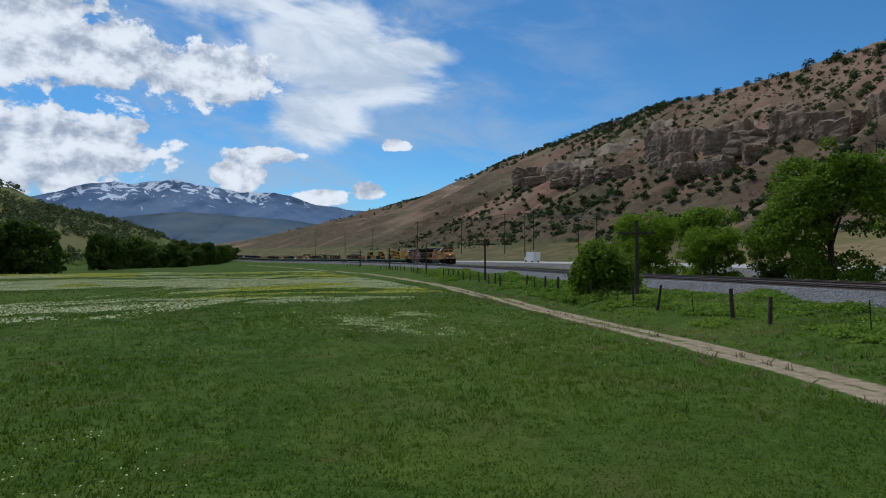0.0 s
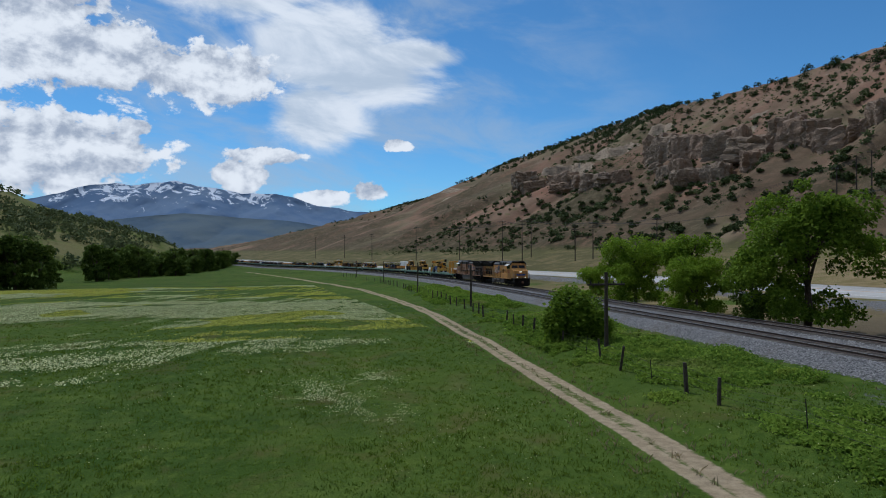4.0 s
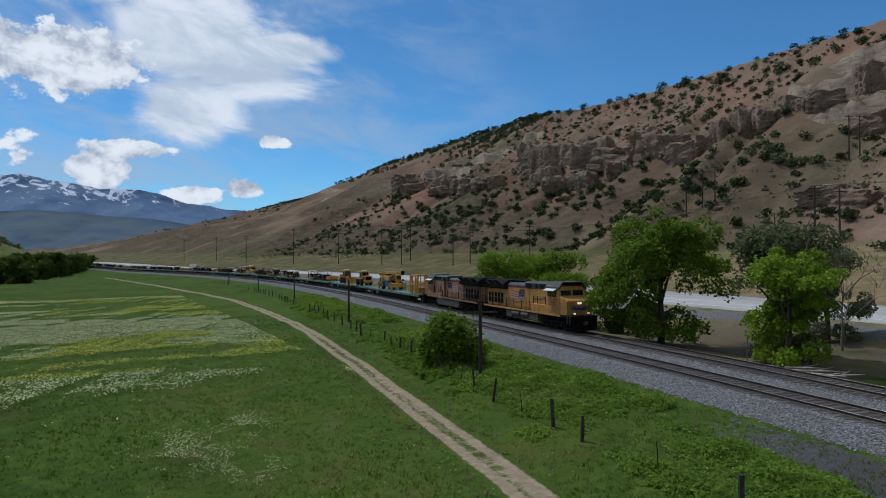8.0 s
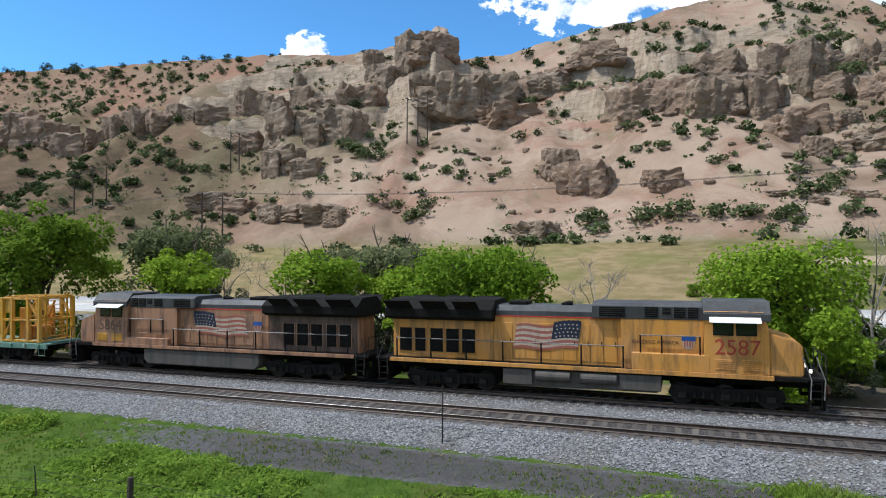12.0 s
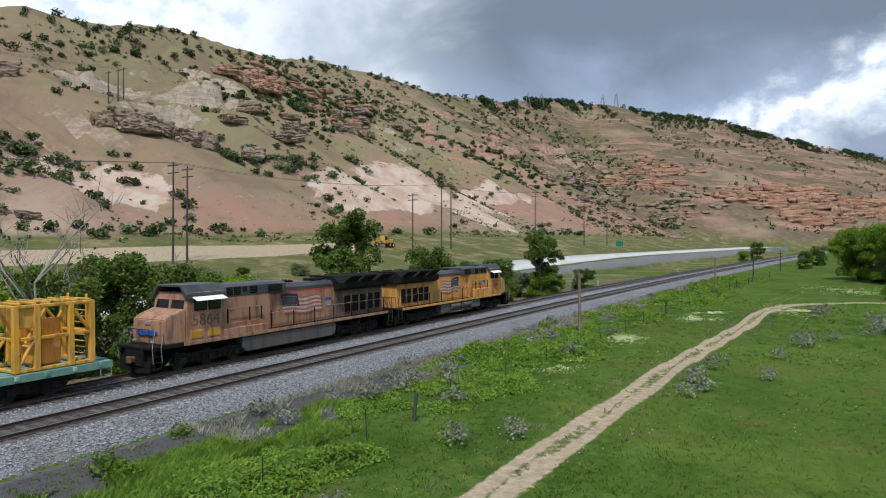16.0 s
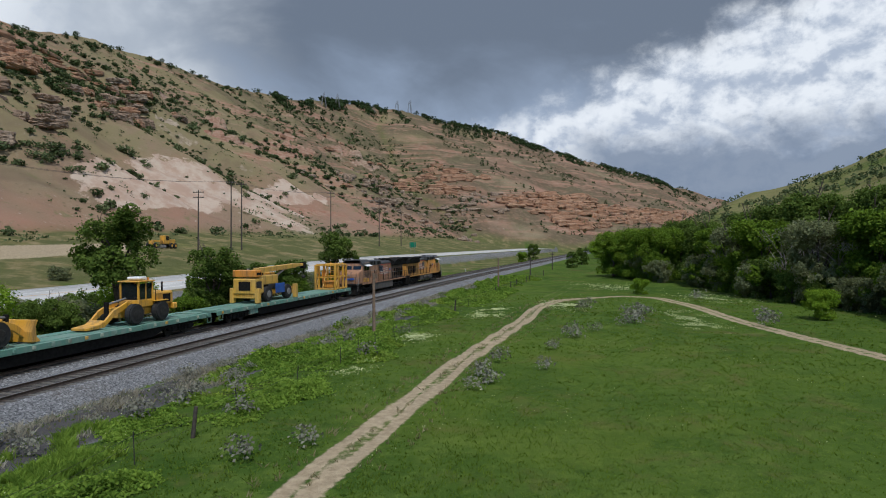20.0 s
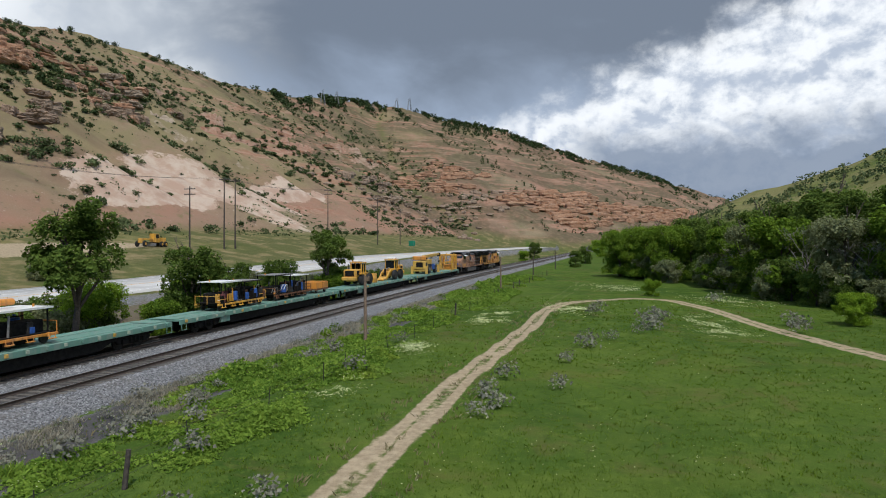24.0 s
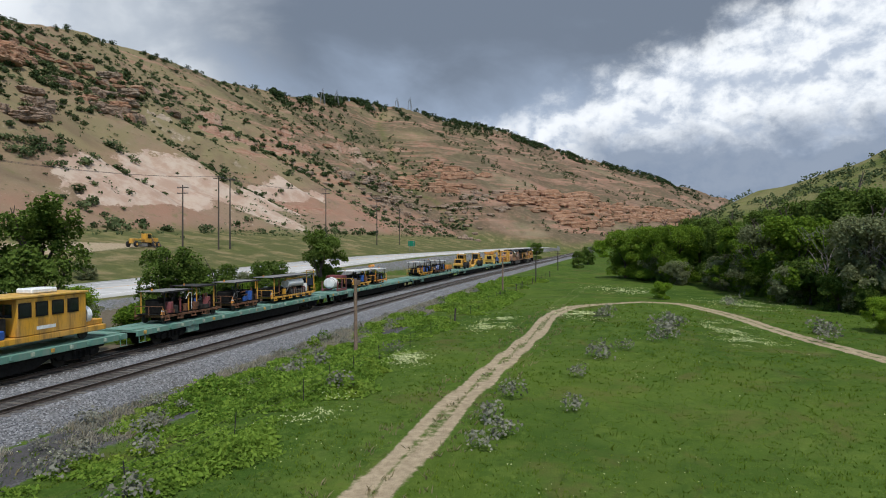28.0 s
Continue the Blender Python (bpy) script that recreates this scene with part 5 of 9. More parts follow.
# ---- rocks on the hillside ----
def rock_mat():
    m = Mat("sandstone", 0.92, 0, (0.3, 0.25, 0.18), 0.2)
    w = m.world()
    s = m.noise(0.55, 6, 0.72, w, 0.8, (0.3, 0.3, 1.2))
    c = m.mix(m.range(s, 0.35, 0.65), (0.17, 0.125, 0.088), (0.30, 0.225, 0.158))
    c = m.mix(m.range(m.noise(0.35, 6, 0.7, w), 0.5, 0.7, 0, 0.8), c, (0.40, 0.32, 0.24))
    c = m.mix(m.range(m.noise(0.9, 6, 0.7, w, 0, (1.8, 1.8, 0.2)), 0.52, 0.68, 0, 0.8), c, (0.15, 0.125, 0.10))
    c = m.mix(m.range(m.random(), 0.0, 1.0, 0, 0.45), c, (0.30, 0.19, 0.13))
    m.base(c)
    m.bump(m.math("ADD", m.noise(1.2, 7, 0.7, w), m.math("MULTIPLY", s, 0.6)), 0.9, 0.6)
    return m.m


def red_mat():
    m = Mat("red_sandstone", 0.92, 0, (0.36, 0.16, 0.09), 0.2)
    w = m.world()
    s = m.noise(0.5, 5, 0.7, w, 0.4, (0.12, 0.12, 1.5))
    c = m.mix(m.range(s, 0.35, 0.65), (0.29, 0.145, 0.082), (0.39, 0.245, 0.155))
    c = m.mix(m.range(m.noise(0.6, 6, 0.7, w, 0, (1.8, 1.8, 0.2)), 0.52, 0.68, 0, 0.7), c, (0.11, 0.065, 0.045))
    m.base(c)
    m.bump(m.noise(0.9, 7, 0.7, w), 0.9, 0.7)
    return m.m


M["rock"], M["red_rock"] = rock_mat(), red_mat()


def rock_mesh(seed, mat, blocky=0.8, detail=4, bedded=0.05):
    """A weathered block about 1 high and wide: bedded, cracked upright, worn round at the top."""
    bm = bmesh.new()
    bmesh.ops.create_icosphere(bm, subdivisions=detail, radius=0.62)
    off = Vector((seed * 7.3, seed * 3.1, seed * 1.7))
    for v in bm.verts:
        p = v.co.copy()
        c = max(abs(p.x), abs(p.y), abs(p.z)) / p.length
        p *= 1 + blocky * (1 / c - 1) * 0.9
        q = p + off
        cell = noise.cell(Vector((q.x * 3.1, q.y * 3.1, 0)))
        bed = noise.noise(Vector((q.x * 0.7, q.y * 0.7, q.z * 9.0)))
        lump = noise.fractal(q * 2.3, 1.0, 2.1, 5)
        fiss = abs(noise.noise(Vector((q.x * 4.2, q.y * 4.2, q.z * 0.5))))
        ledge = math.floor((q.z + 0.05 * noise.noise(q * 1.3)) * 6.0 + noise.noise(Vector((q.x, q.y, 0)) * 0.8))
        shelf = noise.cell(Vector((ledge * 1.7, seed * 3.3, 0.0)))
        p.xy *= 1 + bedded * shelf
        p *= 1 + 0.06 * cell + 0.04 * bed + 0.16 * lump - 0.14 * max(0, 0.14 - fiss) / 0.14
        v.co = p
    return mesh_of(bm, "rock_outcrop", mat, False)


ROCKS = [rock_mesh(s, M["rock"], 0.5 + 0.12 * (s % 4)) for s in range(1, 8)]
REDS = [rock_mesh(s, M["red_rock"], 0.8) for s in range(11, 14)]
rk = random.Random(5)


def contour(x, y):
    """The bearing of the slope's contour, in degrees."""
    h = height(np.array([x - 4, x + 4, x, x]), np.array([y, y, y - 4, y + 4]))
    return math.degrees(math.atan2(h[1] - h[0], h[2] - h[3]))


def outcrops(x0, d0, x1, d1, count, tall, wide, rocks, label, fall=0.0):
    """Rocks set along a line from one place on the slope to another."""
    for i in range(count):
        t = (i + rk.uniform(0.1, 0.9)) / count
        x, d = x0 + (x1 - x0) * t, d0 + (d1 - d0) * t + rk.uniform(-fall, fall)
        y = float(track_y(x)) + d
        h, w = tall * rk.uniform(0.45, 1.05), wide * rk.uniform(0.55, 1.3)
        z = float(height(x, y)[0])
        ob = new("rock_outcrop", rk.choice(rocks))
        ob.matrix_basis = pose(x, y, z + h * 0.04, rk.uniform(-5, 5), rk.uniform(-9, 9), contour(x, y) + rk.uniform(-28, 28)) @ Matrix.Diagonal((w * 1.05, w * rk.uniform(0.7, 1.0), h, 1))
        tagged(ob, label, "rock", "rock outcrops on the hillside")


def rubble(name, lines, rocks, label, long=1.0, low=1.0):
    """Far rocks that nobody could count, as one mesh."""
    vs, fs, n = [], [], 0
    for x0, d0, x1, d1, count, tall, wide, fall in lines:
        for i in range(count):
            t = (i + rk.uniform(0.1, 0.9)) / count
            x, d = x0 + (x1 - x0) * t, d0 + (d1 - d0) * t + rk.uniform(-fall, fall)
            y = float(track_y(x)) + d
            h, w = tall * rk.uniform(0.45, 0.95), wide * rk.uniform(0.6, 1.4)
            m = np.array(pose(x, y, float(height(x, y)[0]) + h * 0.08, rk.uniform(-4, 4), rk.uniform(-6, 6), contour(x, y) + rk.uniform(-14, 14)) @ Matrix.Diagonal((w * long, w * 0.8, h * low, 1)))
            me = rk.choice(rocks)
            v = np.empty(len(me.vertices) * 3)
            me.vertices.foreach_get("co", v)
            f = np.empty(len(me.loops), np.int32)
            me.loops.foreach_get("vertex_index", f)
            vs.append(v.reshape(-1, 3) @ m[:3, :3].T + m[:3, 3])
            fs.append(f.reshape(-1, 3) + n)
            n += len(me.vertices)
    tagged(new(name, raw_mesh(name, np.concatenate(vs), np.concatenate(fs), rocks[0].materials[0])), label, "rock", kind="stuff")


RED_FAR = [rock_mesh(s, M["red_rock"], 1.1, 3, 0.16) for s in range(14, 18)]
GREY_FAR = [rock_mesh(s, M["rock"], 0.7, 3) for s in range(18, 22)]
GREY = "weathered grey-tan sandstone outcrop on the hillside"
outcrops(-330, 215, -205, 180, 16, 18, 14, ROCKS, GREY, 6)
outcrops(-460, 218, -330, 192, 12, 13, 14, ROCKS, GREY, 10)
outcrops(-300, 178, -220, 168, 6, 12, 9, ROCKS, GREY, 6)
outcrops(-215, 178, -128, 178, 15, 13, 9, ROCKS, GREY, 2)
outcrops(-125, 195, -70, 185, 10, 15, 10, ROCKS, GREY, 5)
outcrops(-110, 172, -62, 166, 7, 14, 10, ROCKS, GREY, 4)
outcrops(-75, 206, -44, 214, 8, 15, 11, ROCKS, GREY, 5)
outcrops(-46, 178, -16, 186, 8, 17, 12, ROCKS, GREY, 4)
outcrops(-20, 198, 20, 198, 9, 9, 9, ROCKS, GREY, 5)
outcrops(18, 166, 46, 162, 8, 13, 9, ROCKS, GREY, 3)
outcrops(42, 170, 92, 172, 18, 13, 9, ROCKS, GREY, 14)
outcrops(50, 152, 84, 148, 10, 7, 6, ROCKS, GREY, 7)
outcrops(100, 186, 135, 196, 7, 8, 8, ROCKS, GREY, 4)
outcrops(-90, 148, -74, 146, 3, 11, 8, ROCKS, GREY, 3)
outcrops(-102, 131, -90, 129, 2, 8, 8, ROCKS, "dark overhanging rock ledge on the lower slope", 1)
outcrops(-82, 123, -50, 119, 5, 5, 8, ROCKS, GREY, 2)
outcrops(0, 142, 12, 140, 3, 10, 8, ROCKS, GREY, 3)
outcrops(18, 133, 26, 132, 2, 5, 5, ROCKS, GREY, 1)
outcrops(-6, 116, -3, 116, 1, 6, 6, ROCKS, "pale boulder at the foot of the slope", 0)
outcrops(40, 118, 95, 122, 9, 2.2, 2.6, ROCKS, "pale boulder at the foot of the slope", 8)
outcrops(136, 158, 172, 160, 10, 5.5, 8, ROCKS, GREY, 3)
outcrops(180, 150, 240, 200, 9, 5, 7, ROCKS, GREY, 12)
RED = "rust-red sandstone outcrop on the upper slope"
outcrops(228, 214, 272, 222, 12, 5.5, 7.5, REDS, RED, 9)
outcrops(262, 196, 345, 226, 22, 4.5, 6.5, REDS + ROCKS[:3], RED, 16)
outcrops(455, 150, 560, 190, 26, 6, 8, ROCKS, GREY, 26)
rubble("red_rocks", ((440, 190, 640, 240, 34, 3.4, 4.0, 40), (600, 165, 690, 150, 50, 6, 6, 34), (600, 60, 760, -10, 130, 8.5, 8, 44), (760, -40, 900, -140, 90, 9, 9, 40), (250, 225, 330, 240, 24, 3.0, 4.2, 12)), RED_FAR, "rust-red sandstone ledges on the slopes at the valley's bend", 1.7, 0.8)
rubble("grey_rocks", ((560, 120, 640, 90, 30, 4, 6, 30), (420, 160, 560, 190, 40, 3, 4.5, 30), (470, 120, 600, 150, 70, 3.2, 4.2, 40), (-20, 140, 120, 160, 70, 1.3, 1.8, 30), (-130, 140, -20, 150, 50, 1.3, 1.8, 26)), GREY_FAR, "loose grey-tan rocks scattered on the slopes")
outcrops(95, 170, 130, 200, 10, 7, 8, ROCKS, GREY, 8)


# ---- poles, fence, signs ----
def bar(name, p, q, r, mat, parent, r2=None, sides=7):
    bm = bmesh.new()
    rod(bm, p, q, r, r2, sides)
    return part(name, bm, mat, parent)


def old_pole(x, d, tall, arm, mat, label, lean=(0, 0), arm_low=0.75, flag_top=False):
    y = float(track_y(x)) + d
    z = float(height(x, y)[0])
    P = tagged(new("telegraph_pole"), label, "pole", "old line poles beside the railway")
    P.matrix_basis = pose(x, y, z - 0.1, lean[0], lean[1], math.degrees(math.atan2(float(track_y(x + 1) - track_y(x)), 1)))
    bar("pole", (0, 0, 0), (0, 0, tall), 0.14, mat, P, 0.10, 9)
    if arm:
        a = bmesh.new()
        box(a, -0.05, 0.05, -arm / 2, arm / 2, tall - arm_low - 0.06, tall - arm_low + 0.06, 0.01)
        ar = part("crossarm", a, mat, P)
        for k in (-0.42, -0.2, 0.2, 0.42):
            bar("insulator", (0, k * arm, tall - arm_low + 0.06), (0, k * arm, tall - arm_low + 0.2), 0.035, M["dark_metal"], ar, 0.025, 6)
    if flag_top:
        b = bmesh.new()
        box(b, 0.1, 0.8, -0.04, 0.04, tall - 0.45, tall - 0.12, 0.01)
        part("board", b, mat, P)
    return P


DARK_POLE = "dark cut-off wooden telegraph pole with a crossarm beside the fence"
old_pole(-34.1, -10.1, 5.0, 2.4, M["pole_wood"], DARK_POLE)
old_pole(-72.5, -10.5, 5.2, 2.4, M["pole_wood"], DARK_POLE)
old_pole(-113.3, -10.4, 5.2, 2.4, M["pole_wood"], DARK_POLE)
old_pole(-155, -10.2, 5.2, 2.0, M["pole_wood"], DARK_POLE)
old_pole(-196.5, -9.9, 5.2, 2.0, M["pole_wood"], DARK_POLE)
old_pole(11.4, -6.2, 4.75, 1.2, M["pale_pole"], "bare grey weathered pole with a broken crossarm beside the track", (0, 0.6), 1.65)
old_pole(51.7, -7.9, 5.1, 0, M["pale_pole"], "leaning brown pole with a short board on top", (0, -0.5), flag_top=True)
old_pole(103.9, -9.2, 5.2, 0, M["pale_pole"], "grey wooden pole in the trackside grass")
old_pole(138.5, -9.6, 4.6, 1.2, M["pole_wood"], DARK_POLE)
old_pole(178, -9.6, 5.2, 1.2, M["pole_wood"], DARK_POLE)


def power_pole(x, d, tall, kind, label):
    y = float(track_y(x)) + d
    P = tagged(new("power_pole"), label, "power pole", "power poles along the hillside")
    P.matrix_basis = pose(x, y, float(height(x, y)[0]) - 0.3, 0, 0, -11)
    bar("pole", (0, 0, 0), (0, 0, tall), 0.22, M["pole_wood"], P, 0.13, 8)
    for zz in ((0.6,) if kind == 1 else (0.6, 1.9)):
        a = bmesh.new()
        box(a, -0.07, 0.07, -1.5, 1.5, tall - zz - 0.09, tall - zz + 0.09)
        ar = part("crossarm", a, M["pole_wood"], P)
        for k in (-1.35, -0.5, 0.5, 1.35):
            bar("insulator", (0, k, tall - zz + 0.09), (0, k, tall - zz + 0.34), 0.07, M["grey_metal"], ar, 0.05, 6)
    return P


ROAD_POLE = "tall dark wooden power pole by the highway meadow"
for x, d, tall in ((-67, 75, 16), (-64.2, 78, 15), (-162, 75, 13.8), (-210, 75, 14), (-206, 80, 14), (-250, 75, 18), (-258, 84, 18), (-267, 75, 18.6), (-308, 75, 17.6), (-357, 75, 20), (-420, 75, 18), (-480, 78, 18),
                   (-540, 75, 18), (88, 75, 18), (90.7, 75, 17.5), (156, 75, 15.7), (169, 75, 19), (173.6, 75, 19), (226, 75, 20), (270, 75, 20), (296, 75, 16.7)):
    power_pole(x, d, tall, 2 if x % 2 < 1 else 1, ROAD_POLE)
HILL_POLE = "dark wooden power pole standing on the dry slope"
for x, d, tall in ((-45.4, 155.5, 14.5), (-42.5, 158, 15), (-40, 161, 16), (-107.7, 155, 13.6), (-104.5, 155, 13), (-141.4, 122.5, 12), (-137, 125, 12.5), (-133, 126, 12), (148.9, 172, 10.5), (151.8, 172, 10.5), (155, 174, 10.5)):
    power_pole(x, d, tall, 1, HILL_POLE)



def wires(name, stops, label, count):
    """Slack conductors from crossarm to crossarm, each stop (x, d, pole height)."""
    W = tagged(new(name), label, "power line", "power lines along the hillside")
    tops = []
    for x, d, tall in stops:
        y = float(track_y(x)) + d
        tops.append(Vector((x, y, float(height(x, y)[0]) + tall - 0.45)))
    for k in range(count):
        bm = bmesh.new()
        off = Vector((0, (k - (count - 1) / 2) * 1.25, 0))
        for a, b in zip(tops, tops[1:]):
            sag = (b - a).length * 0.022
            pts = [a + (b - a) * (i / 8) + off - Vector((0, 0, sag * 4 * (i / 8) * (1 - i / 8))) for i in range(9)]
            tube_line(bm, pts, 0.035, 3)
        part("wire", bm, M["dark_metal"], W)


wires("power_line", ((-308, 75, 17.6), (-250, 75, 18), (-206, 80, 14), (-162, 75, 13.8), (-104.5, 155, 13), (-42.5, 158, 15), (151.8, 172, 10.5)), "thin dark wires strung between wooden power poles", 3)
wires("power_line", ((-540, 75, 18), (-420, 75, 18), (-357, 75, 20), (-267, 75, 18.6), (-210, 75, 14), (-67, 75, 16), (88, 75, 18), (169, 75, 19), (226, 75, 20), (270, 75, 20)), "thin dark wires strung between wooden power poles", 2)


def tower(x, y, tall):
    """A lattice pylon on the far ridge."""
    T = tagged(new("pylon"), "grey steel lattice pylon on the far ridge", "pylon", "pylons on the ridge")
    T.matrix_basis = pose(x, y, float(height(x, y)[0]) - 1.0, 0, 0, 20)
    for sx in (-1, 1):
        for sy in (-1, 1):
            bar("leg", (sx * 3, sy * 2.4, 0), (sx * 1.4, sy * 1.2, tall), 0.30, M["grey_metal"], T, 0.22, 5)
    for k in range(4):
        a, b = k / 4, (k + 1) / 4
        bar("brace", (-4 + 2.4 * a, -3 + 1.8 * a, tall * a), (4 - 2.4 * b, -3 + 1.8 * b, tall * b), 0.16, M["grey_metal"], T, None, 4)
        bar("brace", (4 - 2.4 * a, -3 + 1.8 * a, tall * a), (-4 + 2.4 * b, -3 + 1.8 * b, tall * b), 0.16, M["grey_metal"], T, None, 4)
    bar("crossarm", (-7.5, 0, tall), (7.5, 0, tall), 0.35, M["grey_metal"], T, None, 5)
    bar("crossarm", (-5.5, 0, tall + 2.6), (5.5, 0, tall + 2.6), 0.25, M["grey_metal"], T, None, 5)


for x, y, tall in ((691, 149, 13.5), (725, 140.5, 14), (858, 85, 13.5), (882, 69.5, 14), (825, 113, 7)):
    tower(x, y, tall)


def fence():
    """Old wire fence: uneven wooden posts, thin steel ones between, sagging wires."""
    fr = random.Random(9)
    F = tagged(new("fence"), "old wire fence of crooked dark wooden posts and thin steel posts", "fence")
    xs, x = [], -215.0
    while x < 150:
        xs.append(x)
        x += fr.choice((2.6, 3.4, 4.0, 4.6)) if x < -5 else fr.choice((3.0, 4.2, 5.5))
    tops = []
    for i, x in enumerate(xs):
        d = -11.8 if x < -30 else np.interp(x, [-30, -13, 20, 60, 150], [-11.9, -11.2, -10.2, -10.6, -11.5])
        x, d = x + fr.uniform(-0.3, 0.3), d + fr.uniform(-0.15, 0.15)
        y = float(track_y(x)) + d
        z = float(height(x, y)[0])
        wood = fr.random() < (0.6 if x < -10 else 0.15)
        tall, r = (fr.uniform(1.0, 1.35), fr.uniform(0.06, 0.10)) if wood else (fr.uniform(1.0, 1.25), 0.022)
        lx, ly = fr.uniform(-0.12, 0.12), fr.uniform(-0.12, 0.12)
        if abs(x + 28) < 1.6:
            lx = 0.45
        bar("post", (x, y, z - 0.1), (x + lx, y + ly, z + tall), r, M["pole_wood"] if wood else M["dark_metal"], F, r * 0.85, 7 if wood else 5)
        tops.append((x, y, z, lx, ly, tall))
    for level in (0.35, 0.62, 0.88):
        bm = bmesh.new()
        for a, b in zip(tops, tops[1:]):
            p = [Vector((q[0] + q[3] * level, q[1] + q[4] * level, q[2] + q[5] * level)) for q in (a, b)]
            mid = (p[0] + p[1]) / 2 - Vector((0, 0, 0.05))
            rod(bm, p[0], mid, 0.006, sides=3)
            rod(bm, mid, p[1], 0.006, sides=3)
        part("wire", bm, M["dark_metal"], F)


fence()


def marker(x, d, tall, mat, label, plate=False):
    y = float(track_y(x)) + d
    P = tagged(new("marker_post"), label, "marker post")
    P.matrix_basis = pose(x, y, float(height(x, y)[0]) - 0.05)
    bar("post", (0, 0, 0), (0, 0, tall), 0.03, mat, P, None, 6)
    if plate:
        b = bmesh.new()
        box(b, -0.12, 0.12, -0.02, 0.02, tall - 0.3, tall, 0.01)
        part("plate", b, mat, P)


marker(-4.2, -2.6, 2.2, M["dark_metal"], "thin dark steel rod standing in the ballast")
marker(108, 9.5, 1.2, M["white"], "short white trackside marker post", True)
marker(160, 10, 1.2, M["white"], "short white trackside marker post", True)
marker(-29.5, 10.3, 2.0, M["pale_pole"], "pale wooden stake beside the trees")


def road_sign(x, d, tall, w, h, mat, label):
    y = float(track_y(x)) + d
    S = tagged(new("road_sign"), label, "road sign")
    S.matrix_basis = pose(x, y, float(height(x, y)[0]) - 0.1, 0, 0, 165)
    for k in (-w * 0.3, w * 0.3):
        bar("post", (0.05, k, 0), (0.05, k, tall), 0.05, M["grey_metal"], S)
    b = bmesh.new()
    box(b, -0.03, 0.0, -w / 2, w / 2, tall - h, tall, 0.01)
    p = part("panel", b, mat, S)
    b = bmesh.new()
    for k in range(2):
        box(b, -0.04, -0.031, -w * 0.35, w * 0.35, tall - h * (0.35 + 0.4 * k) - 0.08, tall - h * (0.35 + 0.4 * k) + 0.08)
    part("writing_bars", b, M["white"], p)


M["sign_green"] = plain("sign_green", (0.01, 0.17, 0.09), 0.4)
road_sign(265, 59, 4.6, 2.8, 2.2, M["sign_green"], "green highway direction sign on two posts")

# ---- plants ----
def quads_mesh(name, centres, sizes, mat, seed, up=0.0, aspect=1.0, out=None):
    """Many small leaf quads, each turned at random."""
    r = np.random.RandomState(seed)
    n = len(centres)
    a = r.normal(size=(n, 3))
    a[:, 2] += up
    if out is not None:  # the leaves of a crown mostly face outwards
        a += out * 0.9
    a /= np.linalg.norm(a, axis=1)[:, None]
    b = np.cross(a, r.normal(size=(n, 3)))
    b /= np.linalg.norm(b, axis=1)[:, None] + 1e-9
    c = np.cross(a, b)
    s = np.asarray(sizes)[:, None] * 0.5
    b, c = b * s, c * s * aspect
    v = np.stack([centres - b - c * 0.3, centres + c, centres + b - c * 0.3, centres - c], 1).reshape(-1, 3)
    f = np.arange(4 * n).reshape(n, 4)
    return raw_mesh(name, v, f, mat)


def outward(p, mid):
    o = p - np.asarray(mid)
    o /= np.linalg.norm(o, axis=1)[:, None] + 1e-9
    return o + np.array((0, 0, 0.25))


def crown_points(r, lobes, per, spread=0.22):
    """Leaf places on lumpy shells of the lobes (x, y, z, radius), with ragged edges and gaps."""
    out, size = [], []
    for x, y, z, rad in lobes:
        n = int(per * rad * rad)
        d = r.normal(size=(n, 3))
        d /= np.linalg.norm(d, axis=1)[:, None]
        k = rad * (0.62 + 0.46 * r.rand(n) ** 0.6) * np.where(r.rand(n) < 0.10, 1.3, 1.0)
        bump = 0.78 + 0.5 * fbm(d[:, 0] * 2.6 + x * 3 + 9, d[:, 1] * 2.6 + d[:, 2] * 2.2 + z, 3, int(abs(x * 97 + y * 31 + z * 7)) % 999)
        keep = (d[:, 2] > -0.35 - 0.6 * r.rand(n)) & (bump > 0.94)
        p = np.array((x, y, z)) + d * (k * bump)[:, None] * np.array((1, 1, 0.95))
        out.append(p[keep])
    return np.concatenate(out)


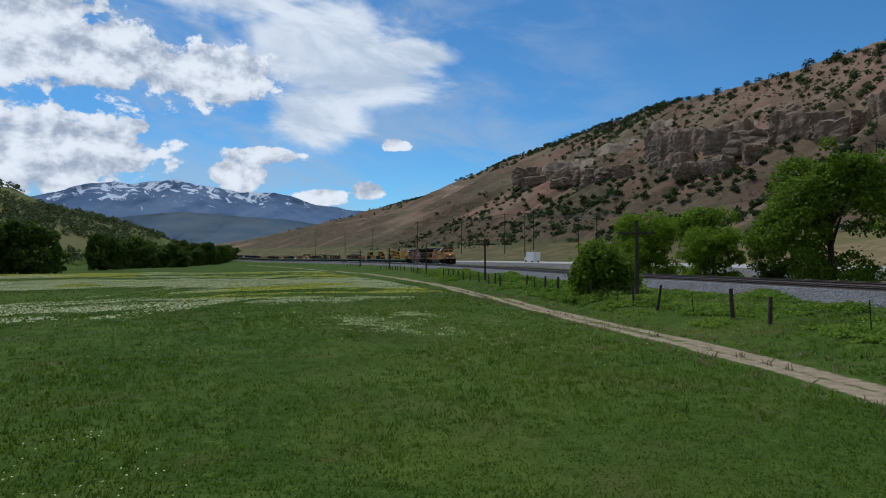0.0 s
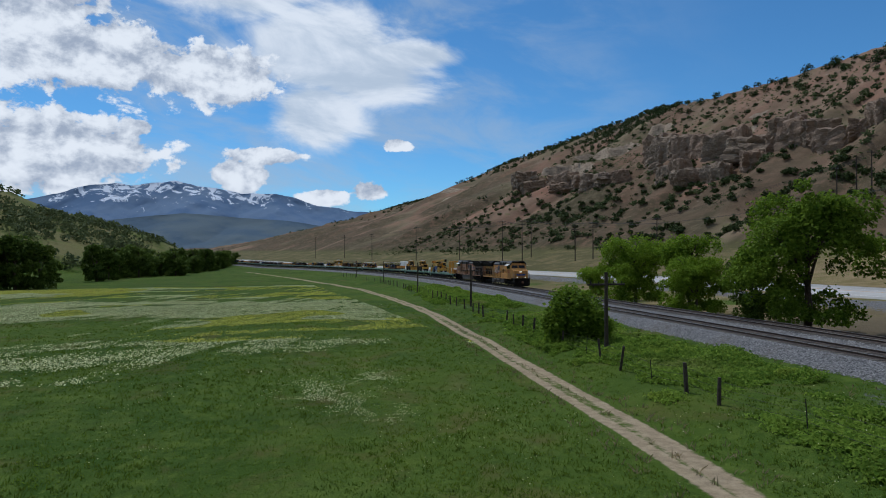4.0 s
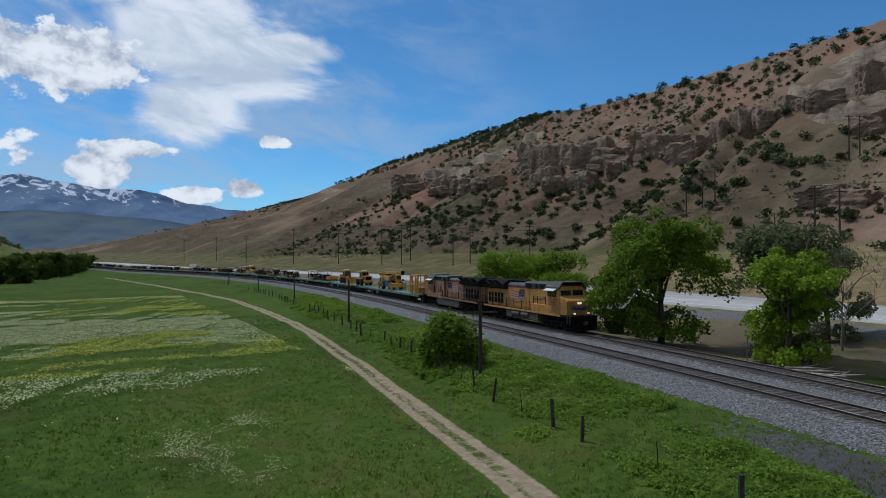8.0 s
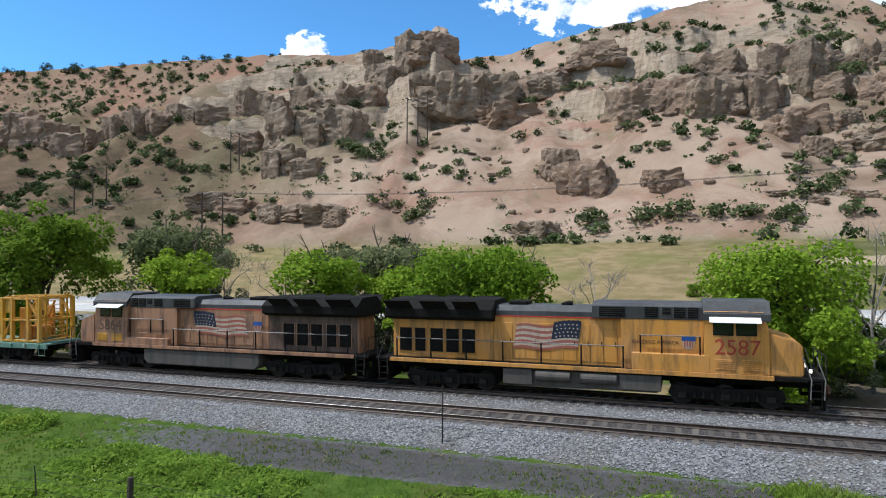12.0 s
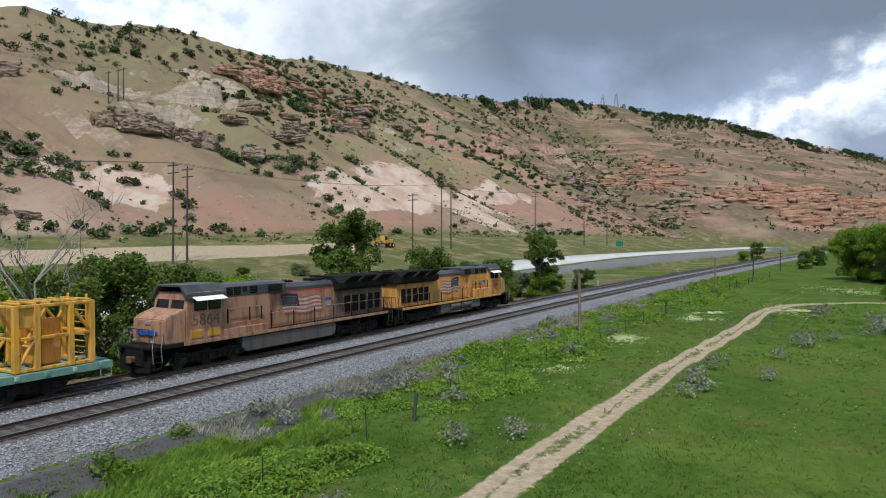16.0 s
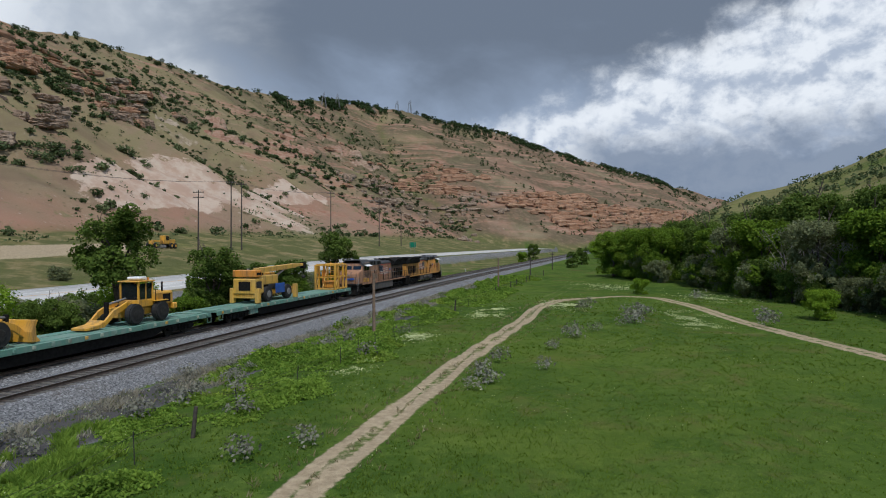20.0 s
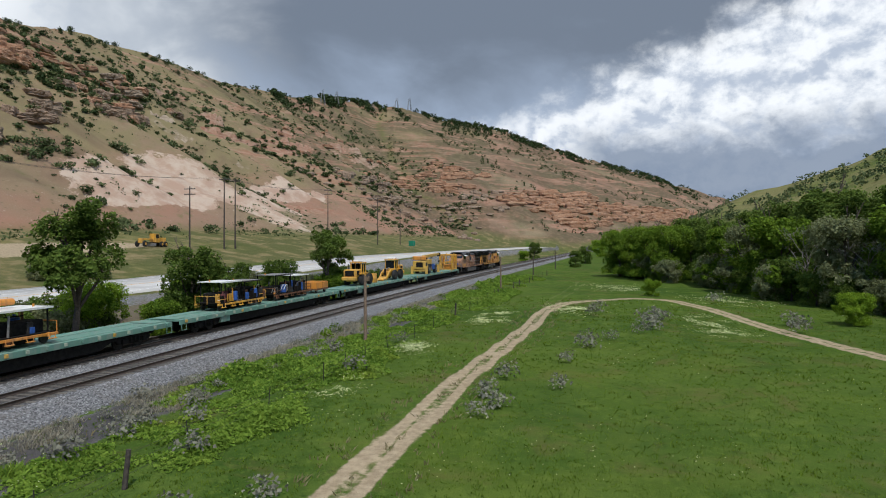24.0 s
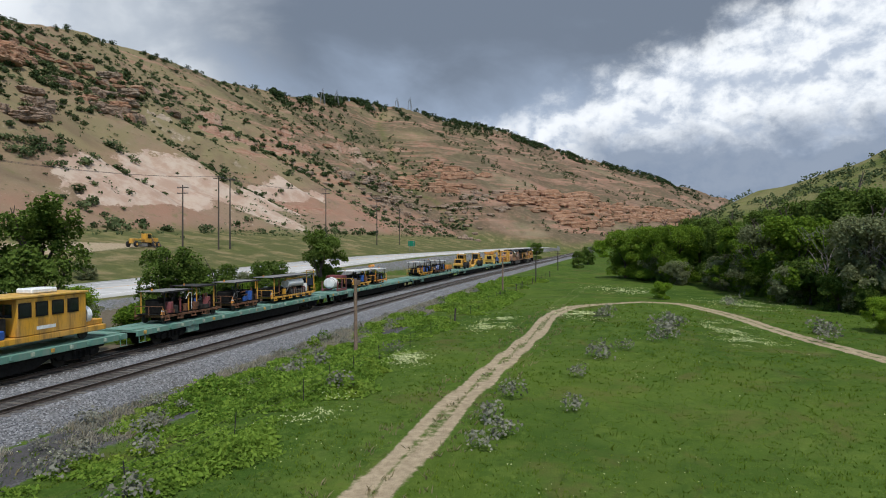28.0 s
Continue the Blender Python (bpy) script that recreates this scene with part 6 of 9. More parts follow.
def trunk_bm(r, tall, girth, limbs, reach, lean=0.1):
    """A tapered, bent trunk that forks into limbs."""
    bm = bmesh.new()
    pts = [Vector((0, 0, -0.3))]
    for i in range(4):
        pts.append(pts[-1] + Vector((r.uniform(-lean, lean) * tall * 0.15, r.uniform(-lean, lean) * tall * 0.15, tall * 0.16)))
    for i, (a, b) in enumerate(zip(pts, pts[1:])):
        rod(bm, a, b, girth * (1 - 0.16 * i), girth * (1 - 0.16 * (i + 1)), 8)
    ends = []
    for k in range(limbs):
        base = pts[2 + k % 3]
        ang = k * 2.4 + r.uniform(-0.4, 0.4)
        tip = base + Vector((math.cos(ang) * reach * r.uniform(0.5, 0.9), math.sin(ang) * reach * r.uniform(0.5, 0.9), tall * r.uniform(0.22, 0.48)))
        mid = (base + tip) / 2 + Vector((r.uniform(-0.3, 0.3), r.uniform(-0.3, 0.3), r.uniform(-0.2, 0.5)))
        rod(bm, base, mid, girth * 0.45, girth * 0.3, 6)
        rod(bm, mid, tip, girth * 0.3, girth * 0.1, 6)
        for q in range(3):
            e = mid + (tip - mid) * (0.3 + 0.3 * q) + Vector((r.uniform(-1, 1), r.uniform(-1, 1), r.uniform(0.1, 0.9))) * reach * 0.25
            rod(bm, mid + (tip - mid) * (0.2 + 0.25 * q), e, girth * 0.13, girth * 0.04, 5)
        ends.append(tip)
    return bm, ends


def tree_meshes(seed, tall, width, mat, leaf, per, limbs=7, girth=None, clear=0.22):
    r = random.Random(seed)
    nr = np.random.RandomState(seed)
    bm, ends = trunk_bm(r, tall, girth or tall * 0.028, limbs, width * 0.36)
    lobes = [(e.x, e.y, min(e.z, tall * 0.80), width * r.uniform(0.12, 0.17)) for e in ends]
    # a few masses of uneven size, each a heap of small clumps
    low = tall * clear
    for k in range(10):
        ang, far = k * 2.4 + r.uniform(-0.6, 0.6), width * r.uniform(0.10, 0.40)
        up = low + (tall - low) * (0.18 + 0.64 * ((k * 0.618 + r.uniform(0, 0.25)) % 1.0))
        if up > tall * 0.7:
            far *= 0.55
        big = width * r.uniform(0.15, 0.25)
        cx, cy = math.cos(ang) * far, math.sin(ang) * far
        for j in range(9):
            v = Vector((r.gauss(0, 1), r.gauss(0, 1), r.gauss(0.2, 1.0))).normalized() * big * r.uniform(0.45, 1.15)
            rad = width * r.uniform(0.04, 0.085)
            lobes.append((cx + v.x, cy + v.y, min(max(up + v.z * 0.8, rad * 0.6), tall - rad), rad))
    if clear < 0.15:
        for k in range(9):
            ang = r.uniform(0, 6.28)
            rad = width * r.uniform(0.07, 0.12)
            lobes.append((math.cos(ang) * width * r.uniform(0.1, 0.36), math.sin(ang) * width * r.uniform(0.1, 0.36), rad * r.uniform(0.5, 1.6), rad))
    p = crown_points(nr, lobes, per)
    p = p[p[:, 2] > tall * clear * 0.5]
    return mesh_of(bm, "trunk", M["bark"]), quads_mesh("crown", p, nr.uniform(0.55, 1.3, len(p)) * leaf, mat, seed, 0.4, 1.0, outward(p, (0, 0, tall * (0.4 + 0.4 * clear))))


def plant_tree(meshes, x, y, scale, turn, label, group, name="tree", sink=0.1, squash=1.0):
    T = tagged(new(name), label, "tree", group)
    T.matrix_basis = pose(x, y, float(height(x, y)[0]) - sink, 0, 0, turn) @ Matrix.Diagonal((scale * squash, scale * squash, scale, 1))
    part("trunk", meshes[0], None, T)
    part("crown", meshes[1], None, T)
    return T


BIG = [tree_meshes(s, 12, 12.5, M["leaf"], 0.25, 440, 8, clear=0.14) for s in (1, 2)]
ROUND = [tree_meshes(s, 8.4, 9.6, M["leaf_bright"], 0.21, 640, 9, clear=0.1) for s in (3, 4)]
SLIM = [tree_meshes(s, 7, 5.6, M["leaf_bright"], 0.19, 850, 7, clear=0.06) for s in (5, 6)]
DARK = [tree_meshes(s, 8, 7, M["leaf_dark"], 0.20, 850, 7, clear=0.05) for s in (7, 8)]
HIGH = [tree_meshes(s, 11, 6.6, M["leaf_dark"], 0.22, 850, 8, clear=0.34) for s in (9, 10)]
GROVE = [tree_meshes(s, 16, 13, M["leaf_dark"], 0.36, 480, 8, clear=0.04) for s in (21, 22)]
GROVE2 = [tree_meshes(s, 13, 11, M["leaf"], 0.32, 560, 8, clear=0.04) for s in (23, 24)]
PALE = [tree_meshes(s, 12, 9, M["leaf_grey"], 0.25, 480, 9, clear=0.03) for s in (26, 27)]

FAR = [tree_meshes(s, 14, 12, M["leaf_dark"], 0.72, 110, 5, clear=0.04) for s in (61, 62)]
THICK = [tree_meshes(s, 5, 5.5, m, 0.20, 700, 7, clear=0.02) for s, m in ((63, M["leaf_dark"]), (64, M["leaf"]), (65, M["leaf_grey"]))]

M["bleached"] = plain("bleached_wood", (0.45, 0.41, 0.35), 0.9, 0, 0.25, 9, 0.3)

tr = random.Random(33)
COTTON = "tall green cottonwood with a dark forked trunk beside the track"
YOUNG = "bright green rounded tree beside the railway"
for meshes, x, d, s, label in (
    (BIG[0], -40.2, 11.5, 1.0, COTTON), (PALE[0], -30.5, 15.5, 0.92, "thin-leaved grey-green tree near the road"), (ROUND[0], -71, 12, 1.06, YOUNG), (SLIM[0], -60, 13, 1.3, YOUNG), (ROUND[1], -56.5, 11.5, 0.74, YOUNG),
    (DARK[0], -50, 14, 0.85, "dark green tree in the row beside the track"), (SLIM[1], -27.5, 12.5, 1.25, YOUNG), (SLIM[1], -15.8, 12, 1.2, YOUNG), (PALE[1], -12, 17, 0.8, "thin-leaved grey-green tree near the road"), (PALE[1], -3, 20, 0.68, "thin-leaved grey-green tree near the road"),
    (ROUND[1], -4.4, 12, 0.97, YOUNG), (ROUND[0], 11.2, 11.5, 0.97, YOUNG), (SLIM[1], 21, 12.5, 0.95, YOUNG),
    (SLIM[0], -9.5, 14, 1.05, YOUNG), (SLIM[1], 3.5, 17, 0.7, YOUNG), (DARK[0], 26.5, 13, 0.92, "dark green tree in the row beside the track"), (DARK[1], 31, 14, 0.95, "dark green tree in the row beside the track"),
    (DARK[0], 36, 14.5, 0.9, "dark green tree in the row beside the track"), (ROUND[0], 41, 15, 0.7, YOUNG), (HIGH[0], 48, 10.4, 1.0, "tall dark tree with a high crown beside the track"),
    (DARK[0], 60.8, 10.6, 0.98, "round dark green tree beside the track"), (HIGH[1], 86.6, 9.9, 0.86, "tall dark tree with a high crown beside the track"), (DARK[1], 79, 12, 0.8, "dark green tree in the row beside the track"),
    (DARK[0], 71, 13, 0.75, "dark green tree in the row beside the track"), (DARK[1], 92, 11, 0.62, "dark green tree in the row beside the track"), (ROUND[1], 54, 14, 0.6, YOUNG), (DARK[0], 43, 11, 0.55, "low dark green tree beside the track"),
    (ROUND[0], -88, 14, 0.62, YOUNG), (SLIM[1], -80, 15, 0.7, YOUNG), (PALE[0], -20, 26, 0.75, "thin-leaved grey-green tree near the road"), (PALE[0], -8, 25, 0.7, "thin-leaved grey-green tree near the road"),
    (PALE[0], -34, 27, 0.8, "thin-leaved grey-green tree near the road"), (PALE[0], 16, 20, 0.6, "thin-leaved grey-green tree near the road"), (DARK[1], 279, 11, 0.95, "round green tree where the tracks bend"), (ROUND[0], 250, 11, 0.5, "round green tree where the tracks bend"),
    (ROUND[1], 305, -16, 1.0, YOUNG), (DARK[0], 215, -15, 0.8, YOUNG), (DARK[1], 190, -14, 0.65, YOUNG),
):
    plant_tree(meshes, x, float(track_y(x)) + d, s * tr.uniform(0.96, 1.04), tr.uniform(0, 360), label, "trees beside the railway")

# undergrowth between the railway and the highway
for i in range(74):
    x = -52 + i * 2.15 + tr.uniform(-1, 1)
    if (x < 14 and i % 3) or x < -17:
        continue
    d = tr.uniform(9.6, 15.5) if i % 4 else tr.uniform(16, 24)
    k = tr.choice((0, 0, 1, 2)) if x > 10 else tr.choice((1, 1, 2))
    plant_tree(THICK[k], x, float(track_y(x)) + d, tr.uniform(0.4, 0.85), tr.uniform(0, 360), ("dark leafy bush beside the railway", "green leafy bush beside the railway", "grey-green brush beside the railway")[k], "bushes beside the railway", "bush", 0.15, 1.15)
for i in range(30):  # brush along the highway's banks
    x = 18 + i * 3.4 + tr.uniform(-1.5, 1.5)
    d = tr.uniform(18, 30) if i % 3 else tr.uniform(57, 64)
    k = tr.choice((0, 1, 2, 2))
    plant_tree(THICK[k], x, float(track_y(x)) + d, tr.uniform(0.3, 0.6), tr.uniform(0, 360), ("dark leafy bush beside the railway", "green leafy bush beside the railway", "grey-green brush beside the railway")[k], "bushes beside the railway", "bush", 0.15, 1.3)
for x, d, turn, ln in ((-25.5, 9.6, 20, 3.2), (-24.2, 10.1, -15, 2.6), (-23.0, 9.5, 40, 2.2), (-26.4, 10.4, 5, 2.4)):  # bleached branches on the ground
    y = float(track_y(x)) + d
    bm = bmesh.new()
    rod(bm, (0, 0, 0.06), (ln * 0.5, 0.15, 0.2), 0.07, 0.05)
    rod(bm, (ln * 0.5, 0.15, 0.2), (ln, 0, 0.38), 0.05, 0.02)
    rod(bm, (ln * 0.45, 0.12, 0.2), (ln * 0.75, 0.7, 0.45), 0.035, 0.012)
    ob = new("fallen_branch", mesh_of(bm, "fallen_branch", M["bleached"]))
    ob.matrix_basis = pose(x, y, float(height(x, y)[0]), 0, 0, turn)
    tagged(ob, "bleached fallen branch on the bare ground beside the track", "branch", "fallen branches beside the track")
# grove at the edge of the field
GROVE_LABEL = "tall leafy cottonwood in the dense grove beside the field"
for x, y, s, k in ((141, -33, 0.85, 4), (132, -36, 0.9, 4), (123, -40, 0.9, 4), (128, -46, 0.8, 0), (114, -45, 0.72, 1), (104, -43, 0.8, 2), (95, -42, 0.9, 5), (86, -42, 0.85, 3), (78, -43, 0.9, 6), (70, -44, 0.9, 2),
                   (61, -46, 0.95, 5), (52, -46, 0.95, 6), (43, -48, 1.0, 5), (112, -55, 0.95, 0), (98, -54, 0.98, 1), (85, -55, 1.0, 0), (72, -56, 1.2, 5), (60, -58, 1.08, 0), (47, -60, 1.35, 6), (130, -58, 0.9, 1), (147, -46, 0.78, 3),
                   (160, -52, 0.85, 0), (178, -60, 0.9, 1), (120, -70, 1.05, 0), (100, -70, 1.1, 6), (82, -72, 1.15, 0), (64, -74, 1.15, 1), (150, -68, 0.95, 0), (200, -72, 0.9, 1), (225, -82, 1.0, 0), (250, -95, 1.0, 1), (172, -78, 1.0, 0)):
    ms = (GROVE[0], GROVE[1], GROVE2[0], GROVE2[1], BIG[1], PALE[0], PALE[1])[k]
    if y < -66 or x > 155:
        ms = FAR[k % 2]
    lab = {4: "broad green tree at the grove's edge", 5: "grey-green willow in the dense grove", 6: "grey-green willow in the dense grove"}.get(k, GROVE_LABEL)
    plant_tree(ms, x + tr.uniform(-2, 2), y + tr.uniform(-2, 2), s, tr.uniform(0, 360), lab, "trees of the grove")
for i in range(46):  # undergrowth that closes the grove's edge
    x = 36 + i * 2.5 + tr.uniform(-1, 1)
    y = -39.5 - tr.uniform(0, 3.5) + (4 if 118 < x else 0) - (2.5 if x < 70 else 0)
    ms = tr.choice(THICK)
    plant_tree(ms, x, y, tr.uniform(0.7, 1.25), tr.uniform(0, 360), "leafy grey-green bush at the foot of the grove", "undergrowth of the grove", "bush", 0.2)
# trees at the far edge of the pasture
for i in range(46):
    a, q = (i / 46) ** 0.8, tr.uniform(0, 1)
    x, y = -150 - 330 * a + tr.uniform(-14, 14), -50 + 42 * a + tr.uniform(-14, 10) - (20 if i < 6 else 0)
    ms = tr.choice(FAR)
    plant_tree(ms, x, y, tr.uniform(0.5, 0.95), tr.uniform(0, 360), "dark green tree at the far edge of the pasture", "trees at the pasture's edge")
for x, y, s in ((-163, -48, 1.02), (-156, -53, 1.0), (-170, -56, 0.95), (-166, -44, 0.85)):
    plant_tree(FAR[0], x, y, s * 0.92, tr.uniform(0, 360), "big dark leafy tree at the pasture's edge", "trees at the pasture's edge")


def bare_tree(x, d, tall):
    y = float(track_y(x)) + d
    T = tagged(new("bare_tree"), "leafless grey tree with thin twigs", "tree", "bare trees by the railway")
    T.matrix_basis = pose(x, y, float(height(x, y)[0]) - 0.1, 0, 0, tr.uniform(0, 360))
    bm, ends = trunk_bm(tr, tall, tall * 0.016, 9, tall * 0.42)
    part("trunk", bm, M["dead_wood"], T)
    bm = bmesh.new()
    for e in ends:
        for k in range(12):
            s = e + Vector((tr.uniform(-1, 1), tr.uniform(-1, 1), tr.uniform(-1.2, 0.3))) * tall * 0.06
            q = s + Vector((tr.uniform(-1, 1), tr.uniform(-1, 1), tr.uniform(0.3, 1.4))) * tall * 0.12
            rod(bm, s, q, 0.022, 0.006, 4)
    part("twigs", bm, M["dead_wood"], T)


for x, d, tall in ((17, 16, 8.2), (19.5, 17, 7.2), (24.5, 11.2, 9.4), (-14, 22, 7.5), (-24, 24, 8.0), (-30, 23, 7.5), (3, 24, 6.5)):
    bare_tree(x, d, tall)
for x, y, tall in ((101, -41.5, 7), (83, -41.5, 8.5), (74, -43, 8), (57, -45, 9.5), (48, -46.5, 10)):
    bare_tree(x, y - float(track_y(x)), tall)


def shrub_mesh(seed, mat, n, size, flat=0.7, leaf=0.34):
    nr = np.random.RandomState(seed)
    lobes = [(nr.uniform(-0.3, 0.3) * size, nr.uniform(-0.3, 0.3) * size, size * flat * nr.uniform(0.25, 0.55), size * nr.uniform(0.2, 0.34)) for _ in range(7)]
    p = crown_points(nr, lobes, n)
    p = p[p[:, 2] > -0.05 * size]
    return quads_mesh("shrub", p, nr.uniform(0.6, 1.4, len(p)) * leaf, mat, seed, 0.3, 1.0, outward(p, (0, 0, 0)))


def place(me, x, y, scale, label, group, name="shrub", category="shrub", wide=1.0):
    ob = new(name, me)
    ob.matrix_basis = pose(x, y, float(height(x, y)[0]) - 0.04, 0, 0, tr.uniform(0, 360)) @ Matrix.Diagonal((scale * wide, scale * wide, scale, 1))
    return tagged(ob, label, category, group)


# the round bush by the telegraph pole
bn = np.random.RandomState(77)
bush_lobes = [(bn.uniform(-1.0, 1.0), bn.uniform(-1.0, 1.0), bn.uniform(0.8, 3.0), bn.uniform(0.9, 1.3)) for _ in range(16)]
bp = crown_points(bn, bush_lobes, 900)
place(quads_mesh("bush", bp[bp[:, 2] > 0], bn.uniform(0.12, 0.26, int((bp[:, 2] > 0).sum())), M["leaf"], 78, 0.4, 1.0, outward(bp[bp[:, 2] > 0], (0, 0, 1.2))), -38.7, 21.9, 1.0, "dense rounded dark green bush beside the telegraph pole", "", "bush", "bush", 1.12)
place(ROUND[0][1], 91, -25.5, 0.28, "small grey-green bush at the fork of the dirt track", "", "bush", "bush")
place(ROUND[1][1], 63, -35, 0.36, "round green bush at the grove's edge", "", "bush", "bush")

JUN = [shrub_mesh(s, M["juniper"], 26, 4.0, 0.95, 0.55) for s in (41, 42, 43)]
SCR = [shrub_mesh(s, M["scrub"], 26, 4.0, 0.6, 0.55) for s in (44, 45, 46)]
SAGE = [shrub_mesh(s, M["sage"], 420, 1.0, 0.85, 0.10) for s in (47, 48, 49)]
GRN = [shrub_mesh(s, M["leaf"], 420, 1.0, 0.8, 0.12) for s in (51, 52)]
sr = random.Random(71)
n = 0
while n < 140:  # shrubs scattered over the slope
    x, d = sr.uniform(-330, 420), sr.uniform(96, 300)
    s = float(hill_frac(np.array([x]), np.array([d]))[0])
    want = float(fbm(np.array([x / 38]), np.array([d / 30]), 3, 101)[0])
    if s > 0.97 or want < 0.50 + 0.10 * sr.random():
        continue
    low = s < 0.35
    place(sr.choice(SCR if low or sr.random() < 0.5 else JUN), x, float(track_y(x)) + d, sr.uniform(0.45, 1.25), "rounded dark green shrub on the dry slope", "shrubs on the hillside")
    n += 1
for i in range(190):  # junipers along the skyline
    x = sr.uniform(-620, 640)
    if -60 < x < 110 and sr.random() < 0.75:
        continue
    d = float(crest_d(np.array(x))) - abs(sr.gauss(0, 9)) - 0.5
    place(sr.choice(JUN), x, float(track_y(x)) + d, sr.uniform(0.6, 1.3) * (1 + 0.3 * (x < -250)), "dark juniper on the crest of the hill", "junipers along the crest", "juniper", "juniper")
for cx, cd, rx, rd, k in ((-118, 150, 14, 5, 8), (-60, 160, 12, 9, 9), (-35, 124, 9, 3, 5), (10, 117, 26, 3, 10), (35, 116, 8, 2, 4), (100, 160, 8, 26, 26), (88, 132, 26, 6, 14), (50, 128, 22, 8, 10), (190, 142, 10, 5, 7), (75, 180, 16, 18, 10), (20, 185, 20, 6, 9), (180, 150, 12, 6, 6), (240, 158, 8, 4, 4), (300, 168, 6, 3, 3), (365, 165, 10, 4, 4)):
    for _ in range(k):  # thickets in hollows and at the foot of the slope
        x, d = sr.gauss(cx, rx * 0.6), sr.gauss(cd, rd * 0.6)
        place(sr.choice(SCR), x, float(track_y(x)) + d, sr.uniform(0.7, 1.5), "green thicket shrub in a hollow of the slope", "shrubs on the hillside", wide=1.15)
SAGE_LABEL = "silvery grey sagebrush in the grass"
for x, y, s in ((50.3, -8.8, 1.9), (36, -1.2, 1.5), (34.2, -1.5, 1.3), (32.8, -0.7, 1.1), (40, -2.4, 1.4), (45, -6.5, 1.2), (60, -16, 2.2), (63, -17, 2.4), (66, -18.5, 2.0), (57, -14.5, 1.5), (69, -13, 1.8), (75, -15, 1.6), (53, -11, 1.2), (28, 9.5, 1.3),
                (32, 11, 1.2), (24, 5.6, 1.2), (38, -5, 1.2), (41, 6, 1.5), (44, 9, 1.6), (47, 8.2, 1.5), (52, 4.5, 1.3), (30, 13, 1.4), (27, 13.5, 1.5), (22.5, 7.5, 1.3), (16, 9, 1.0), (58, -27.5, 2.0), (62, -29, 2.2), (80, -29.5, 2.0)):
    place(sr.choice(SAGE), x, y, s, SAGE_LABEL, "sagebrush in the field", "sagebrush", "shrub")
for i in range(60):  # grey brush along the ballast's edge
    x = sr.uniform(14, 120)
    d = sr.uniform(-6.4, -3.2)
    place(sr.choice(SAGE + GRN[:1]), x, float(track_y(x)) + d, sr.uniform(0.6, 1.3), "grey brush at the edge of the ballast", "brush beside the ballast", "sagebrush", "shrub")


# ---- what cannot be counted: grass, weeds, flowers, scrub far off ----
def tufts(name, x, y, tall, wide, blades, mat, seed, label, lean=1.3):
    """Blades of grass in tufts, each a bent sliver of two triangles."""
    r = np.random.RandomState(seed)
    n = len(x)
    z = height(x, y) - 0.02
    base = np.repeat(np.stack([x, y, z], -1), blades, 0)
    tall = np.repeat(tall, blades) * r.uniform(0.5, 1.15, n * blades)
    base[:, :2] += r.normal(scale=0.09, size=(n * blades, 2)) * (0.5 + np.repeat(wide, blades)[:, None] * 12)
    a = r.uniform(0, 6.283, n * blades)
    out = np.stack([np.cos(a), np.sin(a), 0 * a], -1)
    side = np.stack([-np.sin(a), np.cos(a), 0 * a], -1) * (np.repeat(wide, blades) * r.uniform(0.6, 1.2, n * blades))[:, None]
    bend = (r.uniform(0.1, lean, n * blades) * tall)[:, None] * out
    up = np.array((0, 0, 1.0))
    v = np.stack([base - side, base + side, base + bend * 0.4 + side * 0.7 + up * (tall * 0.6)[:, None], base + bend + up * tall[:, None]], 1).reshape(-1, 3)
    f = np.arange(4 * n * blades).reshape(-1, 4)[:, [0, 1, 2, 3]]
    return tagged(new(name, raw_mesh(name, v, f, mat)), label, "grass", kind="stuff")


def grass_mat(name, dark, light, dry):
    m = Mat(name, 0.8, 0, dark, 0.04)
    w = m.world()
    c = m.mix(m.island(), dark, light)
    c = m.mix(m.range(m.noise(0.16, 5, 0.6, w), 0.55, 0.72, 0, 0.6), c, dry)
    c = m.mix(m.range(m.noise(0.05, 4, 0.6, w), 0.40, 0.62, 0, 0.5), c, light)
    c = m.mix(m.range(m.noise(0.5, 6, 0.65, w), 0.48, 0.66, 0, 0.5), c, tuple(v * 0.6 for v in dark))
    c = m.mix(m.range(m.noise(0.27, 5, 0.6, w, 0.5), 0.56, 0.70, 0, 0.6), c, (light[0] * 1.15, light[1], light[2]))
    m.base(c)
    m.translucent(c, 0.5)
    return m.m


M["grass"] = grass_mat("field_grass", (0.08, 0.14, 0.014), (0.15, 0.22, 0.026), (0.20, 0.17, 0.055))
M["weeds"] = grass_mat("lush_weeds", (0.105, 0.20, 0.026), (0.28, 0.395, 0.06), (0.33, 0.31, 0.12))
M["field_weed"] = grass_mat("field_weeds", (0.085, 0.13, 0.016), (0.15, 0.21, 0.028), (0.20, 0.175, 0.06))
M["dry_grass"] = grass_mat("dry_grass", (0.20, 0.17, 0.08), (0.33, 0.28, 0.16), (0.13, 0.14, 0.05))
M["dead_grass"] = grass_mat("dead_grass", (0.30, 0.27, 0.20), (0.50, 0.46, 0.36), (0.36, 0.29, 0.18))
M["flower_white"] = plain("white_blossom", (0.60, 0.62, 0.32), 0.8, 0, 0.15)
M["flower_yellow"] = plain("yellow_blossom", (0.52, 0.52, 0.06), 0.8, 0, 0.2)
gr = np.random.RandomState(3)


def open_ground(x, y, margin=0.0):
    d = y - track_y(x)
    return (near_line(x, y, PATH_SMOOTH) > 1.05 + margin * 0) & (d < -3.4) & (near_line(x, y, SPUR_SMOOTH) > 0.7)


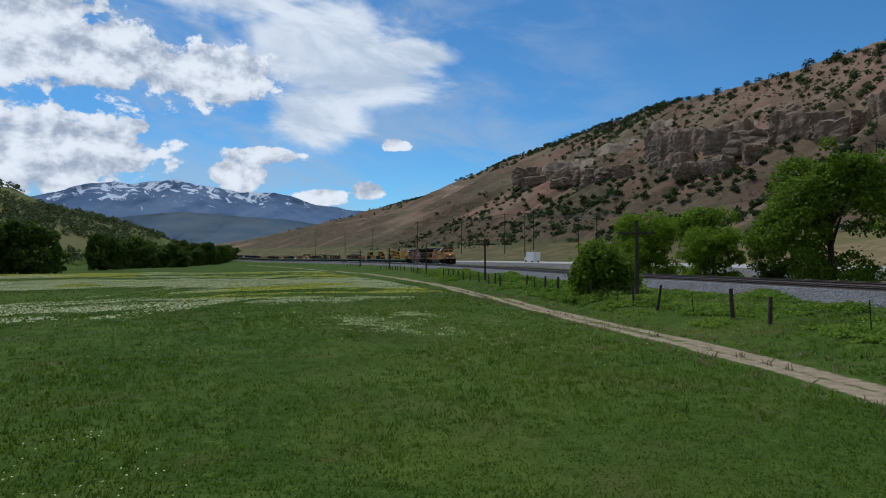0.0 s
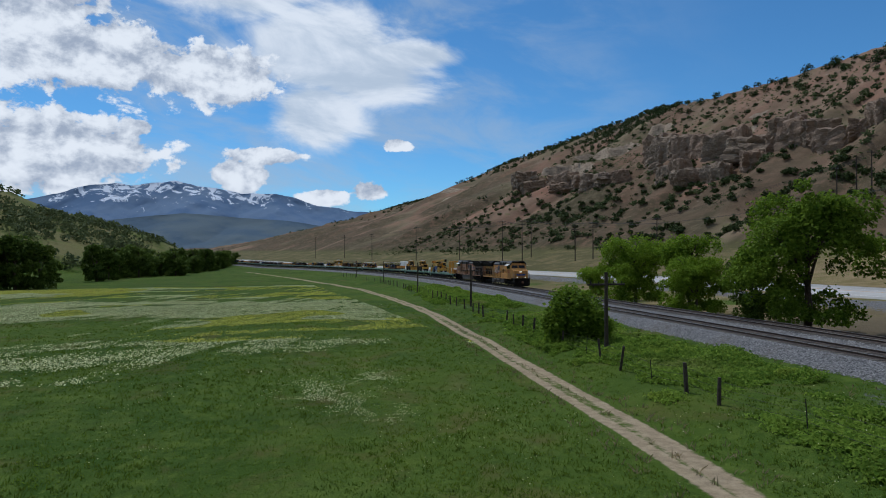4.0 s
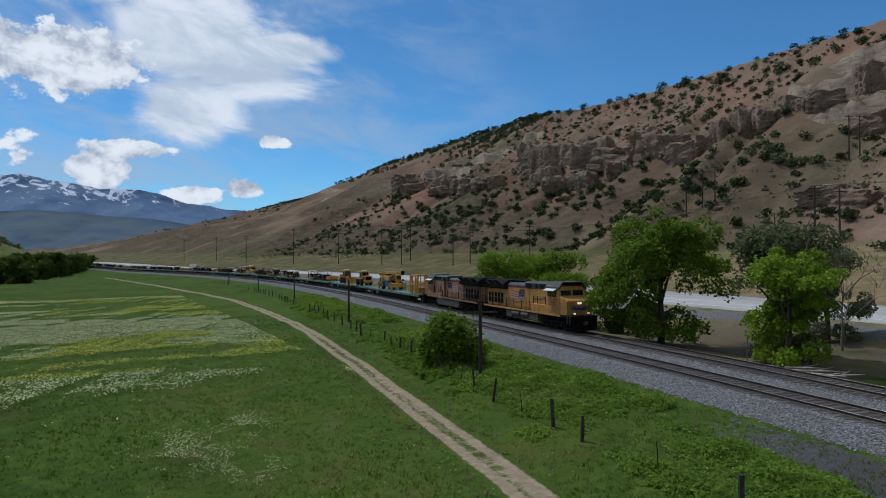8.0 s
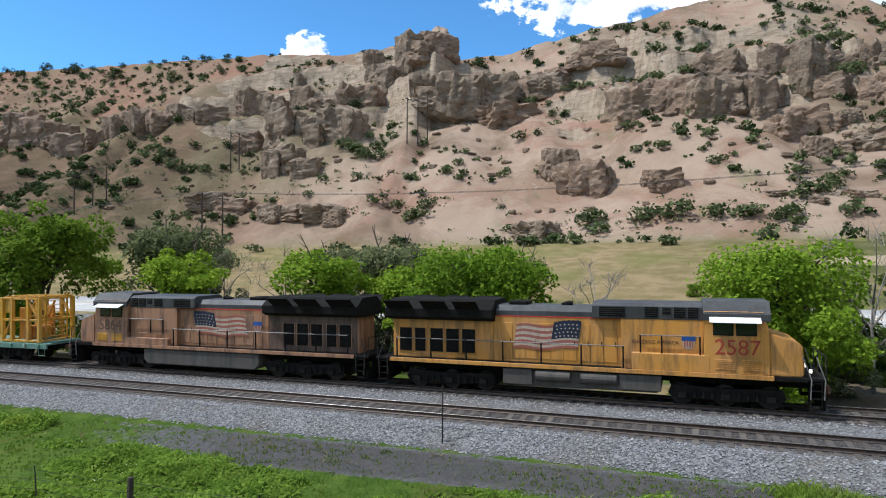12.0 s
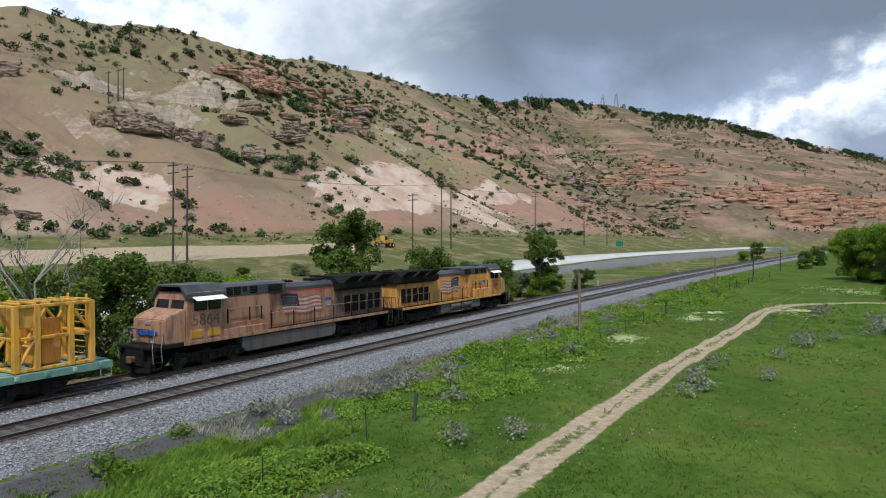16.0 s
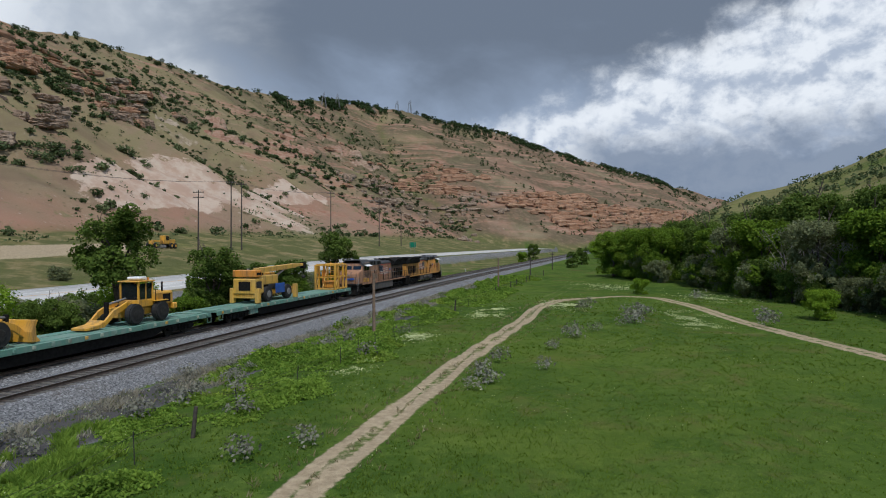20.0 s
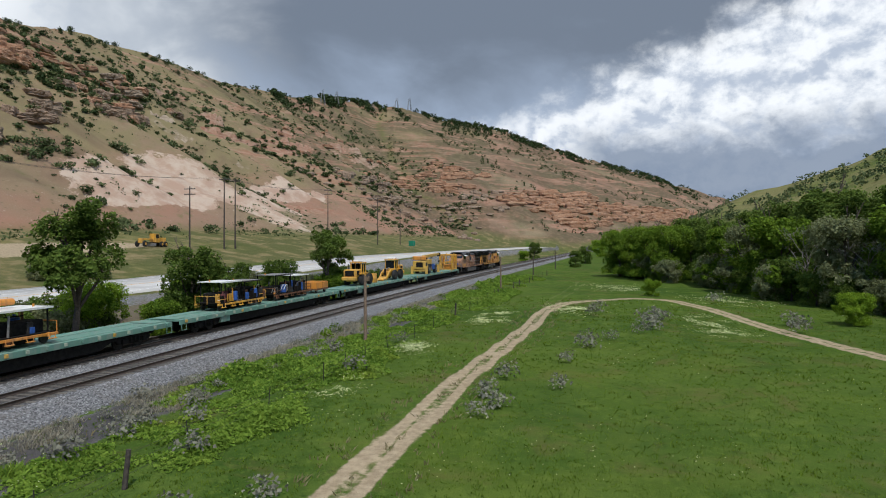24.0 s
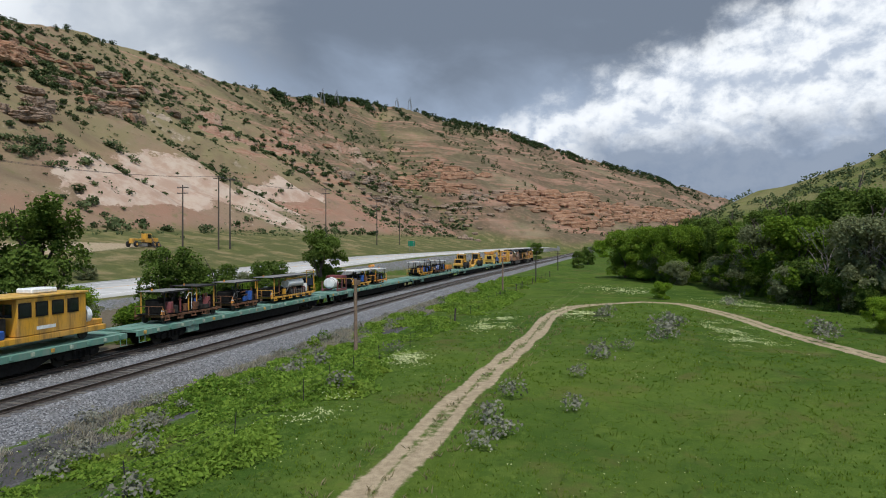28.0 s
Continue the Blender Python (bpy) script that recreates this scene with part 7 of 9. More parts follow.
def ring(n, r0, r1, power, cx=0.0, cy=0.0):
    """Places round a point, thinning out with distance."""
    u = gr.rand(n)
    r = r0 * (r1 / r0) ** (u**power)
    a = gr.uniform(0, 6.283, n)
    return cx + r * np.cos(a), cy + r * np.sin(a)


x, y = ring(150000, 4.0, 90.0, 0.88)
x, y = np.concatenate([x, gr.uniform(-5, 16, 9000)]), np.concatenate([y, gr.uniform(-5, 5, 9000)])
k = open_ground(x, y)
x, y = x[k], y[k]
rr = np.hypot(x, y)
thick = 0.35 + 1.3 * fbm(x / 5, y / 5, 4, 201)
tufts("grass", x, y, (0.07 + 0.0010 * rr) * thick * 1.1, 0.010 + 0.0005 * rr, 4, M["grass"], 31, "green pasture grass")
x, y = ring(2600, 5.0, 40.0, 0.8)
k = open_ground(x, y) & (fbm(x / 7, y / 7, 3, 211) > 0.53)
x, y = x[k], y[k]
tufts("field_weeds", x, y, gr.uniform(0.08, 0.2, len(x)), 0.012 + 0.0006 * np.hypot(x, y), 9, M["field_weed"], 37, "taller dark weeds in the pasture", 0.8)
# lush verge between the fence and the ballast
N = 120000
x = gr.uniform(-120, 130, N)
d = gr.uniform(-13, -3.0, N)
y = track_y(x) + d
w = fbm(x / 3.2, y / 2.6, 4, 203) * 0.6 + fbm(x / 13, y / 8, 2, 207) * 0.4
edge = np.where((x > -22) & (x < 34), step(-4.4, -6.2, d), step(-3.2, -4.6, d)) * (0.72 + 0.28 * step(-12.5, -10.5, d))
k = (w * edge > 0.41) & (near_line(x, y, PATH_SMOOTH) > 1.2)
x, y, w = x[k], y[k], (w * edge)[k]
tall = np.clip(w - 0.41, 0, 1) * 2.8 + 0.08
c = np.repeat(np.stack([x, y, height(x, y)], -1), 7, 0)
c[:, 2] += np.repeat(tall, 7) * gr.uniform(0.05, 1.0, len(c)) ** 0.8
c[:, :2] += gr.normal(scale=0.13, size=(len(c), 2))
far = 1 + np.clip(np.hypot(c[:, 0], c[:, 1] - 8) - 22, 0, 90) / 45
tagged(new("verge_weeds", quads_mesh("verge_weeds", c, gr.uniform(0.045, 0.12, len(c)) * far, M["weeds"], 32, 1.2, 1.8)), "lush green weeds along the trackside", "weeds", kind="stuff")
x = np.concatenate([gr.normal(7.6, 0.55, 260), gr.uniform(10.5, 26, 9000)])
y = np.concatenate([track_y(x[:260]) - 3.6 + gr.normal(0, 0.3, 260), track_y(x[260:]) - gr.uniform(5.2, 9, 9000)])
k = np.concatenate([np.ones(260, bool), fbm(x[260:] / 3, y[260:] / 2.2, 3, 223) > 0.40])
tufts("trackside_grass", x[k], y[k], gr.uniform(0.18, 0.45, int(k.sum())), np.full(int(k.sum()), 0.02), 6, M["weeds"], 41, "bright green grass at the edge of the ballast", 0.9)
# dry tufts along the path and in the ballast's edge
x = gr.uniform(-60, 110, 9000)
d = gr.uniform(-24, -3, 9000)
y = track_y(x) + d
near = near_line(x, y, PATH_SMOOTH)
k = ((near > 0.9) & (near < 2.0)) | ((d > -5.5) & (gr.rand(9000) < 0.35)) | (near < 0.18)
tufts("dry_grass", x[k], y[k], np.full(int(k.sum()), 0.22), np.full(int(k.sum()), 0.02), 4, M["dry_grass"], 33, "short dry grass along the dirt track")
# dead grey-tan grass at the ballast's foot
x = gr.uniform(20, 125, 15000)
d = gr.uniform(-6.2, -2.9, 15000)
y = track_y(x) + d
k = fbm(x / 2.5, y / 2, 3, 221) + 0.10 * step(-5.5, -4.0, d) > 0.52
tufts("dead_grass", x[k], y[k], gr.uniform(0.08, 0.34, int(k.sum())), np.full(int(k.sum()), 0.016), 6, M["dead_grass"], 39, "dead grey-tan grass at the foot of the ballast", 0.9)
# flowers
def blossoms(name, x, y, size, mat, seed, label, lift):
    z = height(x, y) + lift
    return tagged(new(name, quads_mesh(name, np.stack([x, y, z], -1), size, mat, seed, 2.2)), label, "flowers", kind="stuff")


x = gr.uniform(-150, -34, 620000)
y = gr.uniform(-62, 16, 620000)
drift = fbm(x / 16, y / 34, 4, 301)
rows = vnoise((x * 0.42 + y) / 1.15, (y - x * 0.4) / 16, 302)
want = 0.55 * fbm(x / 3.5, y / 13, 3, 306) + drift + 0.26 * (rows - 0.5) + 0.08 * step(-46, -75, x) - 0.25 * step(-46, -34, x + 0.2 * y)
k = (y < track_y(x) - 13 - 6 * vnoise(x / 12, y / 12, 304)) & (gr.rand(620000) < 0.85 * step(0.80, 0.98, want))
x, y, q = x[k], y[k], fbm(x[k] / 14, y[k] / 14, 3, 305)
yel = q > 0.54
blossoms("white_flowers", x[~yel], y[~yel], gr.uniform(0.06, 0.125, int((~yel).sum())), M["flower_white"], 34, "drifts of white flowers in the pasture", 0.32)
blossoms("yellow_flowers", x[yel], y[yel], gr.uniform(0.06, 0.125, int(yel.sum())), M["flower_yellow"], 35, "drifts of yellow flowers in the pasture", 0.30)
x, y = ring(26000, 7.0, 90.0, 0.9)
q = fbm(x / 4.5, y / 4.5, 3, 307)
k = open_ground(x, y) & (q > 0.61)
blossoms("scattered_flowers", x[k], y[k], 0.025 + 0.0008 * np.hypot(x[k], y[k]), M["flower_white"], 36, "scattered pale flowers in the grass", 0.26)
pts = []
for cx, cy, r, n in ((-28, 3, 2.6, 900), (-24.5, 5.0, 1.4, 400), (-31, 6, 1.6, 400), (-10.5, -9.5, 0.9, 500), (63, -22, 3.0, 700), (56, -21, 2.2, 500), (73, -12, 3.2, 900), (64, -2.5, 2.4, 700), (49, 3.2, 1.6, 500), (70, -3.5, 2.0, 500), (37, 6.2, 1.4, 400), (105, -24, 6, 700), (82, -31, 5, 600)):
    pts.append(np.stack([cx + gr.normal(scale=r * 0.75, size=2 * n), cy + gr.normal(scale=r * 0.4, size=2 * n)], -1))
pts = np.concatenate(pts)
pts = pts[fbm(pts[:, 0] / 1.3, pts[:, 1] / 1.0, 3, 309) > 0.52]
blossoms("flower_patches", pts[:, 0], pts[:, 1], 0.03 + 0.0008 * np.hypot(pts[:, 0], pts[:, 1]), M["flower_white"], 37, "patches of cream-white flowers in the grass", 0.3)
# low scrub all over the slopes
x, d = gr.uniform(-520, 640, 16000), gr.uniform(92, 330, 16000)
s = hill_frac(x, d)
k = (s < 1.0) & (fbm(x / 25, d / 20, 3, 311) + 0.12 * gr.rand(16000) > 0.60)
x, d = x[k], d[k]
y = track_y(x) + d
z = height(x, y)
c = np.repeat(np.stack([x, y, z + 0.25], -1), 7, 0) + gr.normal(scale=(0.55, 0.55, 0.22), size=(len(x) * 7, 3))
tagged(new("slope_scrub", quads_mesh("slope_scrub", c, gr.uniform(0.35, 0.8, len(c)), M["scrub"], 38, 0.4)), "small grey-green scrub over the dry slopes", "scrub", kind="stuff")
def slope_clumps(name, x, d, size, mat, label, seed, per=52):
    y = track_y(x) + d
    c = np.repeat(np.stack([x, y, height(x, y) + size * 0.28], -1), per, 0)
    sz = np.repeat(size, per)
    dv = gr.normal(size=(len(c), 3))
    dv /= np.linalg.norm(dv, axis=1)[:, None]
    c = c + dv * (sz * 0.5 * gr.uniform(0.3, 1.0, len(c)))[:, None] * np.array((1, 1, 0.62))
    tagged(new(name, quads_mesh(name, c, np.clip(sz * gr.uniform(0.14, 0.30, len(c)), 0.2, 1.1), mat, seed, 0.4, 1.0, dv + np.array((0, 0, 0.3)))), label, "scrub", kind="stuff")


x, d = gr.uniform(-460, 700, 13000), gr.uniform(100, 310, 13000)
s = hill_frac(x, d)
gul = np.abs(fbm(x / 34 + d / 160, d / 150, 3, 31) - 0.5) * 2
like = fbm(x / 30, d / 24, 3, 321) + 0.16 * step(0.22, 0.05, gul) + 0.10 * step(225, 260, x) * step(0.45, 0.7, s) + 0.06 * step(-40, 60, x) * step(150, 120, x)
k = (s < 0.98) & (like + 0.13 * step(275, 310, x) * step(480, 440, x) * step(178, 200, d) + 0.07 * step(-180, -260, x) + 0.10 * gr.rand(13000) > 0.655)
x, d, s = x[k], d[k], s[k]
green = gr.rand(len(x)) < 0.5
size = gr.uniform(0.9, 1.3, len(x)) + 3.8 * gr.rand(len(x)) ** 2.0
slope_clumps("slope_bushes", x[green], d[green], size[green], M["scrub"], "scattered green bushes over the dry slope", 381)
slope_clumps("slope_oaks", x[~green], d[~green], size[~green] * 0.9, M["juniper"], "scattered dark green scrub over the dry slope", 382)
tx, td = [], []
for cx, cd, rx, rd, k in ((285, 222, 30, 14, 60), (330, 240, 40, 12, 60), (250, 200, 12, 16, 24), (215, 205, 22, 16, 30), (420, 200, 40, 22, 90), (500, 170, 50, 30, 160), (-150, 140, 40, 14, 40), (-220, 150, 50, 20, 60), (-300, 150, 60, 22, 70), (-180, 115, 50, 6, 40), (-400, 170, 70, 30, 110)):
    tx.append(gr.normal(cx, rx * 0.7, k))
    td.append(gr.normal(cd, rd * 0.7, k))
tx, td = np.concatenate(tx), np.concatenate(td)
k = (td > 96) & (hill_frac(tx, td) < 1.0)
slope_clumps("slope_thickets", tx[k], td[k], gr.uniform(2.0, 5.2, int(k.sum())), M["juniper"], "dark thickets in the hollows of the slopes", 383, 90)
# dark woods on the far crest and on the green hills
def woods(name, x, y, size, mat, label, per=26, lift=0.45):
    z = height(x, y)
    c = np.repeat(np.stack([x, y, z + size * lift], -1), per, 0)
    sz = np.repeat(size, per)
    dv = gr.normal(size=(len(c), 3))
    dv /= np.linalg.norm(dv, axis=1)[:, None]
    c = c + dv * (sz * 0.5 * gr.uniform(0.6, 1.05, len(c)))[:, None] * np.array((1, 1, 0.9))
    tagged(new(name, quads_mesh(name, c, sz * gr.uniform(0.22, 0.42, len(c)), mat, 39, 0.3, 1.0, dv + np.array((0, 0, 0.3)))), label, "woods", kind="stuff")


x = gr.uniform(-1500, -430, 2600)
d = crest_d(x) - np.abs(gr.normal(scale=60, size=2600)) + 4
k = (fbm(x / 60, d / 40, 3, 313) + 0.25 * (d > crest_d(x) - 30) > 0.46)
woods("crest_woods", x[k], track_y(x[k]) + d[k], gr.uniform(2.2, 4.6, int(k.sum())), M["juniper"], "dark juniper woods along the far crest")
x = gr.uniform(600, 870, 700)
y = track_y(x) + crest_d(x) - np.abs(gr.normal(scale=9, size=700)) + 2
u = gr.rand(1500) * 3.0
ex, ey = np.interp(u, range(4), [p[0] for p in RIDGE_EAST[:4]]), np.interp(u, range(4), [p[1] for p in RIDGE_EAST[:4]])
w = np.abs(gr.normal(scale=26, size=1500)) - 6
x, y = np.concatenate([x, ex - w * 0.8]), np.concatenate([y, ey - w * 0.6])
k = fbm(x / 30, y / 30, 3, 331) > 0.42
woods("upper_crest_woods", x[k], y[k], gr.uniform(3, 6.5, int(k.sum())), M["juniper"], "dark juniper woods along the upper crest")
x, y = gr.uniform(-760, -330, 5200), gr.uniform(-420, -60, 5200)
k = (land(x, y)[5] > 1.5) & (fbm(x / 40, y / 40, 3, 315) > 0.47)
woods("west_hill_scrub", x[k], y[k], gr.uniform(2.5, 6.5, int(k.sum())), M["scrub"], "green and brown scrub on the hill beyond the pasture", 18)
x, y = gr.uniform(120, 640, 5200), gr.uniform(-420, -120, 5200)
k = (land(x, y)[5] > 1.0) & (fbm(x / 34, y / 34, 3, 317) > 0.60)
woods("south_hill_scrub", x[k], y[k], gr.uniform(1.6, 4, int(k.sum())), M["scrub"], "green scrub oak on the hill behind the grove", 18)
x, y = gr.uniform(560, 1250, 6500), gr.uniform(-650, 260, 6500)
k = (land(x, y)[0] - grade(x) > 14) & (fbm(x / 40, y / 40, 3, 319) > 0.49)
woods("east_hill_scrub", x[k], y[k], gr.uniform(1.8, 4.8, int(k.sum())), M["juniper"], "dark junipers on the red hill at the valley's bend", 16)
# ballast stones beside the near rails
x = gr.uniform(-45, 95, 26000)
d = np.where(gr.rand(26000) < 0.6, gr.uniform(-3.0, -1.35, 26000), gr.uniform(1.35, 3.3, 26000))
y = track_y(x) + d
z = land(x, y, d)[0]
octa = np.array(((1, 0, 0), (0, 1, 0), (-1, 0, 0), (0, -1, 0), (0, 0, 0.8), (0, 0, -0.8)))
fa = np.array(((0, 1, 4), (1, 2, 4), (2, 3, 4), (3, 0, 4)))
sz = gr.uniform(0.03, 0.065, 26000)
an = gr.uniform(0, 6.28, 26000)
rot = np.stack([np.stack([np.cos(an), -np.sin(an), 0 * an], -1), np.stack([np.sin(an), np.cos(an), 0 * an], -1), np.stack([0 * an, 0 * an, 1 + 0 * an], -1)], 1)
v = np.einsum("nij,kj->nki", rot, octa) * sz[:, None, None] * gr.uniform(0.7, 1.3, (26000, 6, 1)) + np.stack([x, y, z + 0.01], -1)[:, None]
f = (np.arange(26000)[:, None, None] * 6 + fa[None]).reshape(-1, 3)
bmt = Mat("ballast_stone", 0.9, 0, (0.2, 0.2, 0.2))
bmt.base(bmt.mix(bmt.island(), (0.08, 0.08, 0.084), (0.32, 0.315, 0.315)))
tagged(new("ballast_stones", raw_mesh("ballast_stones", v.reshape(-1, 3), f, bmt.m)), "loose grey ballast stones beside the rails", "ballast", kind="stuff")

# ---- what the flatcars carry ----
DECK = 1.24


def pbox(name, thing, x0, x1, y0, y1, z0, z1, mat, bevel=0.02, label=""):
    bm = bmesh.new()
    box(bm, x0, x1, y0, y1, z0, z1, bevel)
    return part(name, bm, mat, thing, label)


def prod(name, thing, p, q, r, mat, sides=8, r2=None):
    bm = bmesh.new()
    rod(bm, p, q, r, r2, sides)
    return part(name, bm, mat, thing)


def tyre(thing, x, y, r, w, rim, z=None):
    bm = bmesh.new()
    m = pose(x, y, r if z is None else z, 90, 0, 0)
    bmesh.ops.create_cone(bm, cap_ends=True, segments=22, radius1=r, radius2=r, depth=w, matrix=m)
    bmesh.ops.bevel(bm, geom=[e for e in bm.edges if abs(e.verts[0].co.y - e.verts[1].co.y) < 1e-4], offset=w * 0.16, segments=2, affect="EDGES")
    t = part("tyre", bm, M["rubber"], thing)
    side = 1 if y > 0 else -1
    bm = bmesh.new()
    bmesh.ops.create_cone(bm, cap_ends=True, segments=14, radius1=r * 0.5, radius2=r * 0.42, depth=0.06, matrix=pose(x, y + side * (w / 2 + 0.02), r if z is None else z, 90, 0, 0))
    part("rim", bm, rim, t)
    return t


def cage_rack():
    T = tagged(new("equipment_rack"), "bright yellow steel cage rack lashed to a flatcar", "equipment rack")
    y = M["machine_yellow"]
    L, W, H = 1.8, 1.25, 3.25
    for x in (-L, -0.85, 0.75, L):
        for s in (-1, 1):
            pbox("post", T, x - 0.13, x + 0.13, s * W - 0.12, s * W + 0.12, 0, H, y)
    for z in (0.08, 1.6, H - 0.08):
        for s in (-1, 1):
            pbox("rail", T, -L, L, s * W - 0.08, s * W + 0.08, z - 0.08, z + 0.08, y)
        for x in (-L, L):
            pbox("cross_rail", T, x - 0.08, x + 0.08, -W, W, z - 0.07, z + 0.07, y)
    for k in range(6):
        x = -L + 0.25 + k * 0.66
        pbox("roof_bar", T, x - 0.09, x + 0.05, -W, W, H, H + 0.1, y)
    for s in (-1, 1):
        prod("brace", T, (-L, s * W, 0.1), (-0.9, s * W, 1.6), 0.09, y)
        prod("brace", T, (L, s * W, 1.6), (0.75, s * W, 3.0), 0.09, y)
        pbox("side_panel", T, -L, -0.85, s * (W - 0.05) - 0.03, s * (W - 0.05) + 0.03, 2.1, 3.1, y)
        pbox("inner_frame", T, -0.5, 0.4, s * (W - 0.3) - 0.06, s * (W - 0.3) + 0.06, 0.2, 2.5, M["machine_orange"])
        prod("brace", T, (-0.9, s * W * 0.6, 0.1), (0.7, s * W * 0.6, 2.9), 0.08, y)
    for k in range(9):
        z = 0.35 + k * 0.33
        pbox("rung", T, L - 0.02, L + 0.06, -0.75, 0.75, z, z + 0.05, y, 0.01)
    for s in (-1, 1):
        pbox("ladder_side", T, L - 0.02, L + 0.08, s * 0.8 - 0.05, s * 0.8 + 0.05, 0, H + 0.3, y, 0.01)
    pbox("drum", T, -0.6, 0.5, -0.7, 0.7, 0.1, 1.1, M["machine_orange"], 0.1)
    return T


def yard_crane():
    """A rough-terrain crane; its boom lies forward over the cab."""
    T = tagged(new("mobile_crane"), "yellow rough-terrain crane with a long pale boom on a flatcar", "crane")
    y, py = M["machine_yellow"], M["pale_yellow"]
    pbox("chassis", T, -4.6, 3.6, -0.9, 0.9, 0.65, 1.25, y, 0.05)
    for x in (-2.2, 2.0):
        for s in (-1, 1):
            tyre(T, x, s * 1.05, 0.78, 0.5, M["grey_metal"])
    for x in (-4.4, 3.5):
        pbox("outrigger_beam", T, x - 0.2, x + 0.2, -1.3, 1.3, 0.5, 0.9, py, 0.03)
        for s in (-1, 1):
            pbox("outrigger_foot", T, x - 0.25, x + 0.25, s * 1.3 - 0.2, s * 1.3 + 0.2, 0.02, 1.5, py, 0.03)
    g = pbox("engine_housing", T, -4.7, -2.9, -1.15, 1.15, 0.9, 2.5, py, 0.12)
    pbox("grille", g, -4.74, -4.69, -0.7, 0.5, 1.3, 2.2, M["black"], 0.01)
    for s in (-1, 1):
        pbox("side_grille", g, -4.4, -3.4, min(s * 1.14, s * 1.17), max(s * 1.14, s * 1.17), 1.4, 2.2, M["dark_metal"], 0.01)
    pbox("turntable", T, -1.6, 1.0, -0.95, 0.95, 1.25, 1.75, M["dark_metal"], 0.05)
    pbox("counterweight", T, -4.6, -3.4, -1.2, 1.2, 2.65, 3.35, M["machine_orange"], 0.06)
    for s in (-1, 1):
        pbox("name_bar", T, -4.4, -3.6, min(s * 1.205, s * 1.215), max(s * 1.205, s * 1.215), 2.85, 3.1, M["black"], 0)
    pbox("superstructure", T, -3.4, 0.6, -0.85, 0.2, 1.75, 2.7, py, 0.06)
    pbox("cable_drum", T, -2.8, -1.8, -0.5, 0.5, 2.7, 3.2, M["black"], 0.08)
    c = pbox("cab", T, 0.1, 1.9, 0.2, 1.2, 1.3, 2.9, y, 0.06)
    pbox("pane", c, 0.3, 1.7, 1.2, 1.215, 2.0, 2.75, M["glass"], 0)
    pbox("windscreen", c, 1.9, 1.92, 0.3, 1.1, 2.0, 2.75, M["glass"], 0)
    pbox("cover_sheet", T, -0.7, 1.2, -1.25, -1.2, 0.75, 1.8, M["blue"], 0.01, "blue tarpaulin sheet")
    bm = bmesh.new()
    slab(bm, [(-3.0, 2.95), (5.2, 3.25), (5.2, 3.75), (-3.0, 3.5)], -0.62, -0.08, 0.03)
    b = part("boom", bm, py, T)
    bm = bmesh.new()
    slab(bm, [(5.2, 3.32), (7.3, 3.42), (7.3, 3.72), (5.2, 3.68)], -0.52, -0.18, 0.02)
    part("boom_section", bm, py, b)
    pbox("boom_head", b, 7.2, 7.8, -0.6, -0.1, 3.1, 3.85, M["black"], 0.06)
    prod("hoist_cable", b, (7.6, -0.35, 3.1), (7.6, -0.35, 2.2), 0.03, M["black"])
    bm = bmesh.new()
    bmesh.ops.create_uvsphere(bm, u_segments=10, v_segments=8, radius=0.22, matrix=pose(7.6, -0.35, 2.1))
    part("hook_block", bm, M["dark_metal"], b)
    prod("boom_ram", T, (-0.6, -0.35, 1.9), (2.8, -0.35, 3.15), 0.13, M["grey_metal"])
    return T


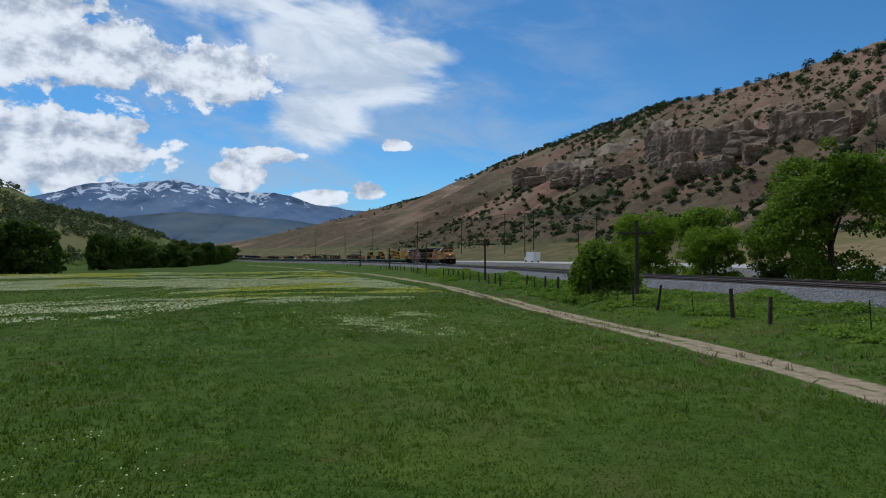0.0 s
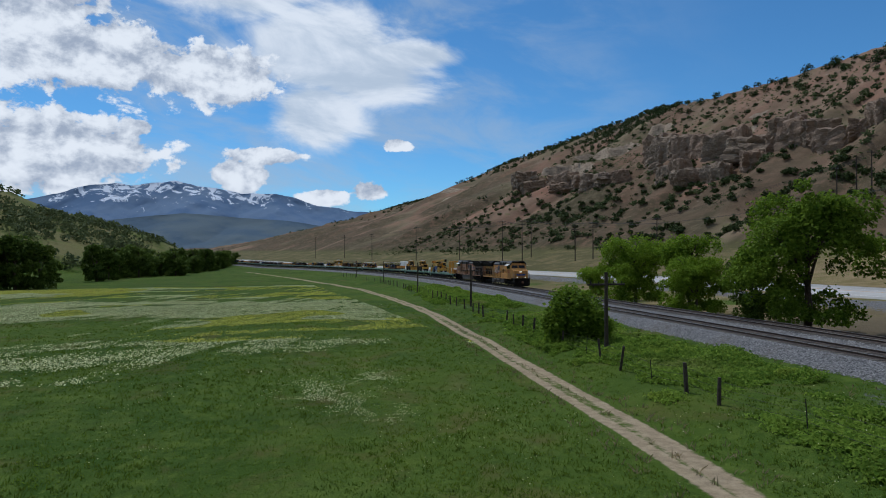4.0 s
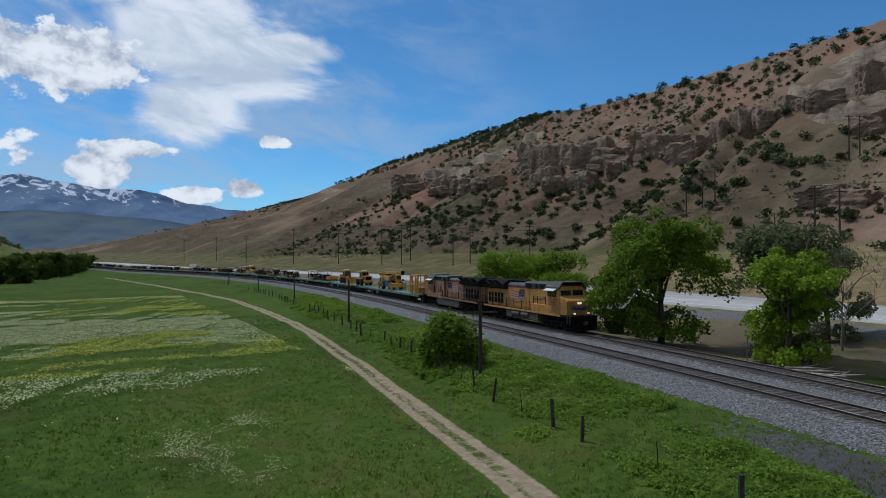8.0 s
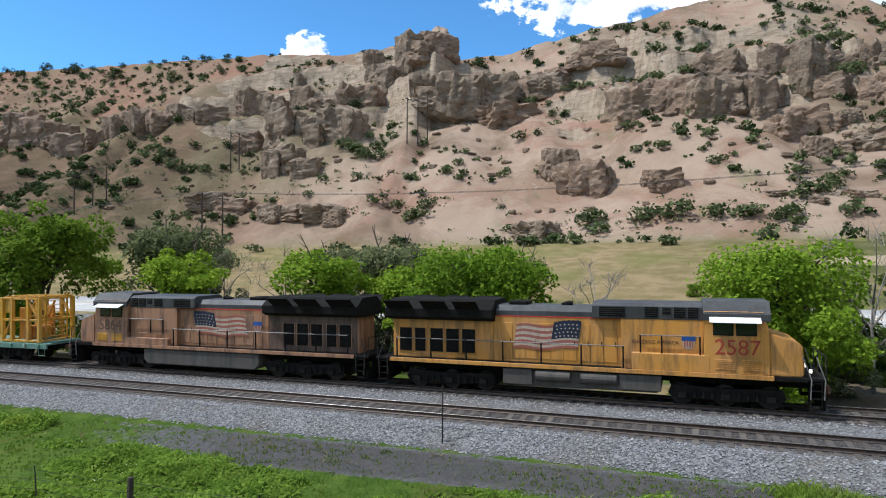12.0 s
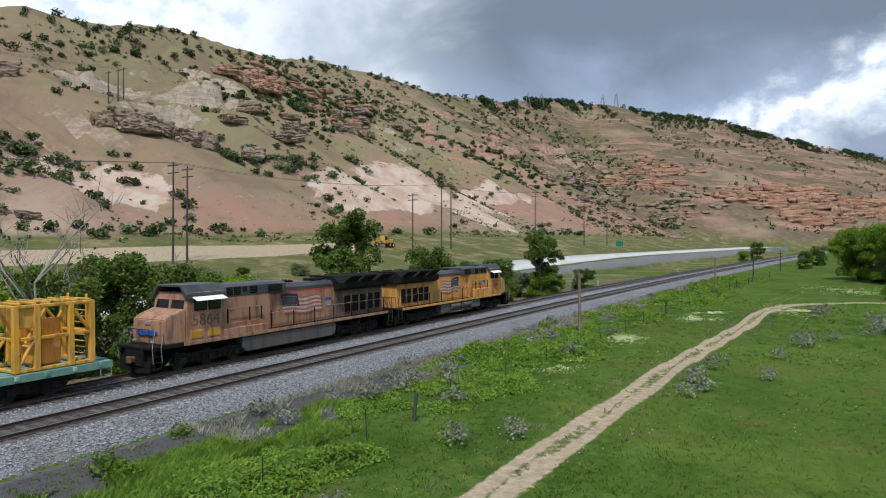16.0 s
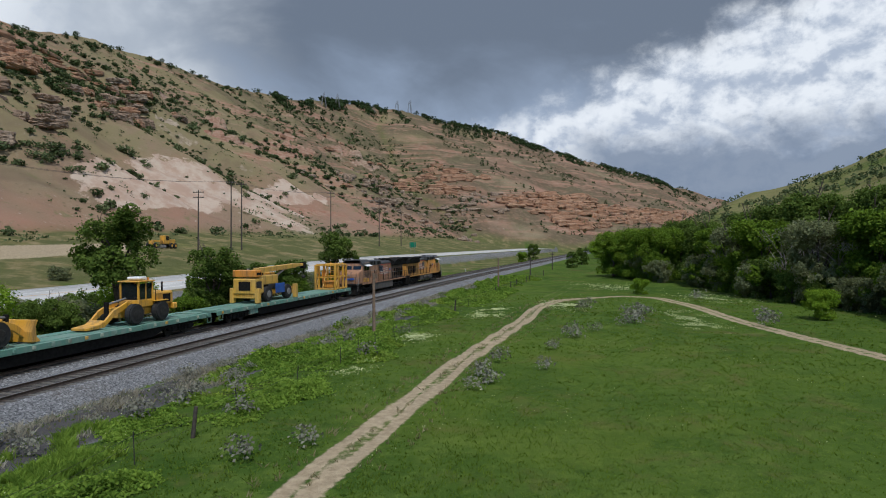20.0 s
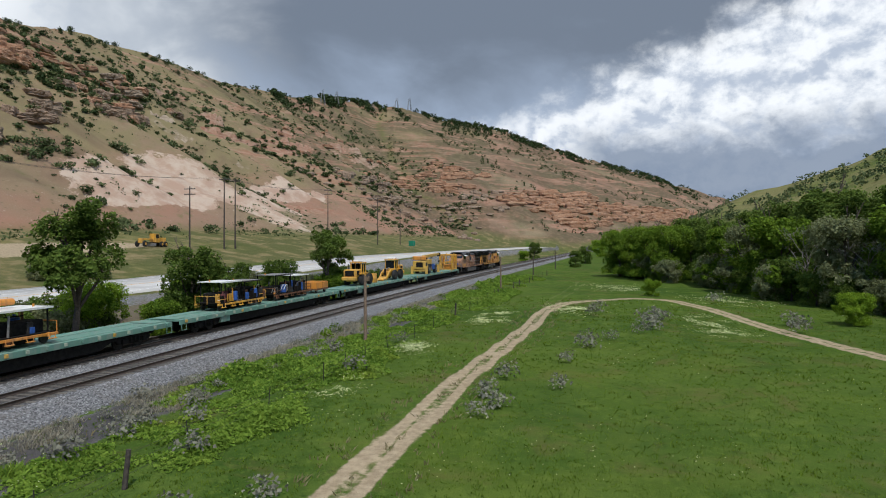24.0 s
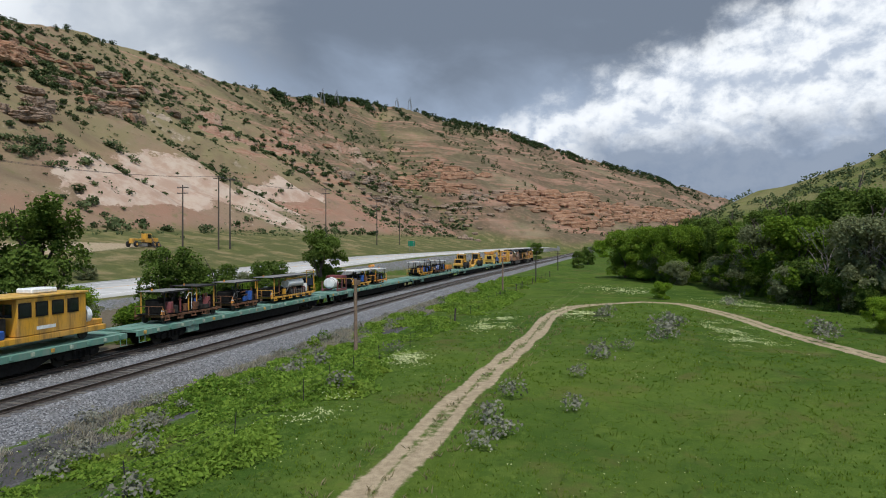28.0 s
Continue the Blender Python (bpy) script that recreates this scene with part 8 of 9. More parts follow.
def wheel_loader(label, blade):
    """An articulated loader: +x is its working end."""
    T = tagged(new("wheel_loader"), label, "wheel loader", "wheel loaders on the train")
    y = M["machine_yellow"]
    for x in (-1.5, 1.35):
        for s in (-1, 1):
            tyre(T, x, s * 0.98, 0.78, 0.5, M["dark_metal"])
        prod("axle", T, (x, -0.9, 0.72), (x, 0.9, 0.72), 0.14, M["dark_metal"])
    pbox("rear_frame", T, -3.1, 0.1, -0.6, 0.6, 0.6, 1.2, y, 0.05)
    e = pbox("engine_hood", T, -3.3, -1.0, -0.85, 0.85, 1.2, 2.25, y, 0.12)
    for s in (-1, 1):
        pbox("vent", e, -2.9, -2.0, min(s * 0.84, s * 0.87), max(s * 0.84, s * 0.87), 1.4, 2.05, M["black"], 0.01)
    pbox("rear_grille", e, -3.34, -3.29, -0.6, 0.6, 1.35, 2.1, M["black"], 0.01)
    pbox("counterweight", T, -3.6, -3.1, -1.0, 1.0, 0.75, 1.25, y, 0.08)
    prod("exhaust", T, (-2.4, 0.5, 2.2), (-2.4, 0.5, 3.0), 0.07, M["black"])
    for x in (-0.95, 0.55):
        for s in (-1, 1):
            pbox("cab_post", T, x - 0.07, x + 0.07, s * 0.72 - 0.07, s * 0.72 + 0.07, 1.2, 3.15, y, 0.02)
    pbox("cab_floor", T, -1.0, 0.65, -0.8, 0.8, 1.2, 1.75, y, 0.04)
    for s in (-1, 1):
        pbox("pane", T, -0.85, 0.45, s * 0.73 - 0.01, s * 0.73 + 0.01, 1.8, 3.0, M["glass"], 0)
    pbox("windscreen", T, 0.55, 0.57, -0.64, 0.64, 1.8, 3.0, M["glass"], 0)
    pbox("cab_roof", T, -1.1, 0.75, -0.88, 0.88, 3.1, 3.22, M["machine_yellow"], 0.04)
    for sd in (-1, 1):
        pbox("door_post", T, -0.25, -0.15, sd * 0.76 - 0.03, sd * 0.76 + 0.03, 1.75, 3.1, y, 0.01)
        prod("handrail", T, (-1.1, sd * 0.9, 1.5), (-1.1, sd * 0.9, 2.6), 0.03, M["black"], 5)
        prod("mirror_arm", T, (0.6, sd * 0.8, 2.8), (0.9, sd * 1.1, 2.7), 0.02, M["black"], 5)
        pbox("fender", T, -2.2, -0.85, min(sd * 0.75, sd * 1.2), max(sd * 0.75, sd * 1.2), 1.55, 1.62, y, 0.02)
        pbox("step", T, -0.5, 0.2, min(sd * 0.8, sd * 1.1), max(sd * 0.8, sd * 1.1), 0.55, 0.6, M["black"], 0.01)
    prod("beacon", T, (-0.8, 0.5, 3.22), (-0.8, 0.5, 3.42), 0.08, M["machine_orange"])
    pbox("roof_unit", T, -0.7, 0.2, -0.5, 0.5, 3.28, 3.5, M["white"], 0.06)
    pbox("front_frame", T, 0.2, 2.2, -0.5, 0.5, 0.55, 1.3, y, 0.06)
    for s in (-1, 1):
        bm = bmesh.new()
        slab(bm, [(1.0, 1.5), (1.5, 1.75), (3.0, 1.2), (3.9, 0.45), (3.7, 0.2), (2.8, 0.85), (1.4, 1.35)], s * 0.55 - 0.08, s * 0.55 + 0.08, 0.02)
        part("lift_arm", bm, y, T)
        prod("lift_ram", T, (0.8, s * 0.35, 1.1), (2.4, s * 0.5, 1.25), 0.08, M["grey_metal"])
    prod("tilt_ram", T, (1.0, 0, 1.9), (2.9, 0, 1.6), 0.09, M["grey_metal"])
    pbox("tilt_link", T, 2.8, 3.0, -0.15, 0.15, 0.7, 1.8, M["black"], 0.03)
    if blade:
        bm = bmesh.new()
        slab(bm, [(3.7, 0.1), (5.4, 0.05), (5.4, 0.22), (4.2, 0.35), (3.75, 0.6)], -0.6, 0.6, 0.02)
        part("fork_blade", bm, y, T)
    else:
        bm = bmesh.new()
        slab(bm, [(3.5, 0.05), (4.1, 0.05), (3.8, 0.4), (3.75, 1.0), (3.9, 1.4), (3.65, 1.4), (3.45, 0.7)], -1.2, 1.2, 0.02)
        part("blade", bm, y, T)
    return T


def gear(T, x0, x1, r, body, accents, n):
    """Hydraulic packs, pipes, drums, hoses, valve banks and cables that crowd a machine's deck."""
    dark = (M["black"], M["black"], M["dark_metal"], M["dark_metal"], M["rust"])
    xm = (x0 + x1) / 2
    pbox("hydraulic_pack", T, x0 + 0.25, x1 - 0.35, -0.35, 0.75, 0.7, r.uniform(1.4, 1.75), M["black"], 0.06)
    for k in range(n):
        x, y, z = r.uniform(x0 + 0.1, x1 - 0.1), r.choice((-0.95, -0.8, -0.6, 0.7)) + r.uniform(-0.1, 0.1), 0.7 + r.random() ** 1.6 * 1.05
        w, d, h = r.uniform(0.08, 0.28), r.uniform(0.08, 0.2), r.uniform(0.15, 0.55)
        mat = r.choice(dark) if r.random() < 0.72 else r.choice(accents + (body,))
        kind = k % 5
        if kind < 2:
            pbox("valve_bank", T, x - w, x + w, y - d, y + d, 0.7, 0.7 + h + r.uniform(0, 0.5), mat, 0.025)
        elif kind == 2:
            prod("cylinder", T, (x, y, 0.7), (x + r.uniform(-0.15, 0.15), y, z + 0.5), r.uniform(0.05, 0.11), mat)
        elif kind == 3:
            prod("cross_pipe", T, (x - r.uniform(0.3, 0.7), y, z), (x + r.uniform(0.3, 0.7), y + 0.1, z + r.uniform(-0.2, 0.2)), r.uniform(0.025, 0.05), r.choice((M["black"], M["grey_metal"], body)))
        else:
            bm = bmesh.new()
            p = [Vector((x - 0.35, y, z + 0.1)), Vector((x - 0.2, y - 0.12, z + 0.55)), Vector((x + 0.1, y - 0.14, z + 0.6)), Vector((x + 0.3, y - 0.05, z + 0.2)), Vector((x + 0.35, y, 0.8))]
            tube_line(bm, p, r.uniform(0.02, 0.038))
            part("hose", bm, r.choice((M["black"], M["black"], M["grey_metal"], M["white"])), T)
    a = r.uniform(x0 + 0.5, x1 - 0.5)
    bm = bmesh.new()
    bmesh.ops.create_cone(bm, cap_ends=True, segments=14, radius1=0.3, radius2=0.3, depth=0.85, matrix=pose(a, -0.78, 1.15))
    bmesh.ops.bevel(bm, geom=[e for e in bm.edges if abs(e.verts[0].co.z - e.verts[1].co.z) < 1e-4], offset=0.04, segments=1, affect="EDGES")
    part("oil_drum", bm, accents[0], T)
    return xm


def canopy_machine(label, length, body, roofs, tank, seed, post=None, tall=2.55, dense=False, extra=""):
    """A track-work machine: low frame on small flanged wheels, crowded gear, seats, thin canopies on slim posts."""
    r = random.Random(seed)
    T = tagged(new("track_machine"), label, "track machine", "track machines on the train")
    h = length / 2
    post = post or body
    for s in (-1, 1):
        pbox("frame_beam", T, -h, h, s * 1.05 - 0.07, s * 1.05 + 0.07, 0.46, 0.62, body, 0.02)
        for k in range(int(length / 1.5)):
            x = -h + 0.5 + k * 1.5 + r.uniform(-0.15, 0.15)
            pbox("step_bracket", T, x - 0.25, x + 0.25, min(s * 1.12, s * 1.3), max(s * 1.12, s * 1.3), 0.26, 0.32, body, 0.01)
            for e in (-0.22, 0.22):
                prod("step_hanger", T, (x + e, s * 1.22, 0.28), (x + e, s * 1.16, 0.6), 0.025, body, 5)
    for x in (-h + 0.7, h - 0.7):
        pbox("end_beam", T, x - 0.1, x + 0.1, -1.2, 1.2, 0.4, 0.66, body if r.random() < 0.5 else M["black"], 0.02)
        for s in (-1, 1):
            bm = bmesh.new()
            bmesh.ops.create_cone(bm, cap_ends=True, segments=16, radius1=0.3, radius2=0.3, depth=0.12, matrix=pose(x, s * 0.76, 0.3, 90, 0, 0))
            part("wheel", bm, M["dark_metal"], T)
    pbox("deck", T, -h + 0.2, h - 0.2, -1.05, 1.05, 0.64, 0.70, M["black"], 0.0)
    pbox("belly", T, -h + 1.2, h - 1.2, -0.7, 0.7, 0.12, 0.64, M["black"], 0.05)
    n = len(roofs)
    for i, roof in enumerate(roofs):
        x0, x1 = -h + 0.25 + i * (length - 0.5) / n + 0.15, -h + 0.25 + (i + 1) * (length - 0.5) / n - 0.15
        up = tall + r.uniform(-0.22, 0.15)
        a, b = x0 + r.uniform(0.1, 0.5), x1 - r.uniform(0.1, 0.5)
        for x in (a, b):
            for s in (-1, 1):
                pbox("canopy_post", T, x - 0.04, x + 0.04, s * 0.95 - 0.04, s * 0.95 + 0.04, 0.7, up, post if r.random() < 0.7 else M["black"], 0.01)
        c = pbox("canopy", T, a - 0.25, b + 0.25, -1.08, 1.08, up, up + 0.05, roof, 0.015)
        for s in (-1, 1):
            pbox("canopy_lip", c, a - 0.27, b + 0.27, s * 1.09 - 0.015, s * 1.09 + 0.015, up - 0.06, up + 0.06, M["dark_metal"] if roof is not M["tank_white"] else roof, 0.0)
        prod("lamp", c, (a + 0.3, 0.3, up + 0.05), (a + 0.3, 0.3, up + 0.22), 0.06, M["machine_orange"])
        gear(T, x0, x1, r, body, (tank, M["machine_red"], M["blue"]), 22 if dense else 3)
        pbox("seat", T, b - 0.5, b - 0.1, -0.9, -0.45, 0.7, 1.15, M["black"], 0.05)
        pbox("seat_back", T, b - 0.18, b - 0.08, -0.9, -0.45, 1.15, 1.7, M["black"], 0.03)
        for s in (-1, 1):
            prod("work_ram", T, (b - 0.9, s * 0.9, 0.35), (b - 1.0, s * 0.9, 1.9), 0.06, M["grey_metal"] if s > 0 else body)
            pbox("work_head", T, b - 1.1, b - 0.7, s * 0.9 - 0.15, s * 0.9 + 0.15, 0.15, 0.45, M["rust"], 0.03)
    for x in (-h, h):
        s = -1 if x < 0 else 1
        for y in (-1.1, 0.0, 1.1):
            prod("guard_post", T, (x - s * 0.1, y, 0.6), (x - s * 0.1, y, 1.3), 0.03, body, 5)
        prod("guard_rail", T, (x - s * 0.1, -1.1, 1.3), (x - s * 0.1, 1.1, 1.3), 0.03, body, 5)
        prod("side_rail", T, (x - s * 0.1, -1.12, 1.0), (x - s * 1.3, -1.12, 1.0), 0.03, body, 5)
    if extra == "goalpost":  # blue bin in a tall yellow frame, white pressure tank under yellow beams
        pbox("blue_bin", T, h - 1.9, h - 0.3, -1.0, 0.9, 1.25, 2.05, M["flag_blue"], 0.03)
        for x in (h - 2.0, h - 0.2):
            prod("goal_post", T, (x, -1.02, 0.6), (x, -1.02, 2.95), 0.05, body)
        prod("goal_bar", T, (h - 2.0, -1.02, 2.95), (h - 0.2, -1.02, 2.95), 0.05, body)
        bm = bmesh.new()
        bmesh.ops.create_cone(bm, cap_ends=True, segments=18, radius1=0.42, radius2=0.42, depth=3.3, matrix=pose(0.6, -0.55, 1.75, 0, 90, 0))
        part("pressure_tank", bm, M["tank_white"], T)
        for y, z in ((-0.9, 2.35), (-0.3, 2.45), (-0.6, 2.2)):
            prod("boom_beam", T, (-1.4, y, z - 0.1), (2.5, y, z), 0.07, body)
        for k in range(14):
            prod("tine", T, (-0.9 + k * 0.26, -1.1, 0.35), (-0.9 + k * 0.26, -1.06, 1.15), 0.03, M["grey_metal"] if k % 2 else M["dark_metal"], 5)
    if extra == "roof_drum":
        prod("roof_drum", T, (-0.7, -0.2, tall + 0.3), (0.8, -0.2, tall + 0.3), 0.2, M["machine_orange"], 12)
    if dense:
        c = prod("traffic_cone", T, (-h + 0.3, -0.95, 0.7), (-h + 0.3, -0.95, 1.2), 0.15, M["machine_orange"], 10, 0.03)
        prod("cone_band", c, (-h + 0.3, -0.95, 0.92), (-h + 0.3, -0.95, 1.02), 0.105, M["white"], 10, 0.08)
    return T


def tank_skid():
    T = tagged(new("tank_skid"), "white plastic tank on a dark red steel skid", "tank skid")
    d = M["machine_red"]
    for s in (-1, 1):
        pbox("skid_beam", T, -2.1, 2.1, s * 1.0 - 0.09, s * 1.0 + 0.09, 0, 0.3, d)
        for x in (-1.9, 0.0, 1.9):
            pbox("post", T, x - 0.06, x + 0.06, s * 1.05 - 0.06, s * 1.05 + 0.06, 0.3, 2.0 if x < 1 else 1.4, d)
    pbox("toolbox", T, -2.1, -0.2, -1.0, 1.0, 1.7, 2.1, d, 0.03)
    bm = bmesh.new()
    bmesh.ops.create_cone(bm, cap_ends=True, segments=20, radius1=0.72, radius2=0.72, depth=2.3, matrix=pose(0.7, -0.2, 1.08, 0, 90, 0))
    bmesh.ops.bevel(bm, geom=[e for e in bm.edges if abs(e.verts[0].co.x - e.verts[1].co.x) < 1e-4], offset=0.2, segments=2, affect="EDGES")
    t = part("tank", bm, M["tank_white"], T, smooth=False)
    prod("filler_cap", t, (0.7, -0.2, 1.78), (0.7, -0.2, 1.92), 0.16, M["tank_white"])
    for x in (0.1, 1.3):
        bm = bmesh.new()
        for k in range(12):
            a, b = math.radians(k * 15), math.radians((k + 1) * 15)
            rod(bm, (x, -0.2 + 0.74 * math.cos(a), 1.08 + 0.74 * math.sin(a)), (x, -0.2 + 0.74 * math.cos(b), 1.08 + 0.74 * math.sin(b)), 0.03, sides=4)
        part("tank_strap", bm, M["grey_metal"], t)
    for ob in T.children:
        ob.matrix_basis = Matrix.Diagonal((0.66, 0.92, 0.9, 1))
    return T


def tool_cart():
    T = tagged(new("tool_cart"), "small orange box trailer on a flatcar", "trailer")
    o = M["machine_orange"]
    pbox("bed", T, -1.7, 1.7, -1.05, 1.05, 0.35, 0.55, M["rust"])
    for x0, x1 in ((-1.6, -0.1), (0.1, 1.6)):
        for s in (-1, 1):
            pbox("side_board", T, x0, x1, s * 1.0 - 0.04, s * 1.0 + 0.04, 0.55, 1.3, o)
        pbox("end_board", T, x0, x0 + 0.06, -0.96, 0.96, 0.55, 1.3, o)
        pbox("end_board", T, x1 - 0.06, x1, -0.96, 0.96, 0.55, 1.3, o)
    for x in (-1.1, 1.1):
        for s in (-1, 1):
            tyre(T, x, s * 0.8, 0.28, 0.16, M["grey_metal"])
    return T


def box_cab():
    """A crew machine: flat body, long yellow cabin with windows, gear at both ends."""
    T = tagged(new("crew_machine"), "bright yellow track machine with a windowed crew cabin", "track machine", "track machines on the train")
    y = M["machine_yellow"]
    pbox("frame", T, -5.2, 5.2, -1.25, 1.25, 0.45, 0.8, y, 0.04)
    for x in (-3.8, 3.8):
        for s in (-1, 1):
            bm = bmesh.new()
            bmesh.ops.create_cone(bm, cap_ends=True, segments=16, radius1=0.36, radius2=0.36, depth=0.13, matrix=pose(x, s * 0.76, 0.36, 90, 0, 0))
            part("wheel", bm, M["dark_metal"], T)
    c = pbox("cabin", T, -1.2, 3.6, -1.25, 1.25, 0.8, 2.95, y, 0.06)
    pbox("cabin_roof", T, -2.9, 3.7, -1.32, 1.32, 2.95, 3.08, M["pale_yellow"], 0.03)
    pbox("roof_unit", T, 0.4, 2.2, -0.6, 0.5, 3.08, 3.4, M["white"], 0.08)
    for s in (-1, 1):
        for k in range(4):
            x = -0.75 + k * 1.1
            f = pbox("window_frame", c, x - 0.42, x + 0.42, min(s * 1.25, s * 1.275), max(s * 1.25, s * 1.275), 1.85, 2.7, M["black"], 0.01)
            pbox("pane", f, x - 0.34, x + 0.34, min(s * 1.275, s * 1.282), max(s * 1.275, s * 1.282), 1.93, 2.62, M["glass"], 0)
        pbox("writing_bar", c, 0.0, 1.3, min(s * 1.251, s * 1.258), max(s * 1.251, s * 1.258), 1.1, 1.3, M["white"], 0)
    pbox("end_window", c, 3.6, 3.62, -0.9, 0.9, 1.9, 2.65, M["glass"], 0)
    pbox("end_window", c, -1.22, -1.2, -0.9, 0.9, 1.9, 2.65, M["glass"], 0)
    for s in (-1, 1):
        pbox("roof_post", T, -2.8, -2.7, s * 1.2 - 0.05, s * 1.2 + 0.05, 0.8, 2.95, y, 0.01)
    pbox("engine", T, -2.6, -1.4, -0.8, 0.8, 0.8, 1.9, M["dark_metal"], 0.08)
    pbox("oil_tank", T, -2.5, -1.9, -1.2, -0.85, 0.8, 1.3, M["blue"], 0.05)
    bm = bmesh.new()
    bmesh.ops.create_cone(bm, cap_ends=True, segments=18, radius1=0.6, radius2=0.6, depth=0.35, matrix=pose(3.95, -0.6, 1.5, 0, 90, 0))
    part("hose_reel", bm, M["white"], T)
    pbox("front_deck", T, 3.7, 5.2, -1.0, 1.0, 0.8, 1.15, y, 0.05)
    for k in range(5):
        pbox("work_arm", T, -4.9 + k * 0.4, -4.75 + k * 0.4, -1.1, 1.1, 0.8, 1.2 + 0.25 * (k % 3), M["dark_metal"], 0.02)
    bm = bmesh.new()
    tube_line(bm, [(-4.6, -1.0, 1.0), (-4.4, -1.1, 2.0), (-3.9, -1.0, 2.3), (-3.4, -0.9, 1.2)], 0.09)
    part("hose", bm, M["grey_metal"], T)
    return T


def load(thing, car, behind, turn=0.0):
    """Puts a thing on a flatcar, by its distance behind the train's nose."""
    centre = CAR0 + PITCH * (car + 0.5)
    for ob in thing.children:
        ob.matrix_basis = Matrix.Diagonal((0.88, 0.94, 0.86, 1)) @ ob.matrix_basis
    return run(thing, centre, 10.1, pose(centre - behind, 0, DECK + (0.0 if not isinstance(turn, tuple) else 0), 0, 0, turn))


load(cage_rack(), 0, 45.35)
load(yard_crane(), 0, 59.7)
load(wheel_loader("yellow wheel loader with a lowered fork blade on a flatcar", True), 1, 77.2, 180)
load(wheel_loader("yellow wheel loader with a raised blade on a flatcar", False), 1, 89.3)
load(tool_cart(), 2, 101.8)
CANOPY_LABEL = "dark track machine with pale canopies and clutter on a flatcar"
load(canopy_machine(CANOPY_LABEL, 8.2, M["rust"], (M["grey_metal"], M["tank_white"]), M["blue"], 1, M["black"], dense=True), 2, 108.2)
load(canopy_machine("track machine with a thin grey canopy on dark posts", 8.0, M["machine_yellow"], (M["tank_white"], M["grey_metal"]), M["blue"], 2, M["black"], dense=True), 2, 116.8)
load(canopy_machine("orange track machine with a canopy and a blue tank", 5.0, M["machine_orange"], (M["tank_white"],), M["blue"], 3, dense=True, tall=2.3, extra="roof_drum"), 3, 137.2, 180)
load(canopy_machine("black and yellow track machine with a white-topped canopy", 6.4, M["machine_yellow"], (M["tank_white"],), M["blue"], 4, M["black"], tall=2.25, dense=True), 3, 143.4)
load(tank_skid(), 3, 149.0, 180)
load(canopy_machine("yellow track machine with a blue box and a canopy", 9.6, M["machine_yellow"], (M["grey_metal"],), M["tank_white"], 5, dense=True, extra="goalpost"), 4, 160.0)
load(canopy_machine("track machine with a thin roof on yellow posts", 5.0, M["rust"], (M["grey_metal"],), M["blue"], 6, M["machine_yellow"], dense=True), 4, 168.0)
load(canopy_machine("track machine with a thin roof on yellow posts", 7.4, M["rust"], (M["grey_metal"], M["dark_metal"]), M["machine_red"], 7, M["machine_yellow"], dense=True), 4, 174.9)
load(box_cab(), 5, 187.6)
load(canopy_machine(CANOPY_LABEL, 8.0, M["machine_yellow"], (M["grey_metal"], M["tank_white"]), M["blue"], 8), 5, 199.5)
gen = random.Random(12)
for car in range(6, CARS):  # more machines on the cars that stay far off
    c = CAR0 + PITCH * (car + 0.5)
    for off in (-8.3, 1.0, 9.0):
        pick = gen.random()
        if pick < 0.72:
            t = canopy_machine(CANOPY_LABEL if pick < 0.4 else "rusty track machine with a grey canopy on a flatcar", gen.uniform(6, 8), gen.choice((M["rust"], M["machine_yellow"], M["dark_metal"])), gen.choice(((M["grey_metal"],), (M["tank_white"], M["grey_metal"]), (M["dark_metal"],))), gen.choice((M["blue"], M["machine_red"])), car * 10 + int(off), tall=gen.uniform(2.0, 2.5))
        elif pick < 0.86:
            t = tank_skid()
        else:
            t = tool_cart()
        load(t, car, c + off, gen.choice((0, 180)))


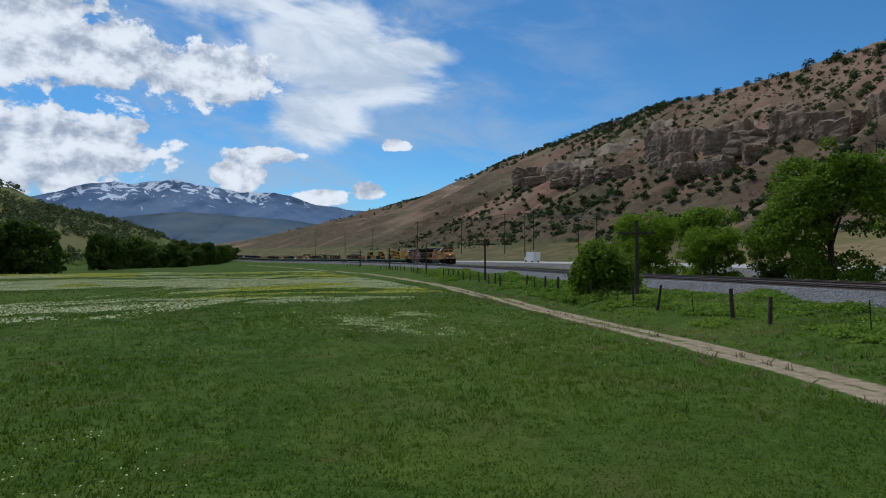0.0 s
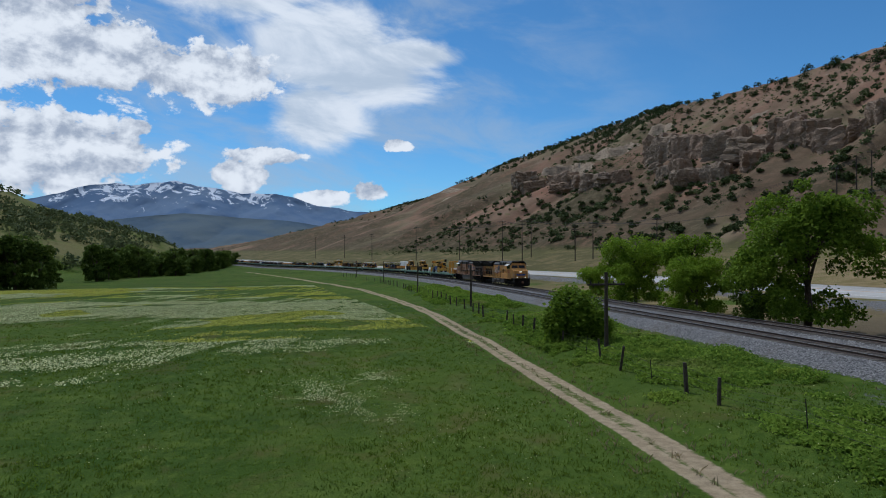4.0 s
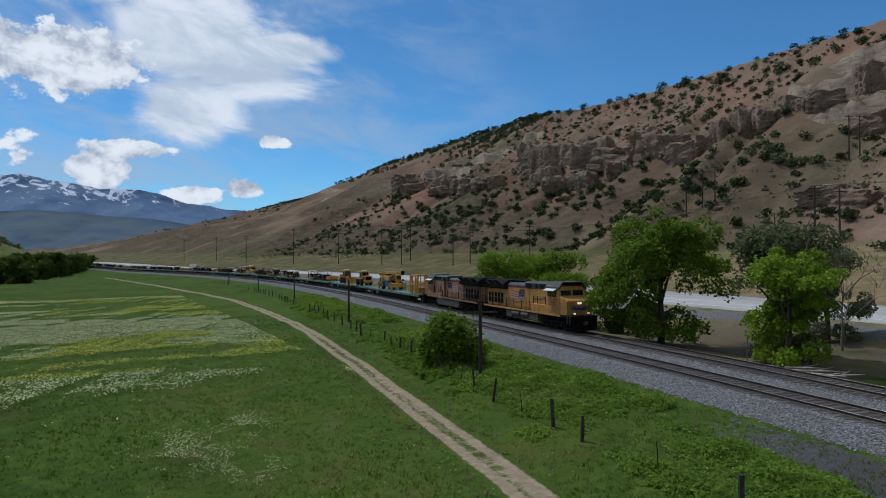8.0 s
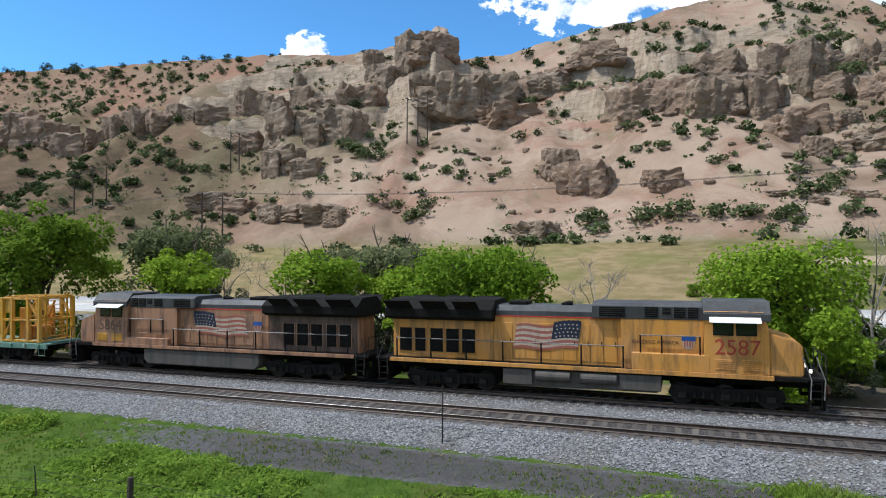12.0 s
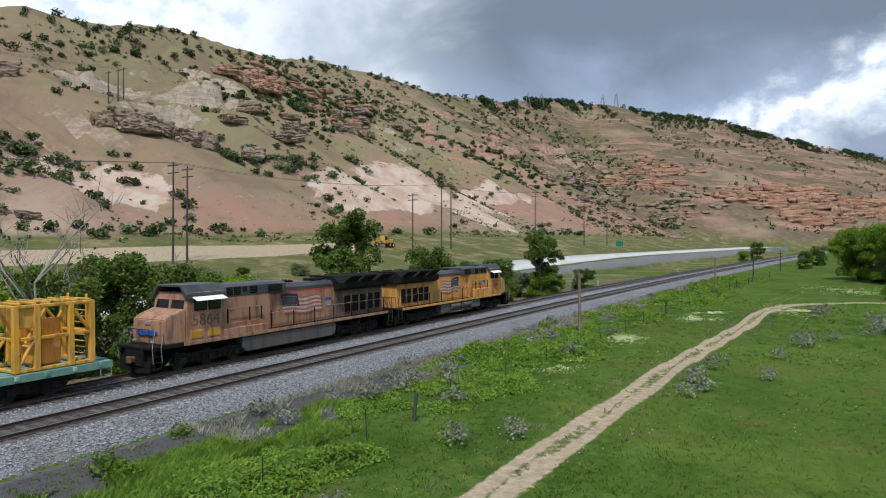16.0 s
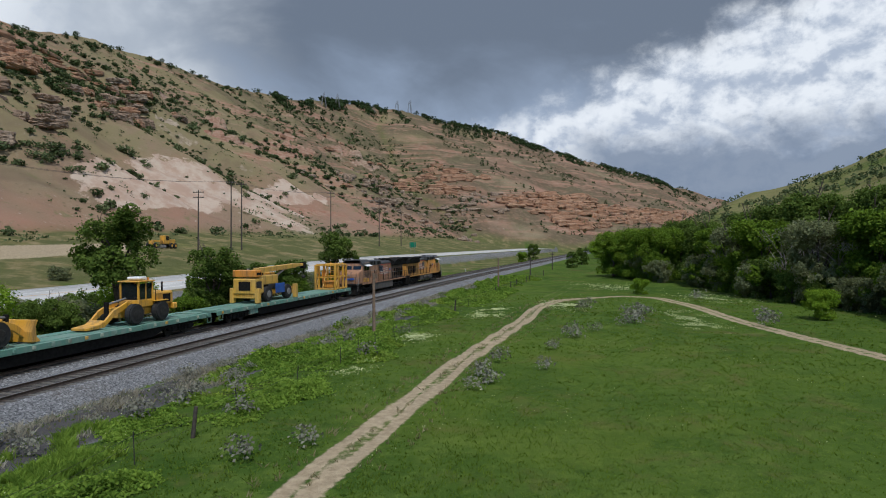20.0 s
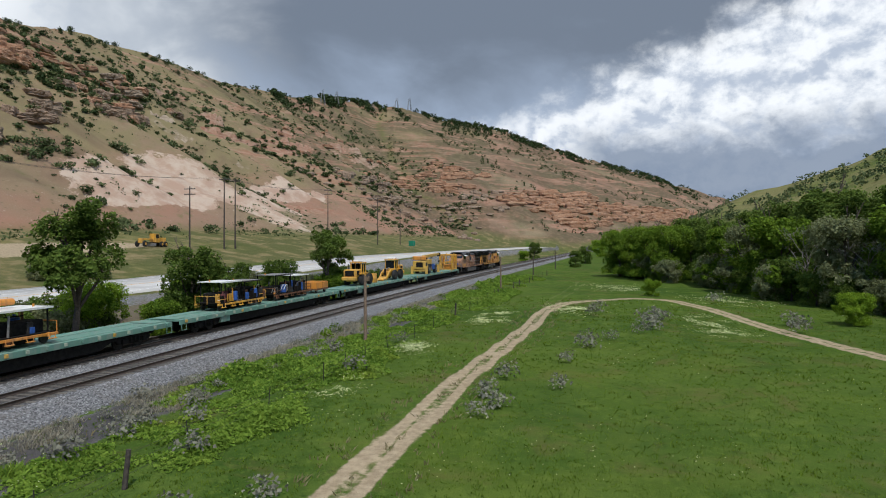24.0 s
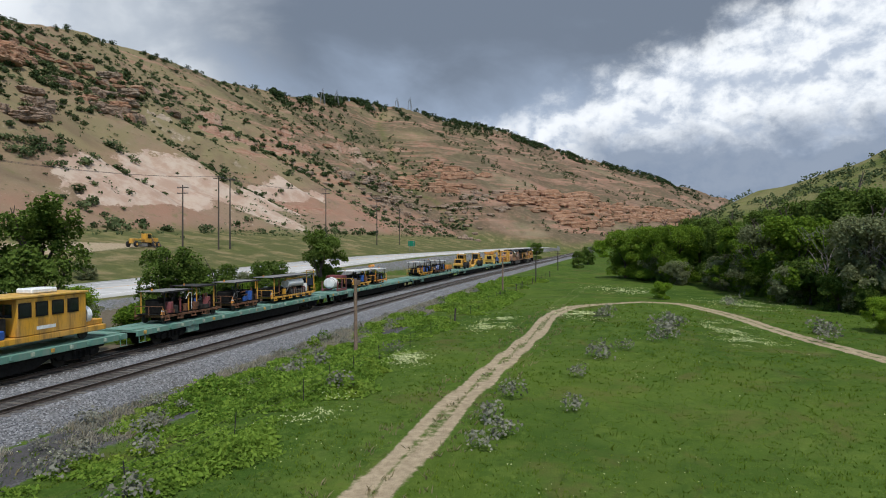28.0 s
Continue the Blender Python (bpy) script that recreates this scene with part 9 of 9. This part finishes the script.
# ---- other vehicles ----
def box_van():
    """A white high-roofed van: +x is its front."""
    V = tagged(new("van"), "white box van driving along the highway", "van")
    w = M["white"]
    bm = bmesh.new()
    slab(bm, [(-3.2, 0.45), (1.9, 0.45), (1.9, 2.9), (1.6, 3.1), (-3.2, 3.1)], -1.1, 1.1, 0.06)
    part("cargo_body", bm, w, V)
    bm = bmesh.new()
    slab(bm, [(1.9, 0.45), (3.5, 0.45), (3.55, 1.2), (2.9, 1.45), (2.3, 2.3), (1.9, 2.35)], -1.0, 1.0, 0.05)
    c = part("cab", bm, w, V)
    bm = bmesh.new()
    slab(bm, [(2.36, 1.55), (2.86, 1.5), (2.4, 2.2), (2.36, 2.2)], -1.01, 1.01)
    part("cab_glass", bm, M["glass"], c)
    for x in (-2.1, 2.5):
        for s in (-1, 1):
            tyre(V, x, s * 0.95, 0.4, 0.24, M["grey_metal"])
    return V


VAN = box_van()


def grader():
    """A yellow road grader parked on the dirt lot."""
    G = tagged(new("road_grader"), "yellow road grader parked on the bare dirt", "grader")
    y = M["machine_yellow"]
    pbox("engine_hood", G, -3.6, -1.0, -0.7, 0.7, 1.0, 2.2, y, 0.1)
    c = pbox("cab", G, -1.0, 0.5, -0.8, 0.8, 1.1, 3.1, y, 0.06)
    for s in (-1, 1):
        pbox("pane", c, -0.8, 0.3, min(s * 0.8, s * 0.815), max(s * 0.8, s * 0.815), 2.0, 2.95, M["glass"], 0)
    pbox("frame_beam", G, 0.5, 4.6, -0.2, 0.2, 1.5, 1.9, y, 0.04)
    pbox("nose", G, 4.3, 5.0, -0.5, 0.5, 0.8, 1.9, y, 0.06)
    pbox("blade", G, 1.6, 1.8, -1.8, 1.8, 0.15, 0.8, M["grey_metal"], 0.03)
    pbox("blade_circle", G, 1.0, 2.4, -0.5, 0.5, 0.9, 1.1, M["dark_metal"], 0.04)
    for x in (-3.0, -1.5, 4.5):
        for s in (-1, 1):
            tyre(G, x, s * 1.0, 0.65, 0.4, y)
    gx, gy = 152.6, 71.8
    G.matrix_basis = pose(gx, gy, float(height(gx, gy)[0]), 0, 0, 170)


grader()


def motions():
    """The train rolls up the valley at a steady pace; cars on the highway drive."""
    for thing, behind, half, local in TRAIN:
        rows = []
        for k in range(29):
            s = NOSE_AT_12 + SPEED * (k - 12) - behind
            rows.append((float(k), on_track(s, half) @ local))
        walk(thing, rows)

    rows = []
    for k in range(29):
        x = -175 - 29.0 * k
        y = float(track_y(x)) + 38.3
        turn = math.degrees(math.atan2(float(track_y(x - 1) - track_y(x)), -1.0))
        rows.append((float(k), pose(x, y, float(grade(x) + road_rise(x)) + 0.1, 0, 0, turn)))
    walk(VAN, rows)


motions()
